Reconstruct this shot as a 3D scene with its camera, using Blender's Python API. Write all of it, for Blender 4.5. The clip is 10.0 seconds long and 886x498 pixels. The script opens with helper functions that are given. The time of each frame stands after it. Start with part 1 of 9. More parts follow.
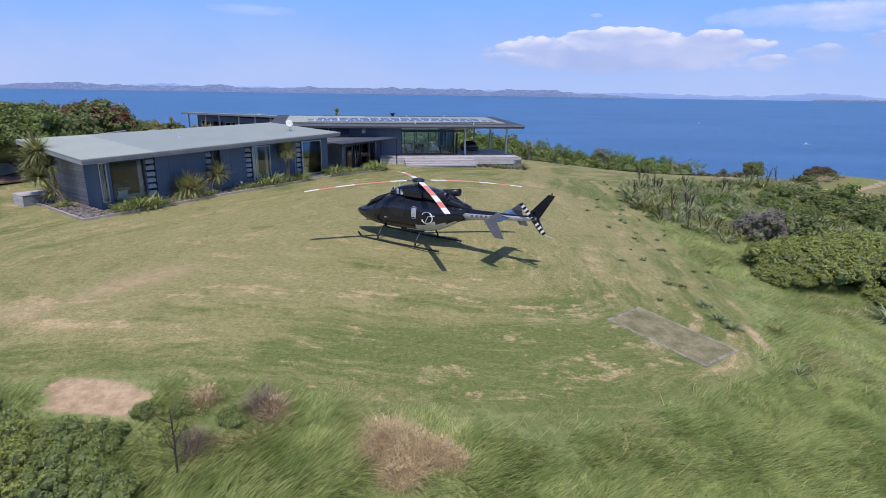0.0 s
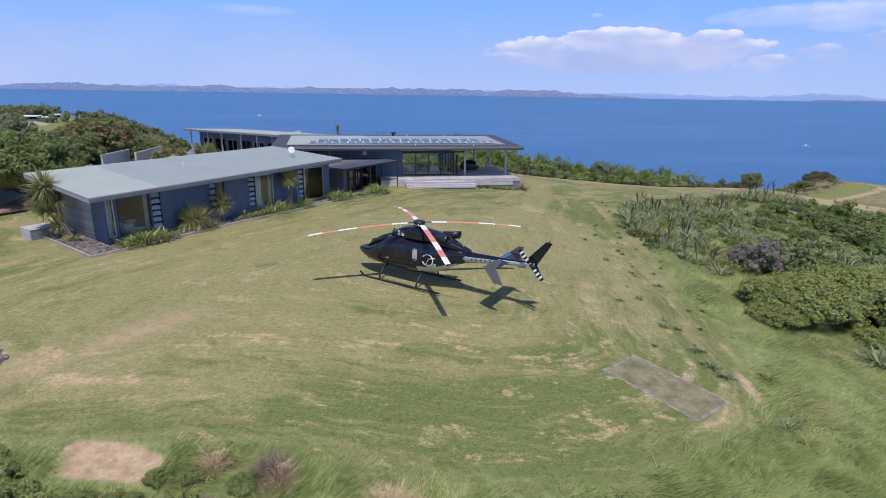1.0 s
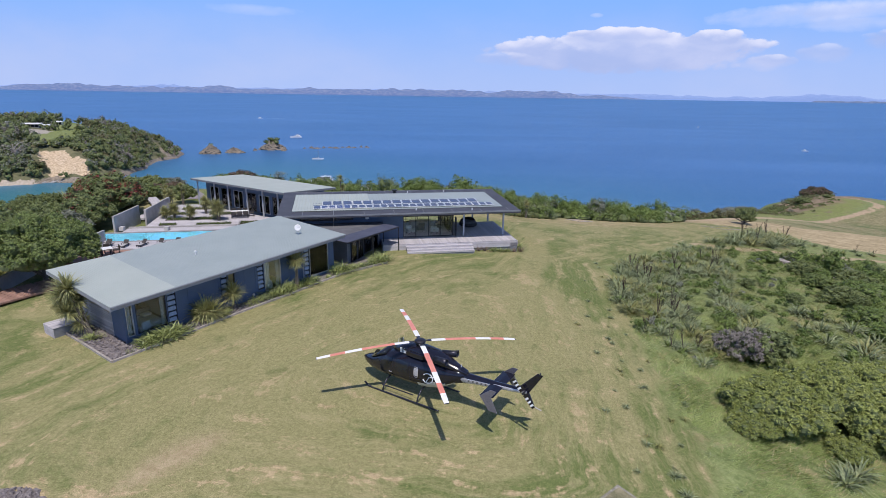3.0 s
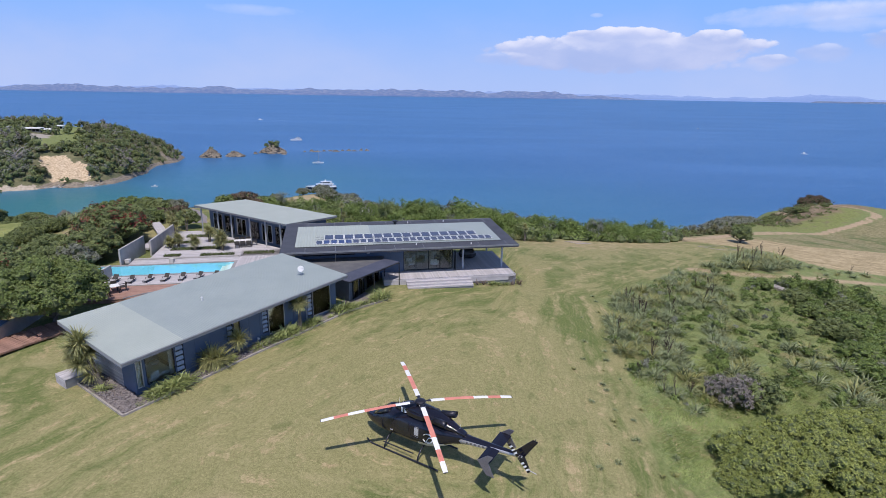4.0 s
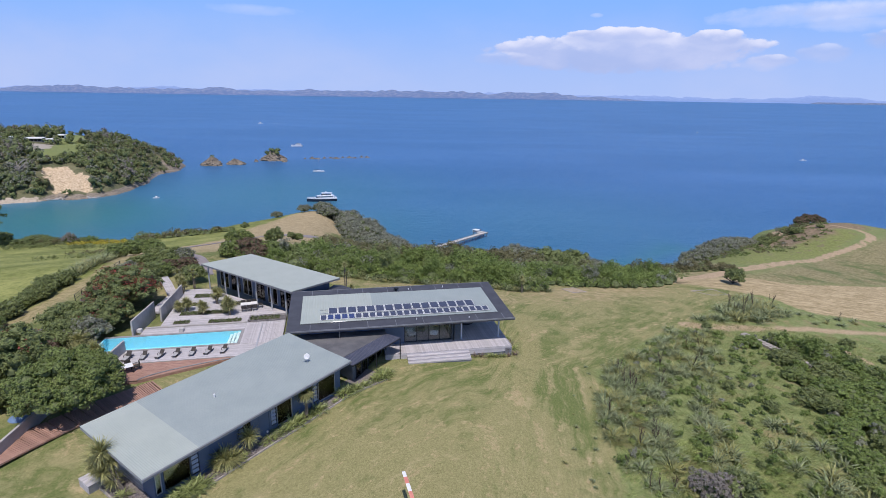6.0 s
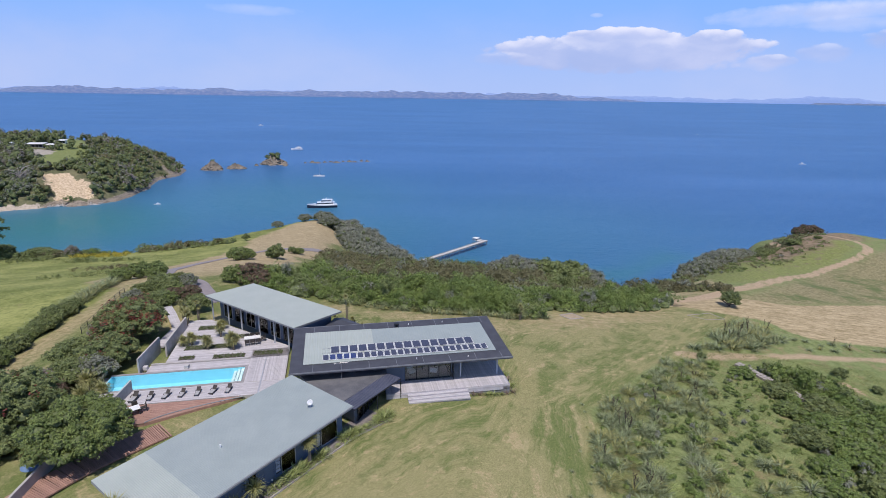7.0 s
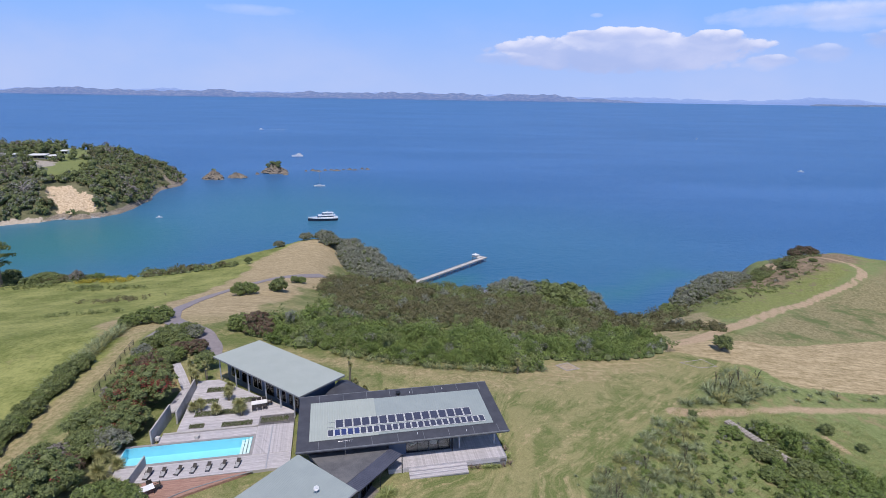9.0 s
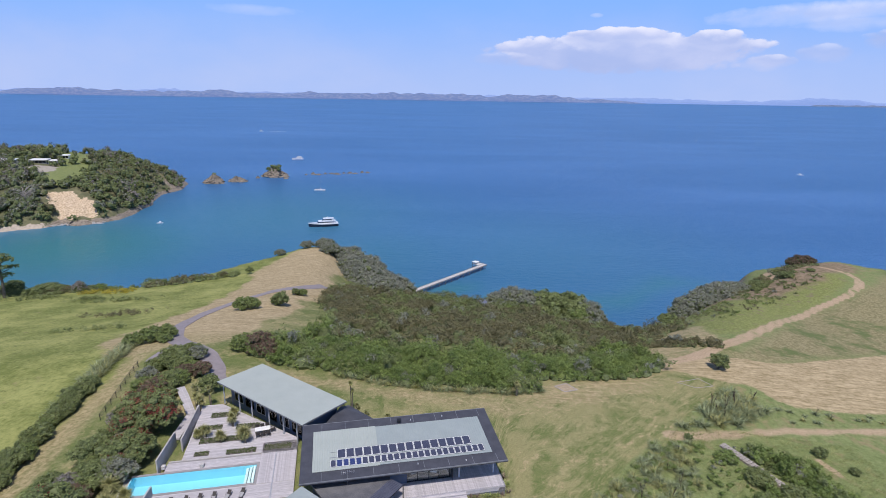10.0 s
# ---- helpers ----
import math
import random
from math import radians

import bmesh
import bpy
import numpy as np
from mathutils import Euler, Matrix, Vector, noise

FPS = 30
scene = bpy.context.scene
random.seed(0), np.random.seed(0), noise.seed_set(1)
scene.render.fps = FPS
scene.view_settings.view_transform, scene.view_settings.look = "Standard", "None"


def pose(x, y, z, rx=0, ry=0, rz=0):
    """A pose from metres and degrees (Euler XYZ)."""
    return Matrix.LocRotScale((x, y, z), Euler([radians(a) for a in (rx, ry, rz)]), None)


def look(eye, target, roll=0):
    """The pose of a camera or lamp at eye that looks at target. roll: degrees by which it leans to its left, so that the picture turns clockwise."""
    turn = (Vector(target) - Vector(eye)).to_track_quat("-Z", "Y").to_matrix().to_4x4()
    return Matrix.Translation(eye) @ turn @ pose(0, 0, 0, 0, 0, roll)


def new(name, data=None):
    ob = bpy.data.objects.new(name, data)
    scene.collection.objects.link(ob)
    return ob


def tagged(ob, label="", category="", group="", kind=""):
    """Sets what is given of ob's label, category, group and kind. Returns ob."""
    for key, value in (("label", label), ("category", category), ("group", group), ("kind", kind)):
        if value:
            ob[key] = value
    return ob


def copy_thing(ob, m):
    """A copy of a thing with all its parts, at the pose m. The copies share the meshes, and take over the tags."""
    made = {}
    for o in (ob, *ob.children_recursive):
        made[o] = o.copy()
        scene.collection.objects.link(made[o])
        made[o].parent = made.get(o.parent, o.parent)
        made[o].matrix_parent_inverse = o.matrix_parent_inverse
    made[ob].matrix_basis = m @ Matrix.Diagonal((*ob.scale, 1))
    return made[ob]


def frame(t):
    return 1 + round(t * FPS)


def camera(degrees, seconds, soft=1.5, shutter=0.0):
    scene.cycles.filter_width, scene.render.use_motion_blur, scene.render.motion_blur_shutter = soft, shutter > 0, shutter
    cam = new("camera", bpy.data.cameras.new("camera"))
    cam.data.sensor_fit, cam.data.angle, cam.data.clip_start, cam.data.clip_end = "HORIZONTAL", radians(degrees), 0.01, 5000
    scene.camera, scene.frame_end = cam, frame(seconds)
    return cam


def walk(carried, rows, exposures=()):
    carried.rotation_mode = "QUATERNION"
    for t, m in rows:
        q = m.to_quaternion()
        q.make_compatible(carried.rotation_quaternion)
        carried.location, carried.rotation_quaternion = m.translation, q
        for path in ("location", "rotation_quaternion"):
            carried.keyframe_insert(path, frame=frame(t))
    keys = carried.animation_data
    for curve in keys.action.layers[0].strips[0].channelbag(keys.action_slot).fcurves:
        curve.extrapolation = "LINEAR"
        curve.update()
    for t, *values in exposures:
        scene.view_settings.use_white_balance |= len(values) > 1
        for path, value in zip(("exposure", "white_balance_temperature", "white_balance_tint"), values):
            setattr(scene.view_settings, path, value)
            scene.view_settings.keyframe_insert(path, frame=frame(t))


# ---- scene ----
# The camera: a drone that rises straight up, drifting a little backwards
PITCH, ROLL = 15.72, 0.9
cam = camera(77.89, 10.0, soft=0.6)
ROWS = [
    (0, 0.0, 0.0, 8.54), (0.5, -0.025, 0.006, 9.15), (1, -0.047, -0.021, 10.71), (1.5, -0.065, -0.072, 12.31), (2, -0.08, -0.138, 14.06), (2.5, -0.092, -0.213, 15.7), (4, -0.121, -0.444, 21.32), (4.5, -0.129, -0.511, 23.29), (5, -0.138, -0.57, 25.51), (5.5, -0.147, -0.621, 27.71), (7, -0.185, -0.738, 35.03), (7.5, -0.203, -0.775, 37.41), (8, -0.225, -0.818, 40.03), (8.5, -0.25, -0.875, 42.48), (9, -0.28, -0.951, 45.1), (9.5, -0.316, -1.057, 47.44), (10, -0.356, -1.2, 49.54)
]
walk(cam, [(t, pose(x, y, z, 90 - PITCH, 0, 0) @ pose(0, 0, 0, 0, 0, ROLL)) for t, x, y, z in ROWS], [(0, 0.03, 6500, 15), (10, 0.03, 6500, 15)])

# World, sun
SUN_ELEVATION, SUN_AZIMUTH = 64.5, 184.0
world = bpy.data.worlds.new("sky")
scene.world = world
world.use_nodes = True


def wire(tree, kind, inputs=None, **settings):
    """A node with its settings and its inputs: values, or sockets to link."""
    node = tree.nodes.new(kind)
    for key, value in settings.items():
        if key == "blend":
            node.blend_type = value
        elif key == "op":
            node.operation = value
        elif key == "dtype":
            node.data_type = value
        elif key == "attr":
            node.attribute_name = value
        elif key == "dims":
            node.noise_dimensions = value
        elif key == "wave":
            node.wave_type = value
        elif key == "feature":
            node.feature = value
        elif key == "axis":
            node.bands_direction = value
        elif key == "kind_of_sky":
            node.sky_type = value
    for key, value in (inputs or {}).items():
        if isinstance(value, bpy.types.NodeSocket):
            tree.links.new(value, node.inputs[key])
        else:
            node.inputs[key].default_value = value
    return node


def rgb(c):
    return (*c, 1.0) if len(c) == 3 else c


def mixc(tree, fac, a, b, blend="MIX"):
    node = wire(tree, "ShaderNodeMix", None, dtype="RGBA", blend=blend)
    for k, v in ((0, fac), (6, a), (7, b)):
        if isinstance(v, bpy.types.NodeSocket):
            tree.links.new(v, node.inputs[k])
        else:
            node.inputs[k].default_value = v if k == 0 else rgb(v)
    return node.outputs[2]


def calc(tree, op, a, b=0.0, c=0.0):
    node = wire(tree, "ShaderNodeMath", {0: a, 1: b, 2: c}, op=op)
    return node.outputs[0]


def ramp(tree, fac, lo, hi):
    """0 below lo, 1 above hi."""
    node = wire(tree, "ShaderNodeMapRange", {0: fac, 1: lo, 2: hi, 3: 0.0, 4: 1.0})
    node.interpolation_type = "SMOOTHSTEP"
    return node.outputs[0]


def build_world():
    t = world.node_tree
    t.nodes.clear()
    out = t.nodes.new("ShaderNodeOutputWorld")
    sky = wire(t, "ShaderNodeTexSky", None, kind_of_sky="NISHITA")
    sky.sun_disc = False
    sky.sun_elevation, sky.sun_rotation = radians(SUN_ELEVATION), radians(SUN_AZIMUTH)
    sky.air_density, sky.dust_density, sky.ozone_density = 1.0, 0.6, 1.6
    co = wire(t, "ShaderNodeTexCoord")
    xyz = wire(t, "ShaderNodeSeparateXYZ", {0: co.outputs["Generated"]})
    x, y, z = xyz.outputs
    az = calc(t, "DIVIDE", x, calc(t, "MAXIMUM", y, 0.05))
    # cumulus over the horizon ahead: billowed heaps with crisp white tops and soft grey-blue feet
    flat = wire(t, "ShaderNodeCombineXYZ", {0: az, 1: calc(t, "MULTIPLY", z, 2.2), 2: 0.0})
    puff = wire(t, "ShaderNodeTexNoise", {"Vector": flat.outputs[0], "Scale": 13.0, "Detail": 9.0, "Roughness": 0.60, "Distortion": 0.2})
    veil = wire(t, "ShaderNodeTexNoise", {"Vector": flat.outputs[0], "Scale": 3.1, "Detail": 6.0, "Roughness": 0.55})
    cell = wire(t, "ShaderNodeTexVoronoi", {"Vector": mixc(t, 0.03, flat.outputs[0], puff.outputs["Color"], "ADD"), "Scale": 34.0})
    billow = calc(t, "SUBTRACT", 0.55, cell.outputs["Distance"])
    lump = calc(t, "ADD", calc(t, "MULTIPLY", calc(t, "SUBTRACT", puff.outputs[0], 0.5), 2.0), calc(t, "MULTIPLY", billow, 0.45))

    def bank(ca, wa, cz, wz, crisp=0.16, foot=0.42):
        """Density of a heap of cloud, and how near its sunlit top a place in it is."""
        a = calc(t, "DIVIDE", calc(t, "SUBTRACT", az, ca), wa)
        b = calc(t, "DIVIDE", calc(t, "SUBTRACT", z, cz), wz)
        r = calc(t, "ADD", calc(t, "MULTIPLY", a, a), calc(t, "MULTIPLY", b, b))
        inner = calc(t, "ADD", calc(t, "SUBTRACT", 1.0, r), lump)
        softness = wire(t, "ShaderNodeMapRange", {0: b, 1: -0.5, 2: 0.5, 3: foot, 4: crisp}).outputs[0]
        d = wire(t, "ShaderNodeClamp", {0: calc(t, "DIVIDE", inner, softness)}).outputs[0]
        lit = ramp(t, calc(t, "ADD", b, calc(t, "MULTIPLY", lump, 0.7)), 0.10, 1.05)
        return d, lit

    dens, bright = bank(0.310, 0.245, 0.070, 0.033)
    for (ca, wa, cz, wz, crisp, foot), k in (((0.295, 0.10, 0.094, 0.016, 0.14, 1.2), 1.0), ((0.455, 0.060, 0.086, 0.018, 0.14, 1.4), 1.0), ((0.10, 0.06, 0.060, 0.013, 0.5, 1.2), 0.6),
                                             ((0.555, 0.05, 0.054, 0.014, 0.3, 1.0), 0.8), ((0.650, 0.05, 0.066, 0.013, 0.4, 1.0), 0.55), ((0.755, 0.05, 0.083, 0.014, 0.3, 1.0), 0.7),
                                             ((0.63, 0.22, 0.119, 0.016, 0.9, 1.3), 0.62), ((0.70, 0.12, 0.104, 0.012, 1.0, 1.4), 0.45), ((-0.33, 0.09, 0.126, 0.008, 1.2, 1.6), 0.28), ((0.254, 0.012, 0.128, 0.004, 0.9, 1.2), 0.4)):
        d, lit = bank(ca, wa, cz, wz, crisp, foot)
        d = calc(t, "MULTIPLY", d, k)
        bright = calc(t, "ADD", calc(t, "MULTIPLY", bright, calc(t, "SUBTRACT", 1.0, d)), calc(t, "MULTIPLY", lit, d))
        dens = calc(t, "MAXIMUM", dens, d)
    grey = mixc(t, ramp(t, veil.outputs[0], 0.38, 0.64), (4.2, 5.3, 8.6), (6.1, 6.8, 9.4))
    body = mixc(t, bright, grey, (9.2, 9.4, 10.6))
    # clear sea air: a blue that pales to lavender at the horizon
    lowness = calc(t, "SUBTRACT", 1.0, ramp(t, z, 0.0, 0.20))
    air = mixc(t, ramp(t, z, 0.0, 0.17), (4.2, 5.8, 9.6), (2.3, 4.9, 10.4))
    air = mixc(t, calc(t, "MULTIPLY", ramp(t, veil.outputs[0], 0.38, 0.72), calc(t, "MULTIPLY", lowness, 0.5)), air, (5.2, 6.3, 9.4))
    tint = mixc(t, 1.0, sky.outputs[0], (0.88, 0.96, 1.15), "MULTIPLY")
    hazy = mixc(t, calc(t, "SUBTRACT", 1.0, ramp(t, z, 0.16, 0.42)), tint, air)
    col = mixc(t, calc(t, "MULTIPLY", dens, 0.86), hazy, body)
    bg = wire(t, "ShaderNodeBackground", {"Color": col, "Strength": 0.095})
    t.links.new(bg.outputs[0], out.inputs[0])


build_world()
sun = new("sun", bpy.data.lights.new("sun", "SUN"))
sun.data.energy, sun.data.angle, sun.data.color = 3.6, radians(0.55), (1.0, 0.95, 0.86)
_a, _e = radians(SUN_AZIMUTH), radians(SUN_ELEVATION)
SUN_WAY = Vector((-math.sin(_a) * math.cos(_e), math.cos(_a) * math.cos(_e), math.sin(_e)))
sun.matrix_world = look(SUN_WAY * 100, (0, 0, 0))


# ---- materials ----
def material(name, a, b, rough=0.7, scale=2.0, fine=30.0, metal=0.0, bump=0.15, dist=0.02, rand=0.0, spec=0.5, stretch=(1, 1, 1), coat=0.0, island=0.0, trans=0.0):
    """A surface that varies between two colours at two scales, with fine relief."""
    m = bpy.data.materials.new(name)
    m.use_nodes = True
    t = m.node_tree
    p = t.nodes["Principled BSDF"]
    co = wire(t, "ShaderNodeTexCoord")
    vec = wire(t, "ShaderNodeMapping", {"Vector": co.outputs["Object"], "Scale": stretch}).outputs[0]
    n1 = wire(t, "ShaderNodeTexNoise", {"Vector": vec, "Scale": scale, "Detail": 4.0, "Roughness": 0.6})
    n2 = wire(t, "ShaderNodeTexNoise", {"Vector": vec, "Scale": fine, "Detail": 3.0, "Roughness": 0.6})
    f = calc(t, "ADD", calc(t, "MULTIPLY", n1.outputs[0], 0.6), calc(t, "MULTIPLY", n2.outputs[0], 0.4))
    col = mixc(t, ramp(t, f, 0.32, 0.68), a, b)
    if rand or island:
        src = wire(t, "ShaderNodeObjectInfo").outputs["Random"] if rand else wire(t, "ShaderNodeNewGeometry").outputs["Random Per Island"]
        amount = rand or island
        v = wire(t, "ShaderNodeMapRange", {0: src, 1: 0.0, 2: 1.0, 3: 1 - amount, 4: 1 + amount}).outputs[0]
        hsv = wire(t, "ShaderNodeHueSaturation", {"Value": v, "Color": col})
        col = hsv.outputs[0]
    t.links.new(col, p.inputs["Base Color"])
    r = wire(t, "ShaderNodeMapRange", {0: n2.outputs[0], 1: 0.2, 2: 0.8, 3: max(0.03, rough - 0.08), 4: min(1, rough + 0.08)})
    t.links.new(r.outputs[0], p.inputs["Roughness"])
    p.inputs["Metallic"].default_value = metal
    p.inputs["Specular IOR Level"].default_value = spec
    p.inputs["Coat Weight"].default_value = coat
    p.inputs["Coat Roughness"].default_value = 0.06
    if bump:
        bp = wire(t, "ShaderNodeBump", {"Height": f, "Strength": bump, "Distance": dist})
        t.links.new(bp.outputs[0], p.inputs["Normal"])
    if trans:
        tr = wire(t, "ShaderNodeBsdfTranslucent", {"Color": col})
        mx = wire(t, "ShaderNodeMixShader", {0: trans, 1: p.outputs[0], 2: tr.outputs[0]})
        t.links.new(mx.outputs[0], t.nodes["Material Output"].inputs[0])
    return m


def glass_material(name, tint, rough=0.02):
    m = bpy.data.materials.new(name)
    m.use_nodes = True
    t = m.node_tree
    t.nodes.clear()
    out = t.nodes.new("ShaderNodeOutputMaterial")
    clear = wire(t, "ShaderNodeBsdfTransparent", {"Color": rgb(tint)})
    gloss = wire(t, "ShaderNodeBsdfGlossy", {"Color": (1, 1, 1, 1), "Roughness": rough})
    fr = wire(t, "ShaderNodeFresnel", {"IOR": 1.5})
    mx = wire(t, "ShaderNodeMixShader", {0: fr.outputs[0], 1: clear.outputs[0], 2: gloss.outputs[0]})
    t.links.new(mx.outputs[0], out.inputs[0])
    return m


M_ROOF = material("roof_steel_green", (0.276, 0.322, 0.322), (0.316, 0.362, 0.360), 0.52, 0.5, 8, bump=0.05, spec=0.5)
M_ROOF_PALE = material("roof_steel_pale", (0.355, 0.395, 0.368), (0.395, 0.435, 0.405), 0.52, 0.5, 8, bump=0.05)
M_MEMBRANE = material("roof_membrane_dark", (0.045, 0.047, 0.06), (0.075, 0.078, 0.095), 0.6, 0.7, 9, bump=0.1)
M_LINKROOF = material("worn_membrane", (0.085, 0.087, 0.10), (0.165, 0.165, 0.175), 0.75, 0.6, 8, bump=0.1)
M_FASCIA = material("fascia_grey", (0.16, 0.17, 0.19), (0.22, 0.23, 0.25), 0.5, 1, 12, bump=0.05)
M_SOFFIT = material("soffit_pale", (0.27, 0.28, 0.31), (0.34, 0.35, 0.38), 0.6, 1, 12, bump=0.03)
M_BLUE = material("blue_grey_panel", (0.066, 0.106, 0.182), (0.086, 0.130, 0.212), 0.5, 0.8, 14, bump=0.05)
M_BOARD = material("weathered_cladding", (0.36, 0.325, 0.305), (0.56, 0.51, 0.48), 0.8, 1.5, 25, bump=0.3, rand=0.2, stretch=(1, 1, 6))
M_DARKFRAME = material("dark_aluminium", (0.02, 0.022, 0.03), (0.035, 0.037, 0.045), 0.4, 2, 20, metal=0.4, bump=0.02)
M_PALEFRAME = material("pale_aluminium", (0.5, 0.51, 0.53), (0.6, 0.61, 0.63), 0.35, 2, 20, metal=0.5, bump=0.02)
M_POST = material("painted_post", (0.42, 0.44, 0.48), (0.5, 0.52, 0.56), 0.45, 2, 20, bump=0.03)
M_GLASS = glass_material("window_glass", (0.93, 0.965, 0.97))
M_FLOORIN = material("interior_floor", (0.22, 0.21, 0.20), (0.32, 0.305, 0.29), 0.5, 1, 14)
M_WALLIN = material("interior_plaster", (0.50, 0.53, 0.54), (0.60, 0.63, 0.64), 0.8, 1, 14, bump=0.04)
M_LINEN = material("white_linen", (0.62, 0.62, 0.6), (0.75, 0.75, 0.73), 0.9, 3, 40, bump=0.2)
M_GREYFAB = material("grey_fabric", (0.14, 0.14, 0.15), (0.22, 0.22, 0.23), 0.95, 4, 60, bump=0.2)
M_DECK = material("silvered_deck_board", (0.375, 0.355, 0.372), (0.55, 0.525, 0.55), 0.8, 1.2, 22, bump=0.3, rand=0.13, stretch=(1, 5, 5))
M_REDDECK = material("red_stained_board", (0.26, 0.145, 0.112), (0.41, 0.25, 0.20), 0.75, 1.2, 22, bump=0.25, rand=0.16, stretch=(1, 5, 5))
M_PAVER = material("pale_stone_paver", (0.44, 0.42, 0.41), (0.58, 0.56, 0.55), 0.8, 1.5, 26, bump=0.15, rand=0.08)
M_CONCRETE = material("board_marked_concrete", (0.36, 0.34, 0.33), (0.48, 0.46, 0.45), 0.85, 1.0, 18, bump=0.2)
M_POOLTILE = material("pool_plaster_aqua", (0.30, 0.66, 0.80), (0.36, 0.72, 0.85), 0.5, 2, 20, bump=0.02)
M_GRAVEL = material("grey_stone_mulch", (0.11, 0.095, 0.095), (0.30, 0.265, 0.26), 0.95, 6, 18, bump=0.9, dist=0.08)
M_TIMBER = material("weathered_edging_timber", (0.26, 0.23, 0.21), (0.42, 0.38, 0.35), 0.85, 2, 25, bump=0.3)
M_METAL = material("galvanised_metal", (0.5, 0.5, 0.52), (0.62, 0.62, 0.64), 0.35, 3, 20, metal=0.9, bump=0.03)
M_WHITE = material("white_paint", (0.74, 0.74, 0.74), (0.82, 0.82, 0.82), 0.4, 2, 20, bump=0.02)
M_BLACKPL = material("black_plastic", (0.012, 0.012, 0.013), (0.025, 0.025, 0.027), 0.45, 3, 30, bump=0.05)
M_WICKER = material("dark_wicker", (0.03, 0.027, 0.027), (0.07, 0.062, 0.06), 0.8, 8, 60, bump=0.4)


# ---- geometry helpers ----
class Geo:
    """Collects faces for one mesh."""

    def __init__(self):
        self.v, self.f = [], []

    def add(self, verts, faces):
        n = len(self.v)
        self.v.extend(tuple(p) for p in verts)
        self.f.extend(tuple(n + i for i in q) for q in faces)
        return self

    def box(self, lo, hi, m=None):
        x0, y0, z0 = lo
        x1, y1, z1 = hi
        vs = [(x0, y0, z0), (x1, y0, z0), (x1, y1, z0), (x0, y1, z0), (x0, y0, z1), (x1, y0, z1), (x1, y1, z1), (x0, y1, z1)]
        if m is not None:
            vs = [m @ Vector(p) for p in vs]
        return self.add(vs, [(0, 3, 2, 1), (4, 5, 6, 7), (0, 1, 5, 4), (1, 2, 6, 5), (2, 3, 7, 6), (3, 0, 4, 7)])

    def slab(self, corners, thick):
        """A plate below four corners (in turn, anticlockwise from above)."""
        top = [Vector(c) for c in corners]
        low = [c - Vector((0, 0, thick)) for c in top]
        n = len(top)
        faces = [tuple(range(n)), tuple(range(2 * n - 1, n - 1, -1))]
        faces += [(i + n, (i + 1) % n + n, (i + 1) % n, i) for i in range(n)]
        return self.add(top + low, faces)

    def tube(self, pts, radii, n=8, cap=True):
        pts = [Vector(p) for p in pts]
        if isinstance(radii, (int, float)):
            radii = [radii] * len(pts)
        rings, faces = [], []
        for i, p in enumerate(pts):
            d = (pts[min(i + 1, len(pts) - 1)] - pts[max(i - 1, 0)]).normalized()
            a = d.orthogonal().normalized() if i == 0 else (a - d * a.dot(d)).normalized()
            b = d.cross(a)
            for k in range(n):
                w = 2 * math.pi * k / n
                rings.append(p + (a * math.cos(w) + b * math.sin(w)) * radii[i])
        for i in range(len(pts) - 1):
            for k in range(n):
                k2 = (k + 1) % n
                faces.append((i * n + k, i * n + k2, (i + 1) * n + k2, (i + 1) * n + k))
        if cap:
            faces.append(tuple(reversed(range(n))))
            faces.append(tuple(range((len(pts) - 1) * n, len(pts) * n)))
        return self.add(rings, faces)

    def loft(self, rings, cap=True):
        """Joins rings of equal counts."""
        n = len(rings[0])
        vs = [p for r in rings for p in r]
        fs = []
        for i in range(len(rings) - 1):
            for k in range(n):
                k2 = (k + 1) % n
                fs.append((i * n + k, i * n + k2, (i + 1) * n + k2, (i + 1) * n + k))
        if cap:
            fs.append(tuple(reversed(range(n))))
            fs.append(tuple(range((len(rings) - 1) * n, len(rings) * n)))
        return self.add(vs, fs)

    def mesh(self, name, mat, smooth=False, bevel=0.0):
        me = bpy.data.meshes.new(name)
        me.from_pydata([tuple(p) for p in self.v], [], self.f)
        if bevel:
            bm = bmesh.new()
            bm.from_mesh(me)
            sharp = [e for e in bm.edges if len(e.link_faces) == 2 and e.calc_face_angle(0) > 0.6]
            bmesh.ops.bevel(bm, geom=sharp, offset=bevel, segments=1, affect="EDGES")
            bm.to_mesh(me)
            bm.free()
        if smooth:
            me.shade_smooth()
        if mat:
            me.materials.append(mat)
        me.update()
        return me


def part(name, geo, mat, parent, label="", smooth=False, bevel=0.0, at=None):
    me = geo if isinstance(geo, bpy.types.Mesh) else geo.mesh(name, mat, smooth, bevel)
    ob = new(name, me)
    ob.parent = parent
    if at is not None:
        ob.matrix_basis = at
    if label:
        tagged(ob, label)
    return ob


def thing(name, label, category, at=None, group="", kind=""):
    ob = new(name)
    ob.empty_display_size = 0.3
    if at is not None:
        ob.matrix_basis = at
    return tagged(ob, label, category, group, kind)


def solid(name, geo, mat, label, category, at=None, group="", kind="", smooth=False, bevel=0.0):
    me = geo if isinstance(geo, bpy.types.Mesh) else geo.mesh(name, mat, smooth, bevel)
    ob = new(name, me)
    if at is not None:
        ob.matrix_basis = at
    return tagged(ob, label, category, group, kind)


def soft_plus(x, w):
    return w * np.logaddexp(0, np.asarray(x, float) / w)


def step(a, b, x):
    t = np.clip((np.asarray(x, float) - a) / (b - a), 0, 1)
    return t * t * (3 - 2 * t)


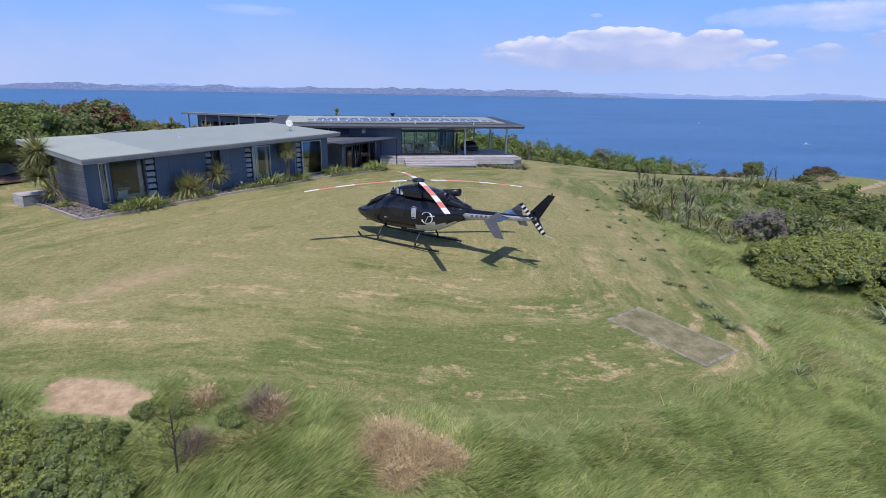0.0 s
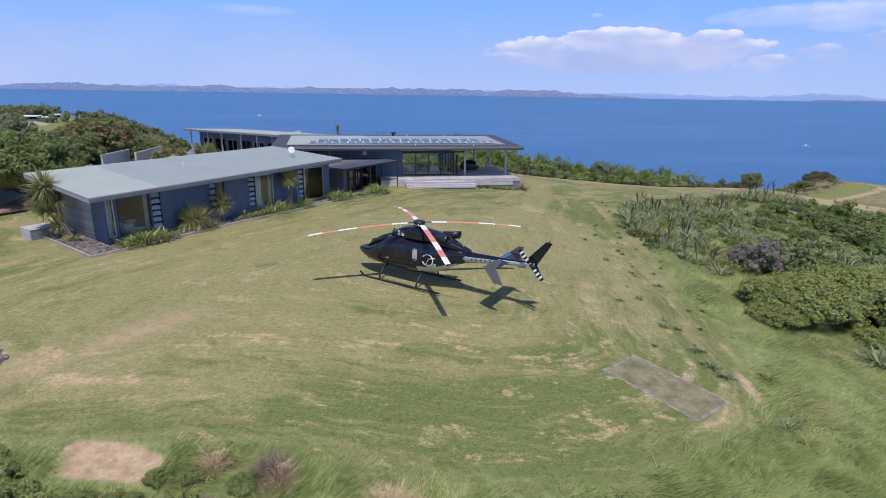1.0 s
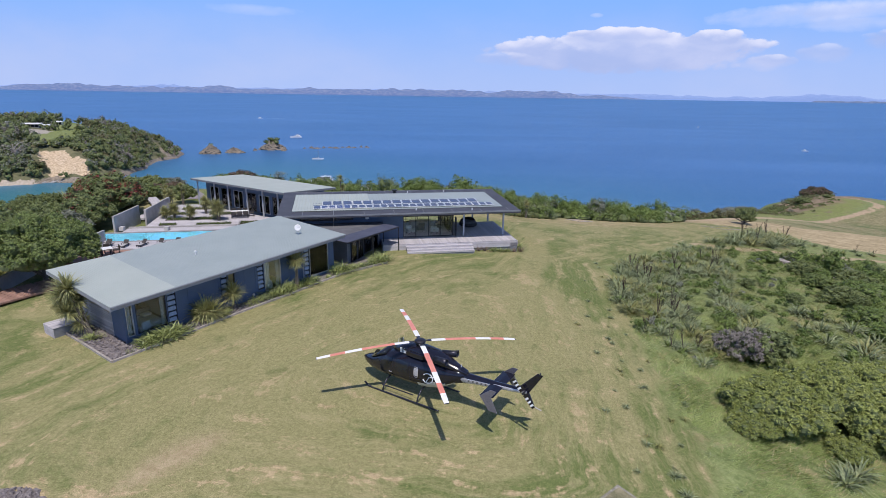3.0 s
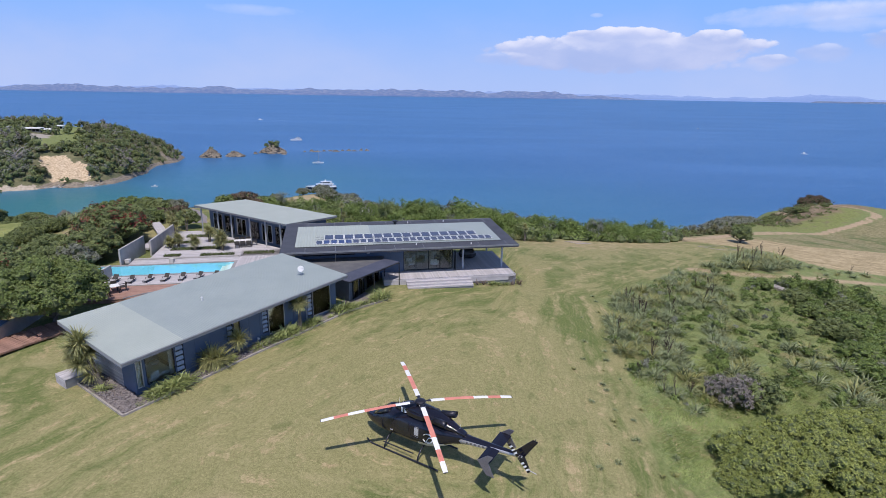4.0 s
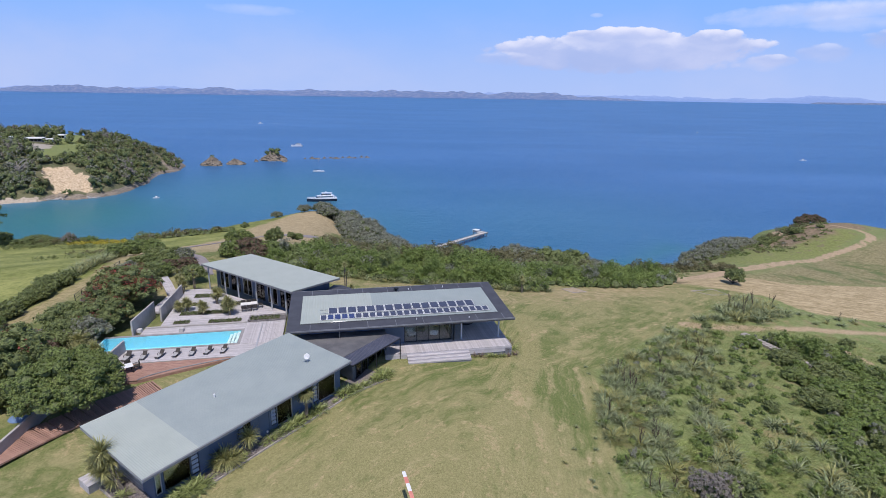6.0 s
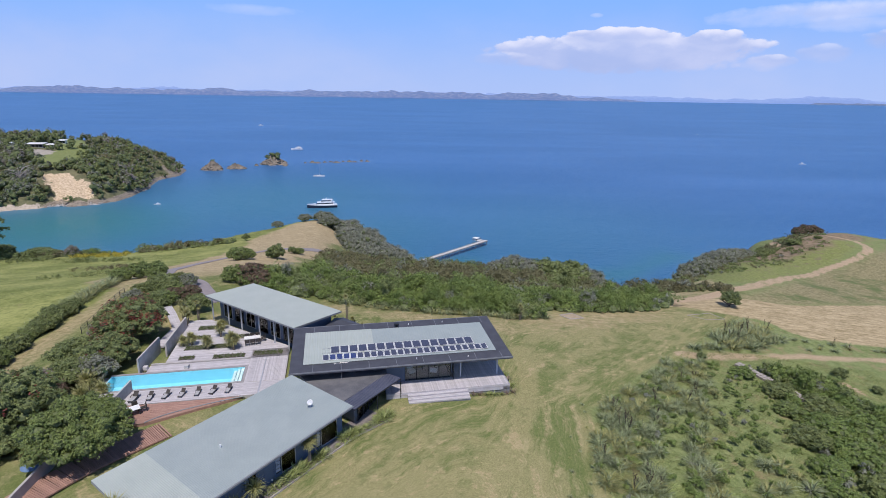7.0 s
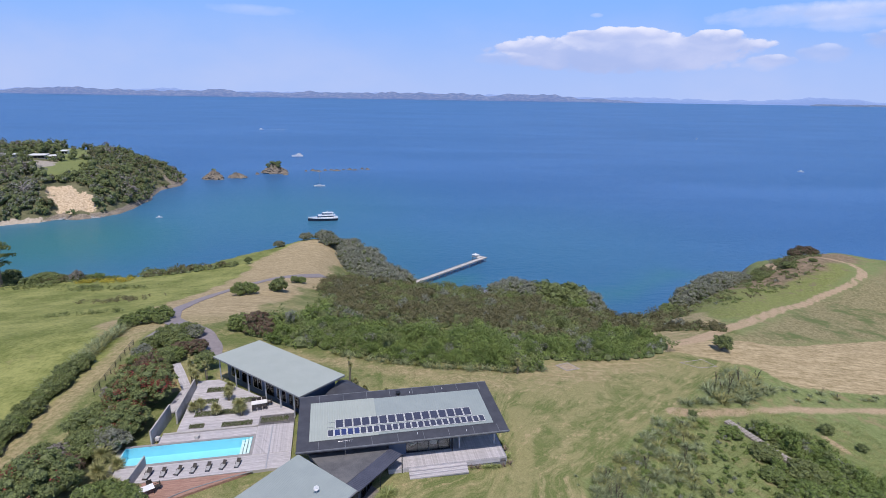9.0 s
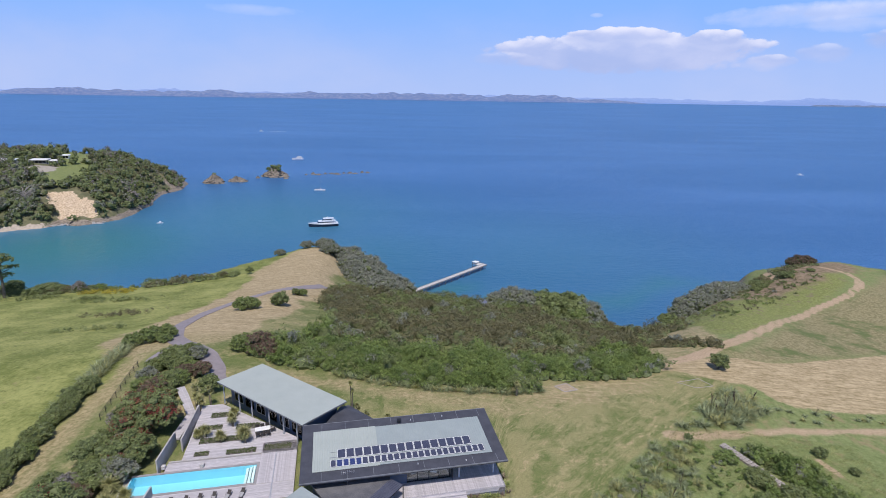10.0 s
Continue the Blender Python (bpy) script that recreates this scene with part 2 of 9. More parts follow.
def hill(x, y, cx, cy, r):
    return np.exp(-((x - cx) ** 2 + (y - cy) ** 2) / r ** 2)


# ---- the land ----
SEA = -48.0


def coast(x):
    return 205 + 36 * np.exp(-((x - 118) / 26) ** 2) + 82 * np.exp(-((x + 66) / 34) ** 2) + 45 * step(-60, -15, x) - 20 * step(0, 40, x) + 20 * step(110, 170, x) + 4 * np.sin(x * 0.11) + 2 * np.sin(x * 0.31)


def height(x, y):
    """The ground: a lawn plateau, a valley to the bay, a paddock falling away on one side and a hill on the other."""
    x, y = np.asarray(x, float), np.asarray(y, float)
    d = y - 13
    base = np.where(d > 0, 1.9 * (1 - np.exp(-np.clip(d, 0, 400) / 13)), 0.146 * d)
    right = -0.14 * soft_plus(x - 4, 3)
    left = -11 * np.tanh(0.12 * soft_plus(-(x + 45), 4) / 11)
    ridge = 34 * np.tanh(0.22 * soft_plus(y - 97, 4) / 34)
    valley = 0.10 * soft_plus(y - 68, 4) + 0.2 * soft_plus(y - 105, 6)
    flank = 0.1 * soft_plus(y - 115, 8) * (1 - step(110, 165, x))
    a = step(-18, 18, x + 38 + 0.06 * (y - 114))
    b = step(-22, 22, x - (36 + 0.6 * (y - 95)))
    w = (ridge * (1 - a) + valley * a) * (1 - b) + flank * b
    h = base + right + left - w
    # the hill falls away towards the bay beyond its track
    off = (y - 128.7) * 0.75 - (x - 77) * 0.66
    h = h - 0.30 * soft_plus(off - 17, 4) * step(100, 138, x) * step(150, 175, y)
    h += 0.05 * np.sin(x * 0.5 + 1) * np.sin(y * 0.43) * step(14, 40, y)
    yc = coast(x)
    c = step(yc - 4, yc + 26, y)
    return h * (1 - c) - 56 * c


def ground(x, y):
    return float(height(x, y))


def lawn_inside(x, y):
    """How far inside the mown lawn's edge a place is, in metres (outside: minus)."""
    front = y - np.interp(x, [-40, -13, -8, -3, 1, 5, 11], [14, 14.3, 15, 14.1, 13.4, 13.6, 17])
    side = np.interp(y, [13, 17, 21, 31, 44, 56, 70, 80, 110], [5, 11, 12.9, 13.8, 15.5, 17.5, 30, 40, 70]) - x
    return np.minimum(front, side)


def near_line(x, y, pts):
    """Distance to a line of points."""
    best = np.full(np.shape(x), 1e9)
    for (ax, ay), (bx, by) in zip(pts, pts[1:]):
        ux, uy = bx - ax, by - ay
        t = np.clip(((x - ax) * ux + (y - ay) * uy) / (ux * ux + uy * uy), 0, 1)
        best = np.minimum(best, np.hypot(x - ax - t * ux, y - ay - t * uy))
    return best


DRIVE = [(-39.5, 84), (-42, 90), (-47.2, 97), (-53, 101), (-58, 107), (-64, 120), (-66, 135), (-65, 151), (-59, 169), (-50, 186), (-46, 200)]
SPUR = [(-53, 101), (-54.6, 96), (-54.6, 92)]
TRACK = [(46, 106.5), (57, 112), (64, 118), (77, 128.7), (104, 155.6), (131.6, 178.4), (149.4, 190), (164, 203), (171, 213), (174, 224), (168, 233)]
FARM_PATH = [(37, 75.8), (42, 76.8), (52.4, 80), (63, 83), (82, 87.3), (130, 100)]
HAY = [(46, 105), (60, 112), (81, 114.5), (119, 133), (320, 175), (320, 130), (118, 100), (87, 94.5), (68, 91), (62, 97.5), (53, 101)]
OLIVE = [(60, 111), (66, 114), (84.5, 132), (121, 169), (151.5, 190), (178, 212), (206, 243), (420, 300), (420, 190), (123, 136), (81, 115)]
LIME = [(72, 132), (86, 138), (110, 163), (145, 191), (163, 208), (170, 222), (159, 222), (130, 205), (109, 192), (88, 186), (76, 160)]
MEADOW = [(46, 108), (58, 113), (72, 129), (77, 150), (67, 152), (58, 150), (45, 118)]
BARE = [(-11.9, 14.5), (-10.5, 14.55), (-8.7, 14.4), (-8.2, 13.0), (-9.4, 13.1), (-10.6, 13.25)]


def soft_inside(X, Y, poly, edge):
    """1 well within a polygon, 0 outside it, over a soft edge."""
    c = np.zeros(np.shape(X), bool)
    for (ax, ay), (bx, by) in zip(poly, poly[1:] + poly[:1]):
        if ay != by:
            c ^= ((ay > Y) != (by > Y)) & (X < (bx - ax) * (Y - ay) / (by - ay) + ax)
    d = near_line(X, Y, poly + poly[:1])
    return step(-edge, edge, np.where(c, d, -d))


def land():
    xs = np.concatenate([np.geomspace(-900, -64, 60), np.arange(-63, 64, 0.55), np.arange(64.5, 240, 1.7), np.geomspace(242, 900, 30)])
    ys = np.concatenate([np.arange(-300, 2, 12.0), np.arange(2, 70, 0.5), np.arange(70, 130, 0.9), np.arange(130, 330, 2.2)])
    X, Y = np.meshgrid(xs, ys)
    Z = height(X, Y)
    wob = np.vectorize(lambda a, b: noise.noise((a * 0.12, b * 0.12, 3.1)))(X, Y)
    wob2 = np.vectorize(lambda a, b: noise.noise((a * 0.45, b * 0.45, 7.7)))(X, Y)
    inside = lawn_inside(X, Y)
    rough = 1 - step(-0.6, 0.5, inside + wob2 * 0.8)
    field = step(-56, -60, X + wob * 3)
    # hollow below the pool
    ca, sa = math.cos(radians(11.6)), math.sin(radians(11.6))
    U, V = (X + 16.7) * ca + (Y - 52.72) * sa, -(X + 16.7) * sa + (Y - 52.72) * ca
    Z = Z - 1.9 * ((U > -21.6) & (U < -5.4) & (V > 5.2) & (V < 10.0))
    Z = Z + rough * (1 - field) * step(60, 40, Y) * (0.22 * wob2 + 0.18 * wob)
    straw = np.maximum.reduce([
        step(3, -6, near_line(X, Y, [(-60, 112), (-58, 150), (-57, 175), (-64, 225), (-62, 262)]) - 17 - 5 * wob),
        soft_inside(X + 2 * wob, Y + 2 * wob, HAY, 1.5),
        0.55 * soft_inside(X + 2 * wob, Y + 2 * wob, MEADOW, 2.0),
        step(2, -2, near_line(X, Y, [(32, 106), (48, 108)]) - 5 - 2 * wob),
        0.62 * step(3, -1, near_line(X, Y, [(-54.5, 52), (-56.5, 80), (-59, 98)]) - 1.6 - 1.5 * wob),
        0.6 * step(3, -3, near_line(X, Y, [(-30, 88), (0, 80), (10, 78)]) - 3 - 2 * wob),
        0.52 * step(6, -6, near_line(X, Y, [(5, 81), (20, 86), (40, 100)]) - 7 - 4 * wob)])
    olive = soft_inside(X + 4 * wob, Y + 4 * wob, OLIVE, 3.0)
    lime = soft_inside(X + 3 * wob, Y + 3 * wob, LIME, 2.5)
    face = step(3, -3, near_line(X, Y, [(110, 198), (122, 203), (140, 213), (157, 229), (178, 240)]) - 10 - 6 * wob)
    # worn and dry parts of the lawn
    dry = np.clip(0.75 * hill(X, Y, -9, 31, 13) + 0.45 * hill(X, Y, 5, 36, 10) + 0.8 * step(3.2, 0.5, near_line(X, Y, [(-20, 15), (-14.6, 17.5), (-12.4, 21), (-8, 27), (-2, 35)]) + wob2) + 0.4 * hill(X, Y, 14, 60, 7) + 0.9 * step(1.6, 0.2, near_line(X, Y, [(10.4, 70), (11.1, 61.8), (9.6, 53.9), (7, 45.9), (4, 39)]) + 0.5 * wob2) - 0.35 * hill(X, Y, 6, 16, 9) - 0.15 * hill(X, Y, 24, 68, 12) + 0.45 * hill(X, Y, 20, 84, 15) + 0.3 * hill(X, Y, 34, 92, 12), -0.6, 1)
    earth = np.maximum.reduce([
        step(1.3, 0.1, np.minimum(np.abs(near_line(X, Y, TRACK) - 0.9), near_line(X, Y, TRACK) * 0.8 + 0.75) - 0.30 - 0.4 * wob) * 0.66,
        step(1.6, -0.4, near_line(X, Y, FARM_PATH) - 0.8 - 0.9 * wob - 0.6 * wob2) * 0.62,
        soft_inside(X + 0.5 * wob2, Y + 0.35 * wob2, BARE, 0.22),
        step(0.15, -0.3, near_line(X, Y, [(12.2, 18.6), (12.5, 21.0)]) - 0.25 - 0.3 * wob2),
        0.50 * step(2.0, -1.2, near_line(X, Y, [(-19, 16.8), (-14.5, 19.2), (-11.2, 23.2)]) - 0.9 - 0.8 * wob2),
        0.9 * step(2.5, 0, near_line(X, Y, [(150, 234), (128, 214)]) - 3 - 4 * wob) * 0.75])
    earth = np.maximum(earth, 0.8 * step(0.8, -0.4, near_line(X, Y, [(60.4, 74.0), (61.4, 71.5)]) - 0.6 - 0.5 * wob2))
    # the steep shore is rock
    gy, gx = np.gradient(Z, ys, xs)
    rock = step(0.95, 1.4, np.hypot(gx, gy) + 0.15 * wob2) * step(150, 190, Y)
    # rounds of the mower: how far from the lawn's edge, the wing and the deck
    cw, sw = math.cos(radians(55.2)), math.sin(radians(55.2))
    off_wing = (X + 20.26) * sw - (Y - 30.65) * cw - 0.3
    off_deck = (X + 16.7) * math.sin(radians(11.6)) - (Y - 52.72) * math.cos(radians(11.6)) + 40 * step(4, 16, X) + 40 * step(-5, -14, X)
    mow = -3.0 * np.logaddexp.reduce([-inside / 3.0, -np.clip(off_wing, -5, 90) / 3.0, -np.clip(off_deck, -5, 90) / 3.0])
    rows, cols = X.shape
    me = bpy.data.meshes.new("ground")
    idx = np.arange(rows * cols).reshape(rows, cols)
    quads = np.stack([idx[:-1, :-1], idx[:-1, 1:], idx[1:, 1:], idx[1:, :-1]], -1).reshape(-1, 4)
    me.from_pydata(np.stack([X, Y, Z], -1).reshape(-1, 3).tolist(), [], quads.tolist())
    for key, chans in (("zone", (rough, straw, earth)), ("zone_far", (field, rock, dry)), ("zone_hill", (olive, lime, face)), ("mow", (mow, 0.10 * X, 0.10 * Y))):
        layer = me.attributes.new(key, "FLOAT_VECTOR", "POINT")
        layer.data.foreach_set("vector", np.stack(chans, -1).reshape(-1).astype(np.float32))
    me.shade_smooth()
    me.materials.append(ground_material())
    ob = new("ground", me)
    return tagged(ob, "mown lawn, long grass, pasture and dry hillside", "ground", kind="structure")


def ground_material():
    m = bpy.data.materials.new("grassland")
    m.use_nodes = True
    t = m.node_tree
    p = t.nodes["Principled BSDF"]
    z1 = wire(t, "ShaderNodeSeparateXYZ", {0: wire(t, "ShaderNodeAttribute", None, attr="zone").outputs["Vector"]})
    z2 = wire(t, "ShaderNodeSeparateXYZ", {0: wire(t, "ShaderNodeAttribute", None, attr="zone_far").outputs["Vector"]})
    z3 = wire(t, "ShaderNodeSeparateXYZ", {0: wire(t, "ShaderNodeAttribute", None, attr="zone_hill").outputs["Vector"]})
    co = wire(t, "ShaderNodeTexCoord").outputs["Object"]

    def n(scale, detail=4.0, rough=0.6, vec=co, dist=0.0):
        return wire(t, "ShaderNodeTexNoise", {"Vector": vec, "Scale": scale, "Detail": detail, "Roughness": rough, "Distortion": dist}).outputs[0]

    def turned(angle, sx, sy):
        mp = wire(t, "ShaderNodeMapping", {"Vector": co, "Rotation": (0, 0, radians(angle)), "Scale": (1 / sx, 1 / sy, 1.0)})
        mp.vector_type = "TEXTURE"
        return mp.outputs[0]

    blade = n(5.5, 7.0, 0.82)
    fine = n(38.0, 3.0, 0.7)
    broad = n(0.13, 5.0, 0.62)
    mid = n(0.75, 6.0, 0.72)
    speck = n(21.0, 2.0, 0.6)
    # mown lawn: green and drier swaths that follow the mower's rounds, bleached where it scalped
    mow = wire(t, "ShaderNodeAttribute", None, attr="mow").outputs["Vector"]
    wander = wire(t, "ShaderNodeVectorMath", {0: mow, 1: wire(t, "ShaderNodeVectorMath", {0: wire(t, "ShaderNodeTexNoise", {"Vector": co, "Scale": 0.35, "Detail": 2.0}).outputs["Color"], 1: (1.5, 0.4, 0.4)}, op="MULTIPLY").outputs[0]}, op="ADD").outputs[0]

    def swath(width, along, detail=5.0, rough=0.66):
        mp = wire(t, "ShaderNodeMapping", {"Vector": wander, "Scale": (1 / width, along, along)})
        return n(1.0, detail, rough, mp.outputs[0])

    grain = calc(t, "ADD", calc(t, "MULTIPLY", blade, 0.6), calc(t, "MULTIPLY", n(17.0, 4.0, 0.8), 0.4))
    green = mixc(t, ramp(t, grain, 0.36, 0.64), (0.084, 0.112, 0.038), (0.186, 0.214, 0.085))
    dull = mixc(t, ramp(t, grain, 0.36, 0.64), (0.174, 0.168, 0.076), (0.335, 0.312, 0.165))
    wide, narrow, thin = swath(1.9, 0.9), swath(0.75, 2.2, 6.0, 0.72), swath(0.26, 3.2, 5.0, 0.72)
    spread = calc(t, "ADD", calc(t, "ADD", calc(t, "MULTIPLY", wide, 0.42), calc(t, "MULTIPLY", narrow, 0.26)), calc(t, "ADD", calc(t, "MULTIPLY", broad, 0.32), calc(t, "MULTIPLY", z2.outputs[2], 0.15)))
    lawn = mixc(t, ramp(t, spread, 0.455, 0.575), green, dull)
    lawn = mixc(t, calc(t, "MULTIPLY", ramp(t, thin, 0.48, 0.68), 0.30), lawn, (0.370, 0.325, 0.190))
    lawn = mixc(t, calc(t, "MULTIPLY", ramp(t, calc(t, "ADD", calc(t, "MULTIPLY", narrow, 0.6), calc(t, "MULTIPLY", mid, 0.4)), 0.53, 0.66), 0.55), lawn, (0.405, 0.345, 0.205))
    lawn = mixc(t, calc(t, "MULTIPLY", ramp(t, n(0.42, 6.0, 0.7), 0.56, 0.70), 0.45), lawn, (0.088, 0.120, 0.042))
    patch = ramp(t, calc(t, "ADD", calc(t, "MULTIPLY", n(1.1, 6.0, 0.75), 0.52), calc(t, "MULTIPLY", swath(0.8, 2.2), 0.58)), 0.585, 0.68)
    ahead = wire(t, "ShaderNodeSeparateXYZ", {0: co}).outputs[1]
    patch = calc(t, "MULTIPLY", patch, calc(t, "SUBTRACT", 1.0, calc(t, "MULTIPLY", ramp(t, ahead, 20.0, 30.0), 0.45)))
    lawn = mixc(t, calc(t, "MULTIPLY", patch, 0.85), lawn, mixc(t, ramp(t, grain, 0.36, 0.62), (0.36, 0.265, 0.165), (0.56, 0.44, 0.285)))
    tone = wire(t, "ShaderNodeMapRange", {0: speck, 1: 0.28, 2: 0.72, 3: 0.70, 4: 1.30}).outputs[0]
    lawn = wire(t, "ShaderNodeHueSaturation", {"Value": tone, "Saturation": 1.06, "Color": lawn}).outputs[0]
    # long grass
    sway = n(1.0, 4.0, 0.65, turned(35, 5.0, 1.6), 1.2)
    long_ = mixc(t, ramp(t, calc(t, "ADD", calc(t, "MULTIPLY", sway, 0.6), calc(t, "MULTIPLY", mid, 0.4)), 0.36, 0.66), (0.125, 0.166, 0.055), (0.275, 0.312, 0.135))
    long_ = mixc(t, ramp(t, n(0.30, 6.0, 0.7), 0.50, 0.66), long_, (0.275, 0.232, 0.125))
    long_ = mixc(t, calc(t, "MULTIPLY", ramp(t, n(1.7, 6.0, 0.8), 0.50, 0.64), 0.55), long_, (0.100, 0.130, 0.045))
    # pasture
    past = mixc(t, ramp(t, calc(t, "ADD", calc(t, "MULTIPLY", n(0.09, 6.0, 0.65), 0.6), calc(t, "MULTIPLY", n(1.2, 4.0, 0.7), 0.4)), 0.38, 0.64), (0.138, 0.168, 0.044), (0.318, 0.328, 0.116))
    past = mixc(t, ramp(t, n(0.22, 5.0, 0.7), 0.60, 0.75), past, (0.26, 0.225, 0.11))
    past = mixc(t, calc(t, "MULTIPLY", ramp(t, n(0.5, 7.0, 0.8), 0.52, 0.66), 0.7), past, (0.100, 0.125, 0.036))
    # mown hay
    wind = n(1.0, 6.0, 0.75, turned(6, 0.11, 1.7), 0.3)
    hay = mixc(t, ramp(t, calc(t, "ADD", calc(t, "MULTIPLY", wind, 0.6), calc(t, "MULTIPLY", n(0.9, 6.0, 0.75), 0.4)), 0.38, 0.63), (0.25, 0.200, 0.105), (0.52, 0.415, 0.262))
    across, ahead_ = wire(t, "ShaderNodeSeparateXYZ", {0: co}).outputs[0], wire(t, "ShaderNodeSeparateXYZ", {0: co}).outputs[1]
    rows_ = calc(t, "MAXIMUM", ramp(t, across, 10.0, 20.0), ramp(t, ahead_, 104.0, 116.0))
    loose = mixc(t, ramp(t, n(1.4, 7.0, 0.78), 0.36, 0.64), (0.215, 0.185, 0.092), (0.425, 0.352, 0.205))
    hay = mixc(t, rows_, loose, hay)
    soil = mixc(t, ramp(t, n(3.0, 6.0, 0.75), 0.3, 0.7), (0.33, 0.235, 0.152), (0.53, 0.405, 0.278))
    stone = mixc(t, ramp(t, n(0.8, 7.0, 0.75), 0.35, 0.7), (0.10, 0.085, 0.07), (0.30, 0.25, 0.19))
    col = mixc(t, z1.outputs[0], lawn, long_)
    col = mixc(t, z2.outputs[0], col, past)
    drab = mixc(t, ramp(t, n(1.1, 7.0, 0.8), 0.38, 0.62), (0.168, 0.156, 0.074), (0.325, 0.282, 0.160))
    drab = mixc(t, ramp(t, n(0.06, 6.0, 0.7), 0.50, 0.62), drab, (0.125, 0.155, 0.058))
    col = mixc(t, z3.outputs[0], col, drab)
    fresh = mixc(t, ramp(t, n(1.3, 7.0, 0.8), 0.40, 0.62), (0.145, 0.172, 0.052), (0.272, 0.288, 0.106))
    fresh = mixc(t, ramp(t, n(0.25, 6.0, 0.75), 0.54, 0.64), fresh, (0.205, 0.175, 0.105))
    col = mixc(t, z3.outputs[1], col, fresh)
    rust = mixc(t, ramp(t, n(0.5, 7.0, 0.75), 0.38, 0.62), (0.165, 0.135, 0.080), (0.305, 0.225, 0.155))
    col = mixc(t, z3.outputs[2], col, rust)
    col = mixc(t, ramp(t, calc(t, "ADD", z1.outputs[1], calc(t, "MULTIPLY", calc(t, "SUBTRACT", mid, 0.5), 0.9)), 0.30, 0.72), col, hay)
    col = mixc(t, ramp(t, calc(t, "ADD", z1.outputs[2], calc(t, "MULTIPLY", calc(t, "SUBTRACT", fine, 0.5), 0.9)), 0.3, 0.65), col, soil)
    col = mixc(t, z2.outputs[1], col, stone)
    t.links.new(col, p.inputs["Base Color"])
    p.inputs["Roughness"].default_value = 0.92
    p.inputs["Specular IOR Level"].default_value = 0.15
    hgt = calc(t, "ADD", calc(t, "MULTIPLY", blade, 0.6), calc(t, "ADD", calc(t, "MULTIPLY", fine, 0.3), calc(t, "MULTIPLY", z1.outputs[0], calc(t, "MULTIPLY", sway, 1.5))))
    t.links.new(wire(t, "ShaderNodeBump", {"Height": hgt, "Strength": 0.4, "Distance": 0.06}).outputs[0], p.inputs["Normal"])
    return m


land()


def sea():
    xs = np.concatenate([np.linspace(-5200, -500, 30), np.linspace(-480, 480, 60), np.linspace(500, 5200, 30)])
    ys = np.concatenate([np.linspace(-1500, 100, 12), np.linspace(120, 1000, 60), np.linspace(1050, 4800, 60)])
    X, Y = np.meshgrid(xs, ys)
    # the far water lifts to the eye's horizon, which lies past the last of the sheet
    Z = SEA + 52.0 * step(1300, 4900, Y)
    rows, cols = X.shape
    idx = np.arange(rows * cols).reshape(rows, cols)
    quads = np.stack([idx[:-1, :-1], idx[:-1, 1:], idx[1:, 1:], idx[1:, :-1]], -1).reshape(-1, 4)
    me = bpy.data.meshes.new("water")
    me.from_pydata(np.stack([X, Y, Z], -1).reshape(-1, 3).tolist(), [], quads.tolist())
    # shallows by the shore
    d = np.minimum(np.abs(Y - coast(X) - 16), 400)
    shallow = np.maximum.reduce([0.75 * np.exp(-d / 17) * (np.abs(X) < 500), 0.95 * hill(X, Y, -240, 330, 105), 0.55 * hill(X, Y, -150, 420, 150), 0.5 * hill(X, Y, -60, 330, 100), 0.35 * hill(X, Y, 50, 330, 150)])
    layer = me.attributes.new("shallow", "FLOAT", "POINT")
    layer.data.foreach_set("value", shallow.reshape(-1).astype(np.float32))
    me.shade_smooth()
    m = bpy.data.materials.new("sea_water")
    m.use_nodes = True
    t = m.node_tree
    p = t.nodes["Principled BSDF"]
    sh = wire(t, "ShaderNodeAttribute", None, attr="shallow").outputs["Fac"]
    co = wire(t, "ShaderNodeTexCoord").outputs["Object"]
    wind = wire(t, "ShaderNodeTexNoise", {"Vector": wire(t, "ShaderNodeMapping", {"Vector": co, "Scale": (0.4, 1.6, 1.0)}).outputs[0], "Scale": 0.006, "Detail": 5.0, "Roughness": 0.6}).outputs[0]
    deep = mixc(t, ramp(t, wind, 0.35, 0.7), (0.032, 0.122, 0.300), (0.052, 0.156, 0.365))
    col = mixc(t, sh, deep, (0.036, 0.178, 0.195))
    t.links.new(col, p.inputs["Base Color"])
    p.inputs["Roughness"].default_value = 0.34
    p.inputs["IOR"].default_value = 1.33
    p.inputs["Specular IOR Level"].default_value = 0.46
    w1 = wire(t, "ShaderNodeTexNoise", {"Vector": wire(t, "ShaderNodeMapping", {"Vector": co, "Rotation": (0, 0, 0.3), "Scale": (0.5, 1.5, 1.0)}).outputs[0], "Scale": 0.30, "Detail": 7.0, "Roughness": 0.70}).outputs[0]
    t.links.new(wire(t, "ShaderNodeBump", {"Height": w1, "Strength": 0.6, "Distance": 1.2}).outputs[0], p.inputs["Normal"])
    me.materials.append(m)
    tagged(new("water", me), "deep blue sea, turquoise in the shallow bay", "sea", kind="structure")


sea()


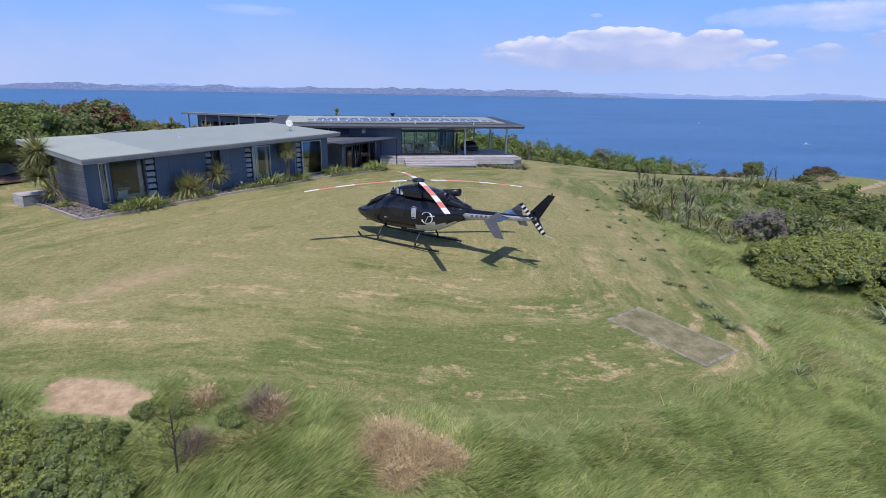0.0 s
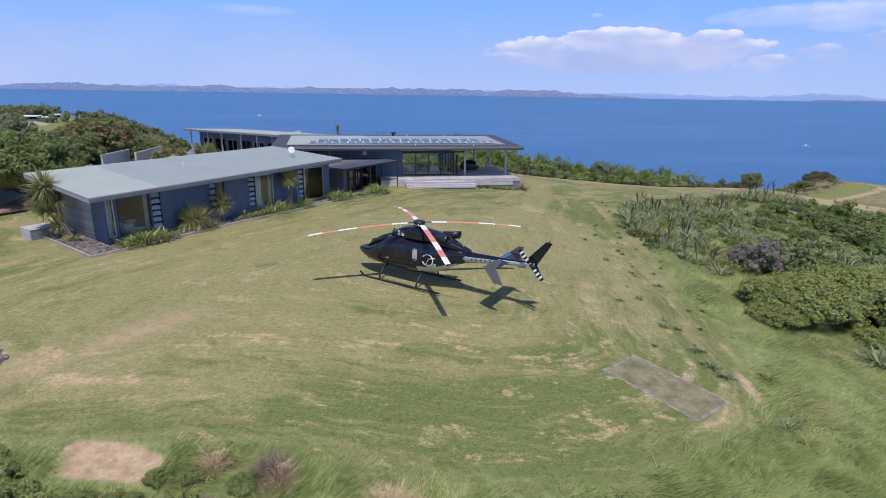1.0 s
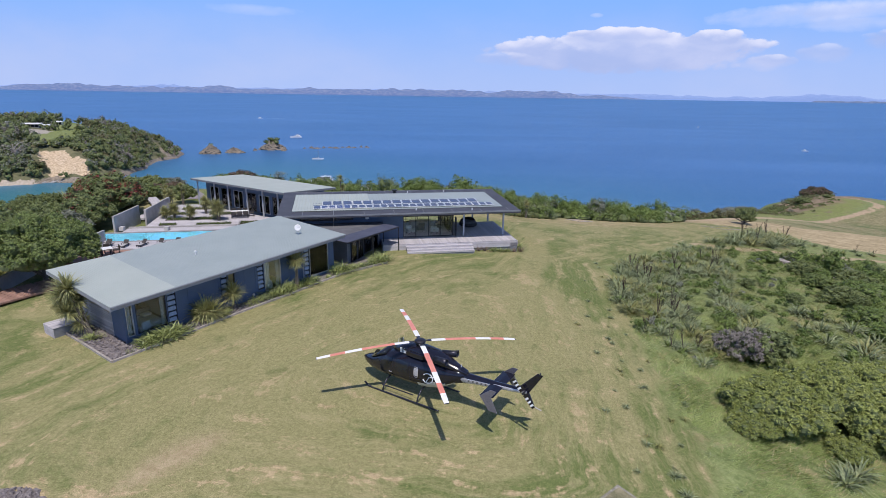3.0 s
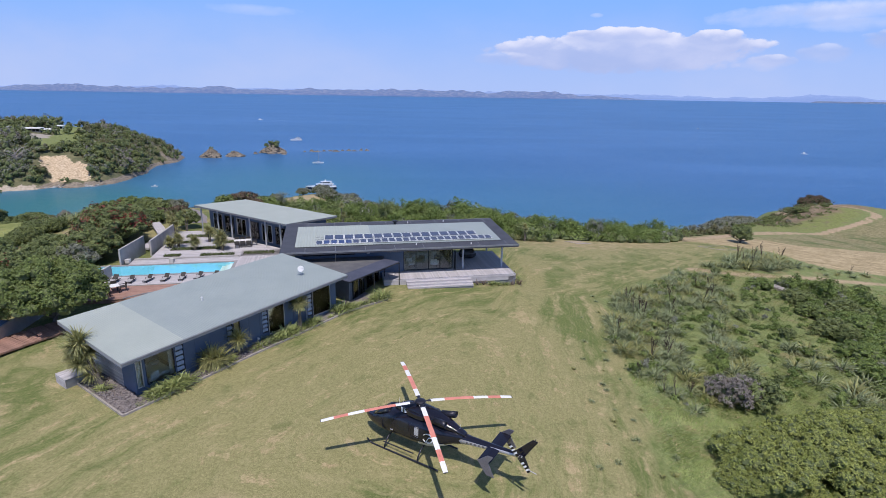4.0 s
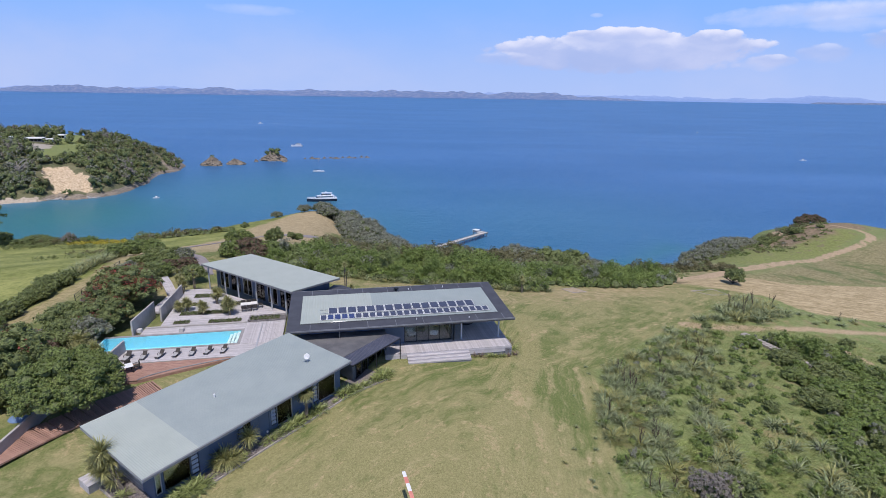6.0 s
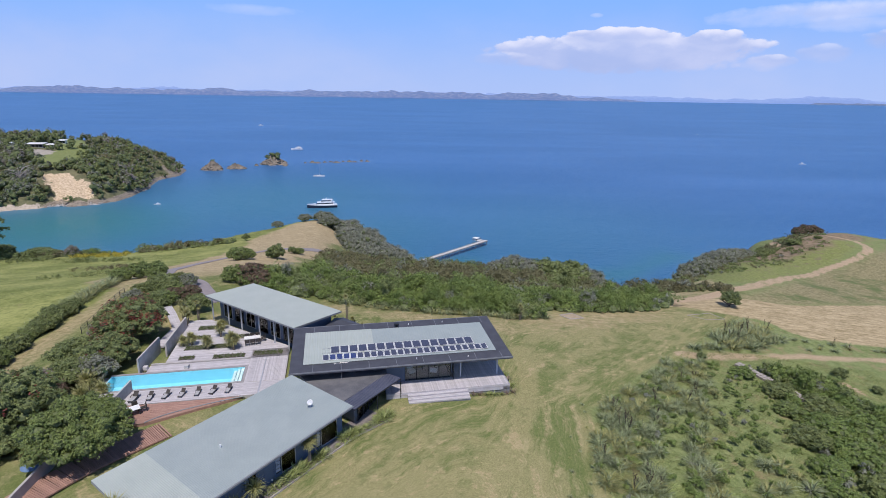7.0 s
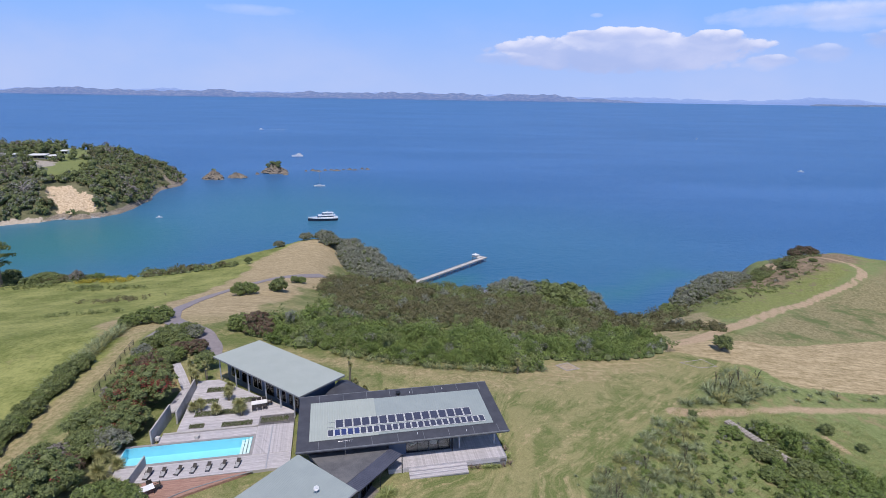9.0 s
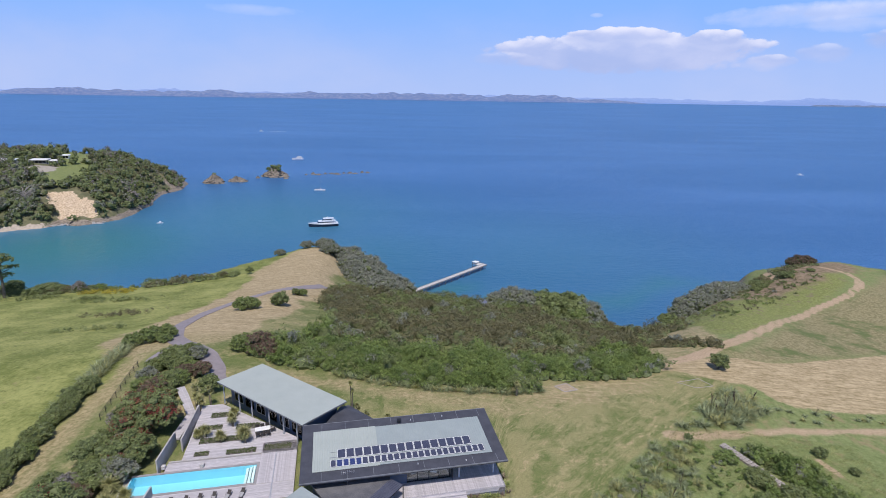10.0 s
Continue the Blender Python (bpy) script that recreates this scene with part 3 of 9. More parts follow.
def far_shore(name, y0, depth, x0, x1, base, tall, seed, colour_a, colour_b, label, haze):
    """A long low range of hills across the water."""
    n, k = 320, 7
    vs, fs = [], []
    for i in range(n + 1):
        u = i / n
        x = x0 + (x1 - x0) * u
        ends = min(1.0, u * 14, (1 - u) * 14)
        a = 0.55 + 0.45 * noise.noise((x * 0.0011, seed, 0)) + 0.22 * noise.noise((x * 0.004, seed, 5)) + 0.10 * noise.noise((x * 0.013, seed, 9))
        for j in range(k + 1):
            v = j / k
            rough = 1 + 0.22 * noise.noise((x * 0.012, v * 4, seed + 3))
            vs.append((x, y0 + depth * v, base + (tall * max(0.12, a) * ends * math.sin(v * math.pi / 2) ** 0.7 * rough if j else -6)))
    for i in range(n):
        for j in range(k):
            q = i * (k + 1) + j
            fs.append((q, q + k + 1, q + k + 2, q + 1))
    m = bpy.data.materials.new(name)
    m.use_nodes = True
    t = m.node_tree
    p = t.nodes["Principled BSDF"]
    co = wire(t, "ShaderNodeTexCoord").outputs["Object"]
    f = wire(t, "ShaderNodeTexNoise", {"Vector": wire(t, "ShaderNodeMapping", {"Vector": co, "Scale": (1.0, 1.0, 2.5)}).outputs[0], "Scale": 0.04, "Detail": 7.0, "Roughness": 0.75}).outputs[0]
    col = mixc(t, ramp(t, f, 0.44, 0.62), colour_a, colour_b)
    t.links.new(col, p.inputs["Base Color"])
    # aerial haze is put into the hills as a blue glow of their surface
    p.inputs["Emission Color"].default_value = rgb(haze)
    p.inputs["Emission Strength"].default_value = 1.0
    p.inputs["Roughness"].default_value = 1.0
    g = Geo().add(vs, fs)
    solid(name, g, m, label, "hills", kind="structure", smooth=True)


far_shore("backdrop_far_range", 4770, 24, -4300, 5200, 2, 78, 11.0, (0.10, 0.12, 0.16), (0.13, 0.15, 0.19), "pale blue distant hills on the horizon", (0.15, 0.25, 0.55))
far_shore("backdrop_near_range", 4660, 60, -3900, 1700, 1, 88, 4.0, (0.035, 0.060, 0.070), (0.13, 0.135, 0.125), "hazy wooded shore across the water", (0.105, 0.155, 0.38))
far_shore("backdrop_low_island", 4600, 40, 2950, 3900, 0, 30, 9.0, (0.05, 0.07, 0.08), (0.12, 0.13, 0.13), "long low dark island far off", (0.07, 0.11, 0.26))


# ---- the house: a bedroom wing, a living pavilion, a link between them and a guest wing ----
def frame_at(x, y, z, angle):
    return pose(x, y, z, 0, 0, angle)


def corrugated(corner, pitch=0.152, amp=0.007, along=0, thick=0.05):
    """A ribbed metal sheet over four corners given as a function of (s, t) in 0..1; ribs run along t."""
    a, b, c, d = [Vector(p) for p in corner]
    n = max(2, int((b - a).length / pitch) * 4)
    top, fs = [], []
    for i in range(n + 1):
        s = i / n
        lift = amp * math.sin(i * math.pi / 2)
        p, q = a.lerp(b, s), d.lerp(c, s)
        p.z += lift
        q.z += lift
        top += [p, q, q - Vector((0, 0, thick)), p - Vector((0, 0, thick))]
    for i in range(n):
        k = 4 * i
        fs += [(k, k + 4, k + 5, k + 1), (k + 3, k + 2, k + 6, k + 7), (k, k + 3, k + 7, k + 4), (k + 1, k + 5, k + 6, k + 2)]
    fs += [(0, 1, 2, 3), (4 * n, 4 * n + 3, 4 * n + 2, 4 * n + 1)]
    return Geo().add(top, fs)


def window(parent, x0, x1, z0, z1, y, frame_mat=None, bars=(), cross=(), w=0.06, out=-1, glass=True, name="window"):
    """A framed pane in a wall along x at depth y; bars: upright mullions, cross: heights of transoms."""
    frame_mat = frame_mat or M_DARKFRAME
    g = Geo()
    a, b = sorted((y + out * 0.04, y - out * 0.08))
    g.box((x0, a, z0), (x0 + w, b, z1)).box((x1 - w, a, z0), (x1, b, z1))
    g.box((x0 + w, a, z0), (x1 - w, b, z0 + w)).box((x0 + w, a, z1 - w), (x1 - w, b, z1))
    for u in bars:
        g.box((u - w / 2, a, z0 + w), (u + w / 2, b, z1 - w))
    for h in cross:
        g.box((x0 + w, a + 0.005, h - w / 3), (x1 - w, b - 0.005, h + w / 3))
    fr = part(name, g, frame_mat, parent)
    if glass:
        edges = [x0 + w, *[u for u in bars], x1 - w]
        for l, r in zip(edges, edges[1:]):
            pane = part("pane", Geo().box((l + 0.004, y - 0.006, z0 + w), (r - 0.004, y + 0.006, z1 - w)), M_GLASS, fr)
            pane.visible_shadow = False
    return fr


# louvre glass: the sky's reflection is put in as a pale base colour
M_SKYPALE = material("sky_pale_glass", (0.26, 0.30, 0.36), (0.36, 0.40, 0.46), 0.2, 2, 12, bump=0.02)


def louvre_window(parent, x0, x1, z0, z1, y, n=6):
    fr = window(parent, x0, x1, z0, z1, y, M_DARKFRAME, glass=False, name="louvre_window", w=0.05)
    for i in range(n):
        h = z0 + 0.05 + (z1 - z0 - 0.1) * (i + 0.5) / n
        d = (z1 - z0 - 0.1) / n * 0.34
        b = part("louvre_blade", Geo().box((x0 + 0.05, -0.006, -d), (x1 - 0.05, 0.006, d)), M_SKYPALE, fr, "louvre blade with the sky's pale reflection in its colour", at=pose(0, y, h, -18, 0, 0))
    return fr


def wall_with_holes(name, parent, mat, x0, x1, z0, top, y0, y1, holes, label=""):
    """Wall along x of thickness y0..y1 with its top at top(x); holes: (x0, x1, z0, z1)."""
    panels = []
    cuts = sorted({x0, x1, *[h[0] for h in holes], *[h[1] for h in holes]})
    for a, b in zip(cuts, cuts[1:]):
        mid = (a + b) / 2
        spans = [(h[2], h[3]) for h in holes if h[0] <= mid <= h[1]]
        z = z0
        pieces = []
        for lo, hi in sorted(spans):
            if lo > z + 0.01:
                pieces.append((z, z, lo, lo))
            z = hi
        pieces.append((z, z, top(a), top(b)))
        for za, zb, ta, tb in pieces:
            vs = [(a, y0, za), (b, y0, zb), (b, y1, zb), (a, y1, za), (a, y0, ta), (b, y0, tb), (b, y1, tb), (a, y1, ta)]
            panels.append(Geo().add(vs, [(0, 3, 2, 1), (4, 5, 6, 7), (0, 1, 5, 4), (1, 2, 6, 5), (2, 3, 7, 6), (3, 0, 4, 7)]))
    first = part(name, panels[0], mat, parent, label)
    for p in panels[1:]:
        part("wall_panel", p, mat, first)
    return first


def bed(at):
    b = thing("bed", "low bed with white linen and piled pillows behind the window", "bed", at)
    part("bed_base", Geo().box((-1.0, -0.9, 0), (1.0, 0.9, 0.28)), M_TIMBER, b, bevel=0.02)
    part("mattress", Geo().box((-0.97, -0.88, 0.28), (0.97, 0.88, 0.55)), M_LINEN, b, bevel=0.06)
    for y in (-0.45, 0.45):
        part("pillow", Geo().box((0.45, y - 0.35, 0.55), (0.92, y + 0.35, 0.74)), M_LINEN, b, bevel=0.07)
    part("headboard", Geo().box((0.98, -0.95, 0.0), (1.06, 0.95, 1.05)), M_GREYFAB, b, bevel=0.03)


def armchair(at, mat, label):
    c = thing("armchair", label, "chair", at)
    part("seat", Geo().box((-0.36, -0.36, 0.22), (0.36, 0.36, 0.44)), mat, c, bevel=0.05)
    part("backrest", Geo().box((-0.38, 0.30, 0.24), (0.38, 0.44, 0.88)), mat, c, bevel=0.05)
    for s in (-1, 1):
        part("armrest", Geo().box((s * 0.38 - 0.06, -0.34, 0.22), (s * 0.38 + 0.06, 0.34, 0.60)), mat, c, bevel=0.04)
        for y in (-0.3, 0.3):
            part("leg", Geo().box((s * 0.32 - 0.02, y - 0.02, 0), (s * 0.32 + 0.02, y + 0.02, 0.22)), M_BLACKPL, c)
    return c


def bedroom_wing():
    L, D = 20.0, 9.0
    h = thing("bedroom_wing", "blue-grey single-storey wing under a pale green metal roof", "house", frame_at(-20.26, 30.65, 0, 55.2))

    def zt(x, y):
        return 4.75 + 0.62 / L * x + 0.60 / D * y * (1 - 0.25 * x / L)

    corners = lambda x0, x1, lift=0.0: [(x0, 0, zt(x0, 0) + lift), (x1, 0, zt(x1, 0) + lift), (x1, D, zt(x1, D) + lift), (x0, D, zt(x0, D) + lift)]
    part("roof", corrugated(corners(0, 4.2)), M_ROOF_PALE, h, "pale green corrugated steel roof")
    part("roof", corrugated(corners(4.2, L)), M_ROOF, h)
    f = Geo()
    for x0, y0, x1, y1, dx, dy in ((0, 0.02, L, 0.02, 0, 0.05), (0.02, 0, 0.02, D, 0.05, 0), (L - 0.05, 0, L - 0.05, D, 0.05, 0), (0, D - 0.06, L, D - 0.06, 0, 0.05)):
        a, b = zt(x0, y0) - 0.06, zt(x1, y1) - 0.06
        vs = [(x0, y0, a - 0.26), (x1, y1, b - 0.26), (x1 + dx, y1 + dy, b - 0.26), (x0 + dx, y0 + dy, a - 0.26), (x0, y0, a), (x1, y1, b), (x1 + dx, y1 + dy, b), (x0 + dx, y0 + dy, a)]
        f.add(vs, [(0, 3, 2, 1), (4, 5, 6, 7), (0, 1, 5, 4), (1, 2, 6, 5), (2, 3, 7, 6), (3, 0, 4, 7)])
    part("fascia", f, M_SOFFIT, h)
    gut = Geo()
    gut.slab([(0.0, -0.13, zt(0, 0) - 0.02), (L, -0.13, zt(L, 0) - 0.02), (L, 0.0, zt(L, 0) - 0.02), (0.0, 0.0, zt(0, 0) - 0.02)], 0.11)
    part("gutter", gut, M_FASCIA, h, "dark grey eaves gutter")
    part("soffit", Geo().slab([(0.08, 0.08, zt(0, 0) - 0.2), (L - 0.06, 0.08, zt(L, 0) - 0.2), (L - 0.06, D - 0.07, zt(L, D) - 0.2), (0.08, D - 0.07, zt(0, D) - 0.2)], 0.03), M_FASCIA, h)
    # front wall, panelled and pierced
    y0, y1 = 1.15, 1.32
    front_top = lambda x: zt(x, 1.2) - 0.22
    holes = [(1.32, 1.78, 1.95, 4.35), (1.95, 4.0, 1.95, 4.38), (4.06, 4.72, 1.95, 4.42), (8.2, 8.75, 2.7, 4.55), (8.8, 9.4, 2.7, 4.55), (11.4, 12.0, 2.3, 4.6), (12.05, 13.7, 2.0, 4.62), (16.2, 16.75, 2.2, 4.7), (16.8, 18.95, 2.0, 4.72)]
    wall_with_holes("front_wall", h, M_BLUE, 1.2, 19.6, 1.25, front_top, y0, y1, holes, "blue-grey painted panel wall")
    for x in (5.6, 6.8, 8.0, 10.2, 11.2, 14.6, 15.6):
        part("cover_strip", Geo().box((x - 0.02, y0 - 0.018, 1.3), (x + 0.02, y0 + 0.01, front_top(x) - 0.01)), M_BLUE, h)
    window(h, 1.95, 4.0, 1.95, 4.38, 1.22)
    window(h, 1.32, 1.78, 1.95, 4.35, 1.22, M_PALEFRAME)
    louvre_window(h, 4.06, 4.72, 1.95, 4.42, 1.22, 6)
    louvre_window(h, 8.2, 8.75, 2.7, 4.55, 1.22, 4)
    window(h, 8.8, 9.4, 2.7, 4.55, 1.22)
    louvre_window(h, 11.4, 12.0, 2.3, 4.6, 1.22, 6)
    window(h, 12.05, 13.7, 2.0, 4.62, 1.22, M_PALEFRAME)
    louvre_window(h, 16.2, 16.75, 2.2, 4.7, 1.22, 6)
    window(h, 16.8, 18.95, 2.0, 4.72, 1.22, M_PALEFRAME)
    part("plinth", Geo().box((1.3, 1.2, 0.9), (19.5, 7.9, 1.25)), M_FASCIA, h)
    part("interior_floor", Geo().box((1.42, 1.36, 1.55), (19.3, 7.7, 1.62)), M_FLOORIN, h)
    # rear wall and end walls
    wall_with_holes("rear_wall", h, M_BLUE, 1.2, 19.6, 1.25, lambda x: zt(x, 7.9) - 0.22, 7.75, 7.92, [(2.7, 3.4, 2.6, 4.2), (6.0, 7.4, 2.0, 4.3), (11.6, 12.6, 2.6, 4.3), (17.0, 17.9, 2.6, 4.4)])
    for xa, xb, ya, yb in ((1.22, 1.38, 1.33, 2.9), (19.42, 19.58, 1.33, 7.74)):
        vs = []
        for z in (1.25, None):
            for x, y in ((xa, ya), (xb, ya), (xb, yb), (xa, yb)):
                vs.append((x, y, z if z else zt(x, y) - 0.22))
        part("side_wall", Geo().add(vs, [(0, 3, 2, 1), (4, 5, 6, 7), (0, 1, 5, 4), (1, 2, 6, 5), (2, 3, 7, 6), (3, 0, 4, 7)]), M_BLUE, h)
    clad = part("clad_wall", Geo().add([(1.24, 2.9, 1.1), (1.38, 2.9, 1.1), (1.38, 7.74, 1.1), (1.24, 7.74, 1.1), (1.24, 2.9, zt(1.2, 2.9) - 0.22), (1.38, 2.9, zt(1.2, 2.9) - 0.22), (1.38, 7.74, zt(1.2, 7.74) - 0.22), (1.24, 7.74, zt(1.2, 7.74) - 0.22)],
                [(0, 3, 2, 1), (4, 5, 6, 7), (0, 1, 5, 4), (1, 2, 6, 5), (2, 3, 7, 6), (3, 0, 4, 7)]), M_DARKFRAME, h, "weathered timber cladding on the end wall")
    board = Geo().box((0, 0, 0), (0.035, 4.84, 0.118)).mesh("board", M_BOARD)
    for i in range(27):
        z = 1.1 + i * 0.137
        if z + 0.13 < zt(1.2, 2.9) - 0.22:
            part("board", board, M_BOARD, clad, at=pose(1.2, 2.9, z))
    for i in range(3):
        part("partition", Geo().box(((4.9, 10.3, 15.4)[i], 1.4, 1.62), ((5.0, 10.4, 15.5)[i], 7.7, 4.3)), M_WALLIN, h)
    for x0, x1, z0, z1 in ((1.38, 1.75, 1.7, 4.3), (3.72, 3.96, 1.7, 4.3), (12.1, 12.75, 1.7, 4.5), (13.4, 13.65, 1.7, 4.5), (16.85, 17.2, 1.7, 4.6), (18.2, 18.9, 1.7, 4.6)):
        n = 12
        wave = [(x0 + (x1 - x0) * i / n, 1.46 + 0.035 * math.sin(i * 2.1)) for i in range(n + 1)]
        vs = [(x, y + d, z) for d in (0.0, 0.012) for z in (z0, z1) for x, y in wave]
        k = n + 1
        fs = [(i, i + 1, k + i + 1, k + i) for i in range(n)] + [(2 * k + i + 1, 2 * k + i, 3 * k + i, 3 * k + i + 1) for i in range(n)]
        part("curtain", Geo().add(vs, fs), M_LINEN, h, "white gathered curtain")
    for a, b_, lo, hi in ((2.7, 3.4, 2.6, 4.2), (6.0, 7.4, 2.0, 4.3), (11.6, 12.6, 2.6, 4.3), (17.0, 17.9, 2.6, 4.4)):
        window(h, a, b_, lo, hi, 7.84, M_DARKFRAME, bars=((a + b_) / 2,), out=1)
    # downpipe, wall light and vents
    part("downpipe", Geo().tube([(15.9, 0.98, 1.3), (15.9, 0.98, 4.6), (15.9, 0.3, 4.95)], 0.045), M_SOFFIT, h)
    part("wall_light", Geo().tube([(10.9, 1.15, 2.1), (10.9, 1.05, 2.1)], 0.09, 12), M_WHITE, h, "round white wall light")
    part("roof_vent", Geo().tube([(8.5, 4.6, zt(8.5, 4.6) - 0.05), (8.5, 4.6, zt(8.5, 4.6) + 0.28)], [0.05, 0.05], 8).tube([(8.5, 4.6, zt(8.5, 4.6) + 0.24), (8.5, 4.6, zt(8.5, 4.6) + 0.32)], 0.09, 8), M_WHITE, h, "small white roof vent pipe")
    m = h.matrix_basis
    bed(m @ pose(3.2, 2.75, 1.62, 0, 0, 90))
    bed(m @ pose(13.0, 3.6, 1.62, 0, 0, 90))
    bed(m @ pose(17.9, 3.7, 1.62, 0, 0, 90))
    armchair(m @ pose(2.6, 2.0, 1.62, 0, 0, 200), M_LINEN, "cream armchair behind the corner window")
    armchair(m @ pose(13.0, 2.2, 1.62, 0, 0, 150), M_LINEN, "cream armchair behind a bedroom window")
    armchair(m @ pose(17.9, 2.3, 1.62, 0, 0, 170), M_LINEN, "pale armchair inside a bedroom window")
    # dish on the roof
    x, y = 17.2, 3.0
    z = zt(x, y)
    d = thing("satellite_dish", "white satellite dish on a tripod on the roof", "dish", m @ pose(x, y, z))
    part("mast", Geo().tube([(0, 0, -0.04), (0, 0, 0.55)], 0.025), M_METAL, d)
    for a in range(3):
        w = a * 2.094
        part("brace", Geo().tube([(0.4 * math.cos(w), 0.4 * math.sin(w), -0.03), (0, 0, 0.4)], 0.014, 6), M_METAL, d)
    rings = [[(r * math.cos(k * math.tau / 20), r * math.sin(k * math.tau / 20), 0.45 * r * r) for k in range(20)] for r in (0.02, 0.15, 0.28, 0.38)]
    rings += [[(p[0], p[1], p[2] - 0.015) for p in r] for r in reversed(rings)]
    part("reflector", Geo().loft(rings), M_WHITE, d, at=pose(0, 0, 0.60, 72, 0, -28) @ Matrix.Scale(0.75, 4), smooth=True)
    part("feed_arm", Geo().tube([(0, 0, 0.6), (0.1, -0.42, 0.72)], 0.012, 6), M_METAL, d)


def solar_panel_mesh(w, l):
    return Geo().box((0, 0, 0), (w, l, 0.035)).mesh("panel_frame", M_WHITE), Geo().box((0.045, 0.045, 0.036), (w - 0.045, l - 0.045, 0.04)).mesh("cell_sheet", M_SOLAR)


def solar_material(name, a, b):
    m = bpy.data.materials.new(name)
    m.use_nodes = True
    t = m.node_tree
    p = t.nodes["Principled BSDF"]
    co = wire(t, "ShaderNodeTexCoord").outputs["Object"]
    br = wire(t, "ShaderNodeTexBrick", {"Vector": co, "Color1": rgb(a), "Color2": rgb(b), "Mortar": (0.10, 0.11, 0.14, 1), "Scale": 1.0, "Mortar Size": 0.006, "Brick Width": 0.156, "Row Height": 0.156})
    br.offset = 0.0
    t.links.new(br.outputs[0], p.inputs["Base Color"])
    p.inputs["Roughness"].default_value = 0.3
    p.inputs["Coat Weight"].default_value = 0.6
    p.inputs["Coat Roughness"].default_value = 0.25
    return m


M_SOLAR = solar_material("solar_cells", (0.045, 0.050, 0.085), (0.055, 0.060, 0.10))
M_SOLAR_BLUE = solar_material("solar_cells_blue", (0.024, 0.042, 0.145), (0.03, 0.05, 0.175))


def living_pavilion():
    W, D = 25.45, 11.3
    h = thing("living_pavilion", "glazed living pavilion under a wide dark-edged flat roof", "house", frame_at(-16.7, 52.72, 0, 11.6))

    def zt(x, y):
        return 5.60 + 0.038 * y

    def quad(x0, x1, y0, y1, lift):
        return [(x0, y0, zt(x0, y0) + lift), (x1, y0, zt(x1, y0) + lift), (x1, y1, zt(x1, y1) + lift), (x0, y1, zt(x0, y1) + lift)]

    part("roof", Geo().slab(quad(0, W, 0, D, 0.0), 0.3), M_MEMBRANE, h, "dark membrane roof edge", bevel=0.03)
    part("roof_flashing", Geo().slab(quad(-0.03, W + 0.03, -0.03, 0.05, 0.02), 0.16).slab(quad(-0.03, W + 0.03, D - 0.05, D + 0.03, 0.02), 0.16), M_FASCIA, h)
    part("soffit", Geo().slab(quad(0.1, W - 0.1, 0.1, D - 0.1, -0.304), 0.02), M_SOFFIT, h)
    part("roof_sheet", corrugated(quad(1.45, 9.6, 1.65, 9.5, 0.1), 0.3, 0.012), M_ROOF_PALE, h, "pale ribbed metal roof sheet")
    part("roof_sheet", corrugated(quad(9.6, 23.9, 1.75, 9.4, 0.08), 0.3, 0.008), M_ROOF, h)
    # seams across the membrane
    for x in np.arange(2.5, W, 3.1):
        for y0, y1 in ((0.06, 1.5), (9.6, D - 0.06)):
            part("roof_seam", Geo().slab(quad(x, x + 0.05, y0, y1, 0.008), 0.012), M_FASCIA, h)
    # solar panels in two rows
    fr, ce = solar_panel_mesh(1.0, 1.62)
    fr2, ce2 = solar_panel_mesh(0.70, 1.22)
    tilt = math.degrees(math.atan(0.038)) + 1.5
    for i in range(16):
        x = 4.5 + i * 1.075
        s = thing("solar_panel", "dark blue framed solar panel on the roof", "solar panel", h.matrix_basis @ pose(x, 3.62, zt(0, 3.62) + 0.16, tilt), "solar panels, upper row")
        part("panel_frame", fr, None, s)
        part("cell_sheet", ce, None, s)
    for i in range(25):
        x = 3.6 + i * 0.779
        s = thing("solar_panel", "bright blue framed solar panel on the roof" if 1 <= i <= 4 else "small dark framed solar panel on the roof", "solar panel", h.matrix_basis @ pose(x, 2.1, zt(0, 2.1) + 0.16, tilt), "solar panels, lower row")
        part("panel_frame", fr2, None, s)
        c = part("cell_sheet", ce2, None, s)
        if 1 <= i <= 4:
            c.data = ce2.copy()
            c.data.materials[0] = M_SOLAR_BLUE
    rails = Geo()
    for y in (2.3, 3.1, 3.9, 4.9):
        rails.slab(quad(3.5, 23.2 if y < 3.5 else 21.8, y, y + 0.04, 0.155), 0.04)
    part("panel_rail", rails, M_METAL, h)
    # chimney cowl and small roof fittings
    part("flue", Geo().tube([(12.9, 9.9, 5.9), (12.9, 9.9, 6.35)], 0.16, 12).box((12.6, 9.6, 6.3), (13.2, 10.2, 6.42)), M_BLACKPL, h, "black metal flue cowl")
    for x, y in ((14.5, 10.1), (14.2, 1.1), (19.0, 10.3), (20.2, 0.7)):
        part("roof_fitting", Geo().tube([(x, y, zt(x, y)), (x, y, zt(x, y) + 0.2)], 0.05, 8), M_WHITE, h)
    # walls: solid at the west, glass along the lawn and round the corner
    top = lambda x: 5.28
    wall_with_holes("front_wall", h, M_BLUE, 1.4, 12.9, 1.5, top, 1.9, 2.08, [(2.2, 7.6, 4.6, 5.15)], "blue-grey wall beside the glazing")
    window(h, 2.2, 7.6, 4.6, 5.15, 1.99, M_DARKFRAME, bars=(4.0, 5.8))
    wall_with_holes("rear_wall", h, M_BLUE, 1.4, 18.6, 1.5, lambda x: 5.6, 9.2, 9.36, [(12.8, 18.2, 2.55, 5.0)])
    window(h, 12.8, 18.2, 2.55, 5.0, 9.28, M_DARKFRAME, bars=(14.2, 15.6, 17.0))
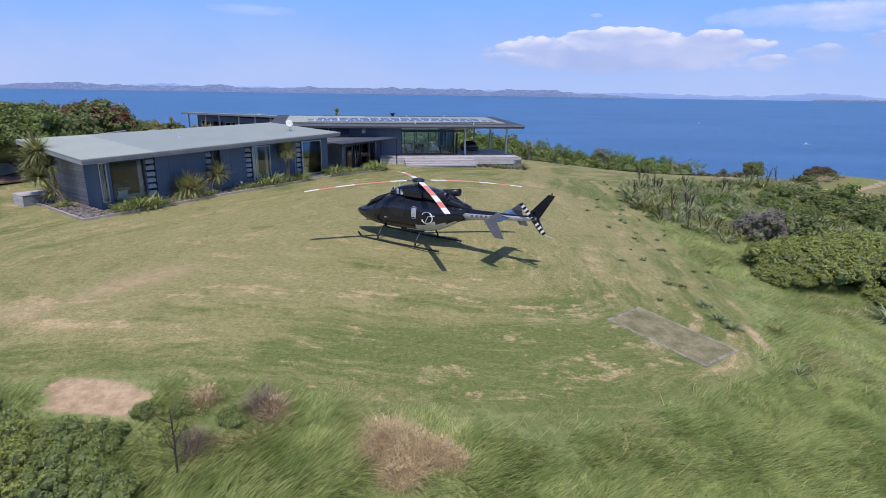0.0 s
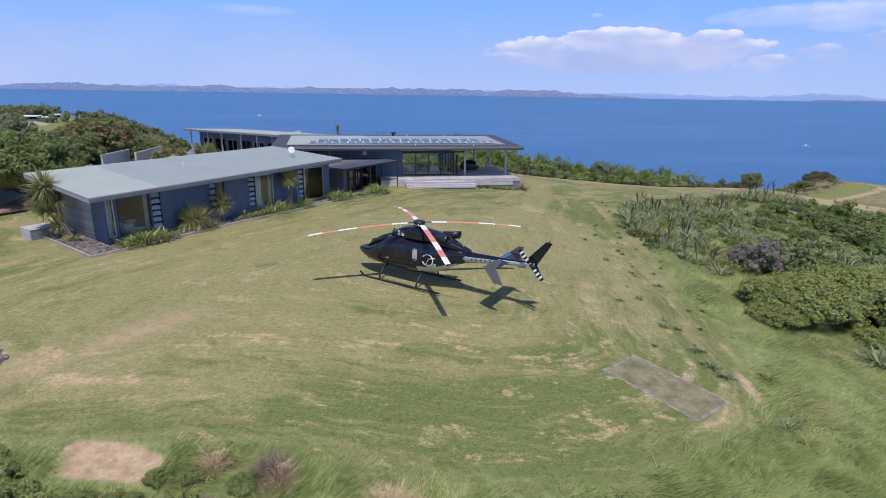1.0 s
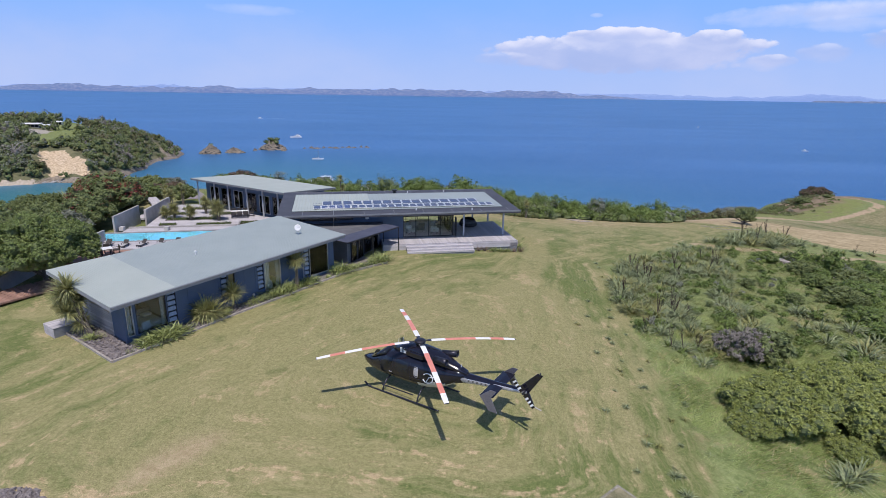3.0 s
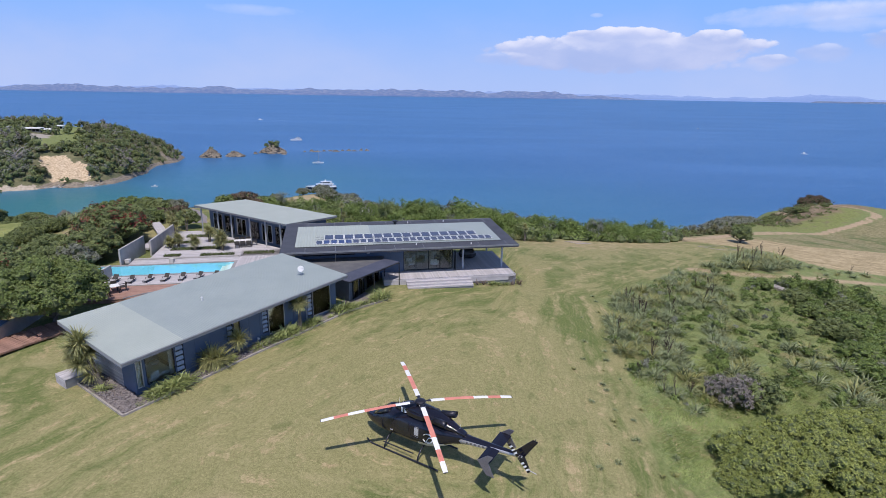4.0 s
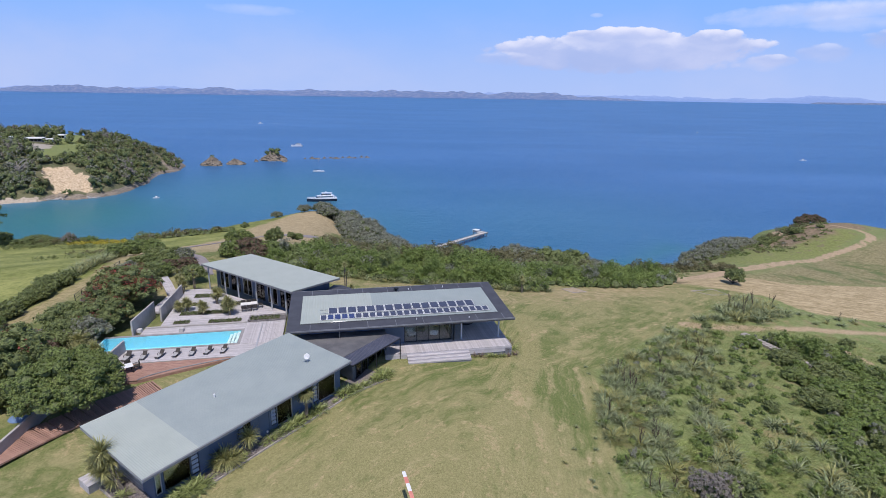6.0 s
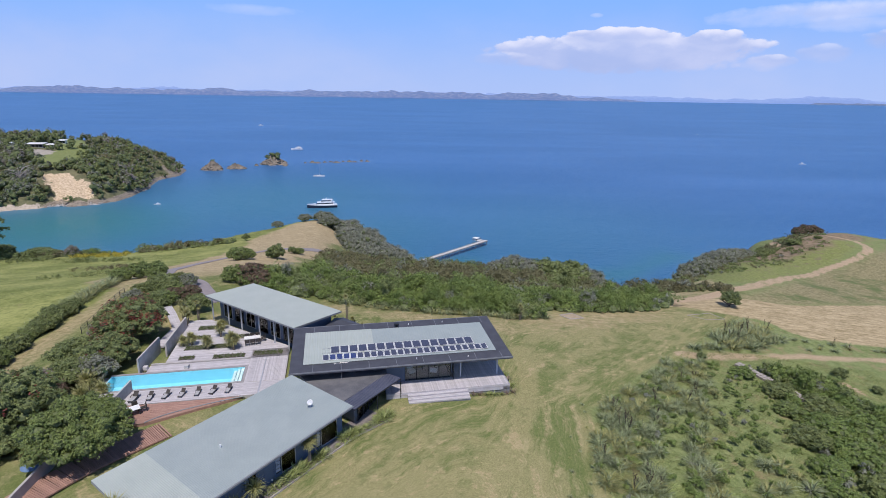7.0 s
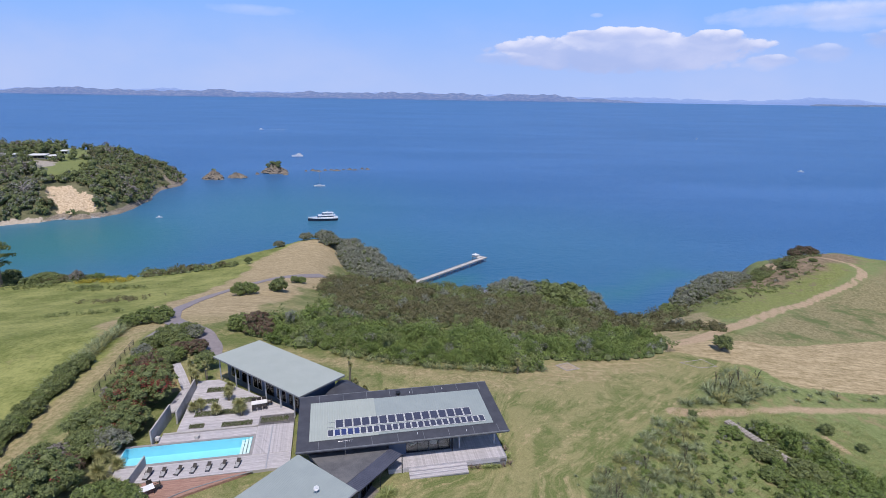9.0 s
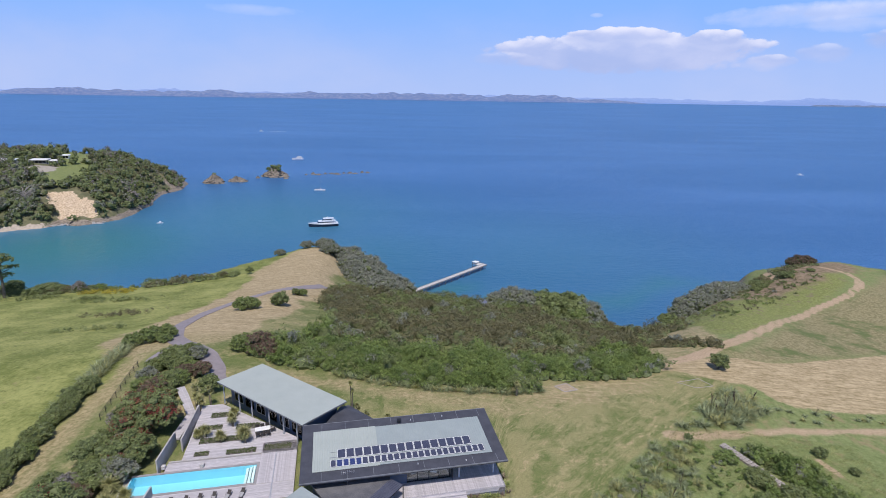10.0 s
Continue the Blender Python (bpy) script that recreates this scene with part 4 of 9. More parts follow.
    part("side_wall", Geo().box((1.4, 2.08, 1.5), (1.56, 9.2, 5.3)), M_BLUE, h)
    part("glazing_beam", Geo().box((12.9, 1.86, 4.86), (19.75, 2.06, 5.0)), M_DARKFRAME, h)
    window(h, 12.9, 18.4, 2.55, 4.86, 1.96, M_DARKFRAME, bars=(14.3, 15.7, 17.0), w=0.07)
    window(h, 12.9, 18.4, 5.0, 5.28, 1.96, M_DARKFRAME, bars=(14.3, 15.7, 17.0), w=0.05)
    side = thing("side_glazing", "glazed side of the living room with folding doors", "window", h.matrix_basis @ pose(18.45, 1.96, 0, 0, 0, 90), kind="structure")
    window(side, 0.05, 7.2, 2.55, 5.2, 0.0, M_DARKFRAME, bars=(1.5, 3.0, 4.5, 6.0), cross=(4.86,), w=0.07)
    part("living_floor", Geo().box((1.6, 2.1, 2.4), (18.4, 9.18, 2.54)), M_FLOORIN, h)
    part("inner_wall", Geo().box((10.6, 2.12, 2.54), (10.72, 9.15, 5.2)), M_WALLIN, h)
    for x, y in ((19.62, 1.94), (24.17, 2.0), (24.4, 9.0), (22.4, 8.9)):
        part("post", Geo().box((x - 0.09, y - 0.09, 2.4), (x + 0.09, y + 0.09, zt(x, y) - 0.3)), M_POST, h, bevel=0.01)
    part("door_screen", Geo().box((18.6, 1.2, 2.6), (18.66, 1.9, 4.7)), M_DARKFRAME, h)
    part("outdoor_light", Geo().box((8.9, 1.7, 4.7), (9.25, 1.9, 5.05)), M_WHITE, h, "white flood light under the eave", bevel=0.02)
    m = h.matrix_basis
    # furniture within
    for i, (x, y, r) in enumerate(((13.9, 3.4, 20), (15.2, 4.4, -30), (16.6, 3.2, 160), (17.4, 4.8, 60))):
        armchair(m @ pose(x, y, 2.54, 0, 0, r), M_GREYFAB if i % 2 else M_LINEN, "upholstered armchair in the living room")
    tb = thing("dining_table", "long timber dining table in the living room", "table", m @ pose(15.5, 6.6, 2.54))
    part("tabletop", Geo().box((-1.3, -0.5, 0.70), (1.3, 0.5, 0.75)), M_TIMBER, tb)
    for sx in (-1.2, 1.2):
        for sy in (-0.4, 0.4):
            part("leg", Geo().box((sx - 0.03, sy - 0.03, 0), (sx + 0.03, sy + 0.03, 0.7)), M_TIMBER, tb)
    # covered daybed on the deck
    db = thing("daybed", "round dark wicker daybed with a folded hood on the deck", "daybed", m @ pose(21.3, 6.6, 2.5))
    ring = lambda r, z: [(r * math.cos(k * math.tau / 24), r * math.sin(k * math.tau / 24), z) for k in range(24)]
    part("base", Geo().loft([ring(0.9, 0), ring(1.05, 0.12), ring(1.05, 0.36), ring(0.95, 0.42)]), M_WICKER, db)
    part("cushion", Geo().loft([ring(0.92, 0.42), ring(0.95, 0.5), ring(0.85, 0.56)]), M_GREYFAB, db)
    hood = [[(1.02 * math.cos(a) * math.cos(e), 1.02 * math.sin(a) * math.cos(e), 0.42 + 0.62 * math.sin(e)) for a in np.linspace(0.3, math.pi - 0.3, 12)] for e in np.linspace(0.0, 1.25, 6)]
    g = Geo()
    n = 12
    g.add([p for r in hood for p in r], [(i * n + k, i * n + k + 1, (i + 1) * n + k + 1, (i + 1) * n + k) for i in range(5) for k in range(n - 1)])
    hd = part("hood", g, M_WICKER, db)
    sol = hd.modifiers.new("thickness", "SOLIDIFY")
    sol.thickness = 0.04
    # deck boards and steps
    dk = thing("deck", "silvered timber deck along the living room", "deck", m, kind="structure")
    part("deck_frame", Geo().box((10.5, -0.62, 1.2), (25.0, 8.5, 2.42)).box((24.2, -0.7, 1.2), (25.0, 8.4, 2.2)), M_FASCIA, dk)
    bd = Geo().box((0, 0, 0), (0.132, 2.62, 0.028)).mesh("plank", M_DECK)
    for i in range(103):
        part("plank", bd, None, dk, at=pose(10.5 + i * 0.14, -0.68, 2.43))
    bd2 = Geo().box((0, 0, 0), (0.132, 6.6, 0.028)).mesh("plank", M_DECK)
    for i in range(45):
        part("plank", bd2, None, dk, at=pose(18.7 + i * 0.14, 1.945, 2.43))
    fb = Geo().box((0, 0, 0), (14.55, 0.03, 0.15)).mesh("plank", M_DECK)
    for z in (2.26, 2.1, 1.94, 1.78):
        part("plank", fb, None, dk, at=pose(10.48, -0.70, z))
    eb = Geo().box((0, 0, 0), (0.03, 9.2, 0.15)).mesh("plank", M_DECK)
    for z in (2.26, 2.1, 1.94):
        part("plank", eb, None, dk, at=pose(25.01, -0.7, z))
    st = thing("deck_steps", "three wide silvered timber steps to the lawn", "steps", m @ pose(12.85, -0.7, 0), kind="structure")
    for i, z in enumerate((2.27, 2.10, 1.93)):
        part("riser", Geo().box((0.02, -0.44 * (i + 1) + 0.03, 1.3), (7.05, -0.44 * i, z - 0.03)), M_FASCIA, st)
        for k in range(3):
            part("plank", Geo().box((0, -0.44 * (i + 1) + k * 0.147, z - 0.03), (7.07, -0.44 * (i + 1) + k * 0.147 + 0.139, z)), M_DECK, st)
        part("plank", Geo().box((0, -0.44 * (i + 1) - 0.02, z - 0.165), (7.07, -0.44 * (i + 1) - 0.002, z - 0.002)), M_DECK, st)


M_AWNING = material("slate_blue_sheet", (0.055, 0.062, 0.095), (0.085, 0.092, 0.13), 0.45, 1, 9, bump=0.05)


def link_building():
    """The low link between the two wings, with a slatted dark awning on posts."""
    m = frame_at(-16.7, 52.72, 0, 11.6)
    k = thing("link_building", "low flat-roofed link with a dark ribbed awning", "house", m)
    part("roof", Geo().slab([(1.0, 1.88, 4.36), (3.6, -3.2, 4.36), (5.3, -4.8, 4.36), (10.7, 0.55, 4.36), (10.7, 1.88, 4.36)], 0.22), M_LINKROOF, k, "dark flat membrane roof")
    part("wall", Geo().slab([(2.2, 1.86, 4.13), (5.5, -2.9, 4.13), (6.75, -4.7, 4.13), (10.3, 1.4, 4.13), (10.3, 1.86, 4.13)], 2.6), M_FASCIA, k)
    # ribbed awning along the garden edge
    a, b = Vector((6.75, -6.1, 4.32)), Vector((12.1, -0.72, 4.42))
    d = (b - a).normalized()
    nrm = Vector((-d.y, d.x, 0))
    c, e = b + nrm * 1.9, a + nrm * 1.9
    aw = thing("awning", "dark ribbed awning on slim black posts", "awning", m)
    part("awning_sheet", corrugated([e, c, b, a], 0.22, 0.025), M_AWNING, aw)
    part("awning_frame", Geo().tube([a - Vector((0, 0, 0.1)), b - Vector((0, 0, 0.1))], 0.06, 4).tube([b - Vector((0, 0, 0.1)), c - Vector((0, 0, 0.1))], 0.06, 4), M_DARKFRAME, aw)
    for p in (b, a.lerp(b, 0.47), c - d * 0.15):
        part("post", Geo().box((p.x - 0.05, p.y - 0.05, 1.3), (p.x + 0.05, p.y + 0.05, p.z - 0.1)), M_DARKFRAME, aw)
    # windows below the awning
    w = thing("link_glazing", "dark framed windows and doors under the awning", "window", m @ pose(6.9, -4.75, 0, 0, 0, 60), kind="structure")
    window(w, 0.4, 1.5, 1.9, 3.9, -0.05, M_DARKFRAME)
    window(w, 1.8, 2.9, 1.7, 3.95, -0.05, M_DARKFRAME, bars=(2.35,))
    window(w, 3.2, 6.2, 2.0, 3.95, -0.05, M_DARKFRAME, bars=(4.7,))
    # aerial
    an = thing("tv_aerial", "thin metal television aerial", "aerial", m @ pose(5.6, 0.2, 4.36))
    part("mast", Geo().tube([(0, 0, 0), (0, 0, 2.1)], 0.02, 6), M_METAL, an)
    part("boom", Geo().tube([(-0.8, 0, 2.0), (0.9, 0.1, 2.0)], 0.012, 6), M_METAL, an)
    for i in range(7):
        part("element", Geo().tube([(-0.7 + i * 0.24, -0.3, 2.01), (-0.7 + i * 0.24, 0.3, 2.01)], 0.007, 5), M_METAL, an)


def guest_wing():
    L, D = 19.95, 8.4
    h = thing("guest_wing", "guest wing with a pale green metal roof on posts", "house", frame_at(-19.16, 64.05, 0, 144.5))

    def zt(x, y):
        return 5.98 - 0.01 * x + 0.045 * y

    def quad(x0, x1, y0, y1, lift=0.0):
        return [(x0, y0, zt(x0, y0) + lift), (x0, y1, zt(x0, y1) + lift), (x1, y1, zt(x1, y1) + lift), (x1, y0, zt(x1, y0) + lift)]

    a, b, c, d = quad(0, L, -D, 0)
    # glare on this roof is put into its colour by using the paler steel
    part("roof", corrugated([a, d, c, b]), M_ROOF_PALE, h, "pale green corrugated steel roof")
    part("fascia", Geo().slab([Vector(p) - Vector((0, 0, 0.06)) for p in (a, (L, -D, zt(L, -D)), (L, 0, zt(L, 0)), (0, 0, zt(0, 0)))], 0.2), M_FASCIA, h)
    part("wall", Geo().box((1.3, -7.6, 1.2), (L - 0.8, -1.75, 5.4)), M_BLUE, h, "dark blue-grey wall")
    for i in range(6):
        window(h, 2.3 + i * 2.75, 4.4 + i * 2.75, 2.35, 4.7, -1.72, M_PALEFRAME if i % 2 else M_DARKFRAME, bars=(3.3 + i * 2.75,), out=1)
    for x in (2.0, 4.95, 8.2, 12.3, 15.4, 19.4):
        part("post", Geo().box((x - 0.07, -0.72, 1.8), (x + 0.07, -0.58, zt(x, -0.65) - 0.2)), M_POST, h)
    part("downpipe", Geo().tube([(0.3, -0.4, 5.6), (0.9, -1.2, 5.2), (1.25, -1.6, 5.0)], 0.05), M_SOFFIT, h)
    # low dark roof behind
    part("lean_to_roof", Geo().slab([(-4.6, -9.2, 4.0), (-1.0, -2.0, 4.3), (1.2, -8.2, 4.3), (0.9, -9.6, 4.0)], 0.2), M_MEMBRANE, h, "dark flat roof at the rear")
    part("rear_wall", Geo().slab([(-4.2, -9.0, 3.8), (-0.9, -2.4, 3.8), (1.2, -8.0, 3.8), (0.8, -9.2, 3.8)], 2.7), M_BLUE, h)


bedroom_wing()
living_pavilion()
link_building()
guest_wing()


# ---- the helicopter ----
M_GLOSSBLACK = material("gloss_black_paint", (0.010, 0.010, 0.018), (0.014, 0.014, 0.024), 0.14, 1, 20, bump=0.0, coat=0.45, spec=0.35)
M_SILVER = material("silver_paint", (0.46, 0.46, 0.50), (0.54, 0.54, 0.58), 0.28, 1, 20, metal=0.25, bump=0.0, coat=0.6)
M_CREAM = material("cream_paint", (0.55, 0.52, 0.42), (0.62, 0.59, 0.49), 0.35, 1, 20, bump=0.0, coat=0.4)
M_CANOPY = material("tinted_canopy", (0.012, 0.014, 0.02), (0.018, 0.022, 0.03), 0.06, 1, 5, bump=0.0, coat=0.3, spec=0.4)
M_ROTOR_RED = material("faded_red_paint", (0.62, 0.21, 0.16), (0.72, 0.28, 0.22), 0.5, 2, 30, bump=0.02)
M_HUB = material("dark_hub_metal", (0.03, 0.03, 0.04), (0.06, 0.06, 0.075), 0.4, 6, 30, metal=0.6, bump=0.05)
M_FIN = material("grey_fin_paint", (0.12, 0.115, 0.135), (0.15, 0.145, 0.165), 0.3, 2, 20, bump=0.0, coat=0.4)


def oval(x, w, z0, z1, n=28, sq=2.6):
    """A rounded section across x: half width w, from z0 to z1."""
    ring = []
    for k in range(n):
        a = math.tau * k / n
        c, s = math.cos(a), math.sin(a)
        ring.append((x, w * math.copysign(abs(c) ** (2 / sq), c), (z0 + z1) / 2 + (z1 - z0) / 2 * math.copysign(abs(s) ** (2 / sq), s)))
    return ring


BODY = [(3.92, 0.04, 1.12, 1.20), (3.78, 0.17, 1.02, 1.30), (3.45, 0.37, 0.88, 1.44), (2.98, 0.55, 0.75, 1.60), (2.38, 0.70, 0.67, 1.94), (1.7, 0.77, 0.63, 2.28), (1.1, 0.79, 0.62, 2.42),
        (0.4, 0.79, 0.62, 2.45), (-0.3, 0.78, 0.64, 2.44), (-0.9, 0.73, 0.70, 2.40), (-1.4, 0.64, 0.84, 2.32), (-1.9, 0.50, 1.08, 2.24), (-2.4, 0.37, 1.36, 2.18), (-2.9, 0.29, 1.54, 2.14)]


def body_width(x, z):
    """Half width of the fuselage at a place."""
    xs = [b[0] for b in reversed(BODY)]
    w, a, b = (float(np.interp(x, xs, [q[i] for q in reversed(BODY)])) for i in (1, 2, 3))
    s = abs((z - (a + b) / 2) / ((b - a) / 2))
    return w * max(0.0, 1 - min(1, s) ** 2.6) ** (1 / 2.6)


def on_side(x, z, side, off=0.012):
    return (x, side * (body_width(x, z) + off), z)


def side_patch(outline, side, n=7):
    """A panel that hugs the fuselage's side; outline: (x0, x1, z0, z1, lean)."""
    x0, x1, z0, z1, lean = outline
    vs, fs = [], []
    for i in range(n + 1):
        for j in range(n + 1):
            u, v = i / n, j / n
            # rounded corners
            uu, vv = (u - 0.5) * 2, (v - 0.5) * 2
            k = 1 - 0.10 * (abs(uu) * abs(vv)) ** 3
            x = (x0 + x1) / 2 + (x1 - x0) / 2 * uu * k + lean * (v - 0.5)
            z = (z0 + z1) / 2 + (z1 - z0) / 2 * vv * k
            vs.append(on_side(x, z, side))
    for i in range(n):
        for j in range(n):
            q = i * (n + 1) + j
            f = (q, q + n + 1, q + n + 2, q + 1)
            fs.append(f if side < 0 else f[::-1])
    return Geo().add(vs, fs)


def helicopter():
    ox, oy = -1.31, 27.47
    gx = (ground(ox + 1, oy) - ground(ox - 1, oy)) / 2
    gy = (ground(ox, oy + 1) - ground(ox, oy - 1)) / 2
    up = Vector((-gx * 0.35, -gy * 0.35, 1)).normalized()
    fwd = Vector((math.cos(radians(149.6)), math.sin(radians(149.6)), 0))
    fwd = (fwd - up * fwd.dot(up)).normalized()
    left = up.cross(fwd)
    base = Matrix(((fwd.x, left.x, up.x, ox), (fwd.y, left.y, up.y, oy), (fwd.z, left.z, up.z, ground(ox, oy) + 0.02), (0, 0, 0, 1)))
    h = thing("helicopter", "glossy black four-bladed helicopter parked on the lawn", "helicopter", base)
    # fuselage, its lower rear in cream
    g = Geo().loft([oval(*b) for b in BODY])
    me = g.mesh("fuselage", M_GLOSSBLACK, True)
    me.materials.append(M_CREAM)
    for p in me.polygons:
        c = p.center
        if c.x < 0.3 and c.z < 1.02 + (0.3 - c.x) * 0.16 and c.z < 0.72 + (0.3 - c.x) * 0.42:
            p.material_index = 1
    part("fuselage", me, None, h)
    # engine and gearbox fairing
    cowl = [(1.75, 0.10, 2.25, 2.36), (1.45, 0.32, 2.25, 2.58), (0.9, 0.46, 2.25, 2.84), (0.3, 0.52, 2.3, 2.95), (-0.4, 0.54, 2.3, 2.92), (-1.1, 0.52, 2.25, 2.82), (-1.8, 0.42, 2.15, 2.64), (-2.5, 0.26, 2.08, 2.36), (-3.0, 0.18, 2.0, 2.2)]
    part("engine_cowling", Geo().loft([oval(*c, sq=2.9) for c in cowl]), M_GLOSSBLACK, h, smooth=True)
    for s in (-1, 1):
        part("air_intake", Geo().loft([[(x, s * (0.40 + 0.16 * w) + dy, 2.55 + dz) for dy, dz in ((-0.1, -0.16), (0.1, -0.16), (0.1, 0.16), (-0.1, 0.16))] for x, w in ((0.55, 0.6), (-0.2, 1.0), (-0.6, 0.8))]), M_GLOSSBLACK, h, bevel=0.04)
        ring = lambda x, r, y, z: [(x, y + r * math.cos(k * math.tau / 16), z + r * math.sin(k * math.tau / 16)) for k in range(16)]
        part("exhaust", Geo().loft([ring(-1.2, 0.17, s * 0.42, 2.62), ring(-1.75, 0.19, s * 0.50, 2.66), ring(-2.05, 0.20, s * 0.60, 2.70), ring(-2.05, 0.165, s * 0.60, 2.70), ring(-1.8, 0.15, s * 0.5, 2.66)]), M_HUB, h, "dark metal exhaust pipe", smooth=True)
        for k in range(3):
            part("vent_grille", Geo().box((0.1 - k * 0.55, s * 0.545 - 0.01, 2.46), (0.45 - k * 0.55, s * 0.545 + 0.012, 2.72)), M_HUB, h)
        # glazing
        part("windscreen", side_patch((2.25, 3.12, 1.42, 1.86, -0.25), s), M_CANOPY, h)
        part("front_door_window", side_patch((1.45, 2.12, 1.35, 2.02, -0.22), s), M_CANOPY, h)
        part("cabin_window", side_patch((0.28, 1.12, 1.38, 2.08, 0.0), s), M_CANOPY, h)
        part("rear_window", side_patch((-0.38, -0.10, 1.36, 1.98, 0.0), s), M_SILVER, h, "silver framed rear window")
        part("rear_window_glass", Geo().add([on_side(x, z, s, 0.02) for x, z in ((-0.355, 1.39), (-0.125, 1.39), (-0.125, 1.95), (-0.355, 1.95))], [(0, 1, 2, 3)]), M_CANOPY, h)
        # door seams and handles
        for x in (1.3, 0.15, 2.2):
            part("door_seam", Geo().tube([on_side(x, z, s, 0.004) for z in np.linspace(0.8, 2.1, 8)], 0.006, 4), M_HUB, h)
        part("door_handle", Geo().box((1.38, s * 0.79 - 0.015, 1.2), (1.55, s * 0.79 + 0.02, 1.24)), M_SILVER, h)
        part("door_rail", Geo().tube([on_side(x, 1.28, s, 0.015) for x in np.linspace(-1.3, 0.2, 8)], 0.012, 5), M_HUB, h)
        # the round white emblem, kept as plain shapes
        ringp = [on_side(-0.98 + 0.29 * math.cos(a), 1.50 + 0.29 * math.sin(a), s, 0.03) for a in np.linspace(0.6, 5.9, 18)]
        part("emblem", Geo().tube(ringp, 0.034, 4).tube([on_side(-0.9, 1.28, s, 0.03), on_side(-1.05, 1.58, s, 0.03), on_side(-1.38, 1.64, s, 0.03)], 0.03, 4), M_WHITE, h, "round white emblem")
        for k in range(3):
            x = 1.02 - k * 0.22
            part("marking_bar", Geo().add([(x - 0.17, s * 0.505, 2.44), (x - 0.03, s * 0.50, 2.44), (x - 0.0, s * 0.455, 2.70), (x - 0.14, s * 0.47, 2.70), (x - 0.17, s * 0.48, 2.44), (x - 0.03, s * 0.48, 2.44), (x - 0.0, s * 0.43, 2.70), (x - 0.14, s * 0.44, 2.70)], [(0, 1, 2, 3), (7, 6, 5, 4), (0, 4, 5, 1), (1, 5, 6, 2), (2, 6, 7, 3), (3, 7, 4, 0)]), M_WHITE, h, "plain pale marking bar", at=pose(0, 0, 0, 0, 0, 0))
    part("nose_light", Geo().tube([(3.2, 0, 0.80), (3.32, 0, 0.70)], [0.10, 0.09], 12), M_METAL, h, "landing light under the nose")
    wind = [oval(3.02, 0.44, 1.46, 1.64), oval(2.72, 0.55, 1.62, 1.86), oval(2.35, 0.60, 1.80, 2.13), oval(1.95, 0.56, 1.95, 2.27)]
    part("front_windscreen", Geo().loft(wind), M_CANOPY, h, smooth=True)
    part("wire_cutter", Geo().add([(1.8, -0.012, 2.3), (1.45, -0.012, 2.48), (1.55, -0.012, 2.66), (1.8, 0.012, 2.3), (1.45, 0.012, 2.48), (1.55, 0.012, 2.66)], [(0, 1, 2), (5, 4, 3), (0, 3, 4, 1), (1, 4, 5, 2), (2, 5, 3, 0)]), M_HUB, h)
    for x, y, z in ((1.1, 0.1, 2.75), (1.55, -0.1, 2.5), (-2.6, 0, 2.2)):
        part("aerial", Geo().tube([(x, y, z), (x - 0.05, y, z + 0.42)], [0.014, 0.006], 5), M_WHITE, h)
    # tail boom: black above, silver flash below
    boom = [(-2.6, 0.33, 1.45, 2.16), (-3.4, 0.25, 1.62, 2.10), (-4.6, 0.20, 1.78, 2.13), (-5.8, 0.155, 1.92, 2.18), (-6.4, 0.12, 2.0, 2.22)]
    me = Geo().loft([oval(*b, n=20, sq=2.2) for b in boom]).mesh("tail_boom", M_GLOSSBLACK, True)
    me.materials.append(M_SILVER)
    for p in me.polygons:
        c = p.center
        mid = 1.80 + (-2.6 - c.x) * 0.078
        if c.z < mid + 0.09 and c.x > -6.4:
            p.material_index = 1
    part("tail_boom", me, None, h, "tail boom, black over a silver flash")
    for s in (-1, 1):
        for k in range(7):
            x = -3.15 - k * 0.24
            w = float(np.interp(-x, [2.6, 3.4, 4.6, 5.8], [0.33, 0.25, 0.20, 0.155]))
            z = 1.80 + (-2.6 - x) * 0.078
            part("lettering_bar", Geo().box((x - 0.13, s * (w + 0.004), z - 0.07), (x - 0.03, s * (w + 0.012), z + 0.05)), M_FIN, h, "plain dark lettering bar")
    # stabiliser with end plates
    stab = [[(-4.45, y, 2.02), (-4.75, y, 2.06), (-5.15, y, 2.03), (-4.75, y, 2.0)] for y in (-1.38, 1.38)]
    part("stabiliser", Geo().loft(stab), M_GLOSSBLACK, h)
    for s in (-1, 1):
        y = s * 1.38
        prof = [(-4.50, 2.02), (-5.05, 2.02), (-5.30, 2.42), (-4.98, 2.42)], [(-4.40, 2.02), (-5.05, 2.02), (-5.45, 1.32), (-5.0, 1.32)]
        for i, q in enumerate(prof):
            vs = [(x, y - 0.02 + s * (z - 2.0) * -0.08, z) for x, z in q] + [(x, y + 0.02 + s * (z - 2.0) * -0.08, z) for x, z in q]
            part("end_plate", Geo().add(vs, [(0, 1, 2, 3), (7, 6, 5, 4), (0, 4, 5, 1), (1, 5, 6, 2), (2, 6, 7, 3), (3, 7, 4, 0)]), M_FIN, h, "grey swept end plate")
    # fin, swept, with a lower half
    for name, q in (("upper_fin", [(-5.85, 2.16), (-6.5, 2.10), (-7.15, 3.22), (-6.85, 3.26)]), ("lower_fin", [(-6.0, 2.14), (-6.48, 2.10), (-6.8, 1.46), (-6.58, 1.46)])):
        vs = [(x, -0.05 if z < 2.5 else -0.03, z) for x, z in q] + [(x, 0.05 if z < 2.5 else 0.03, z) for x, z in q]
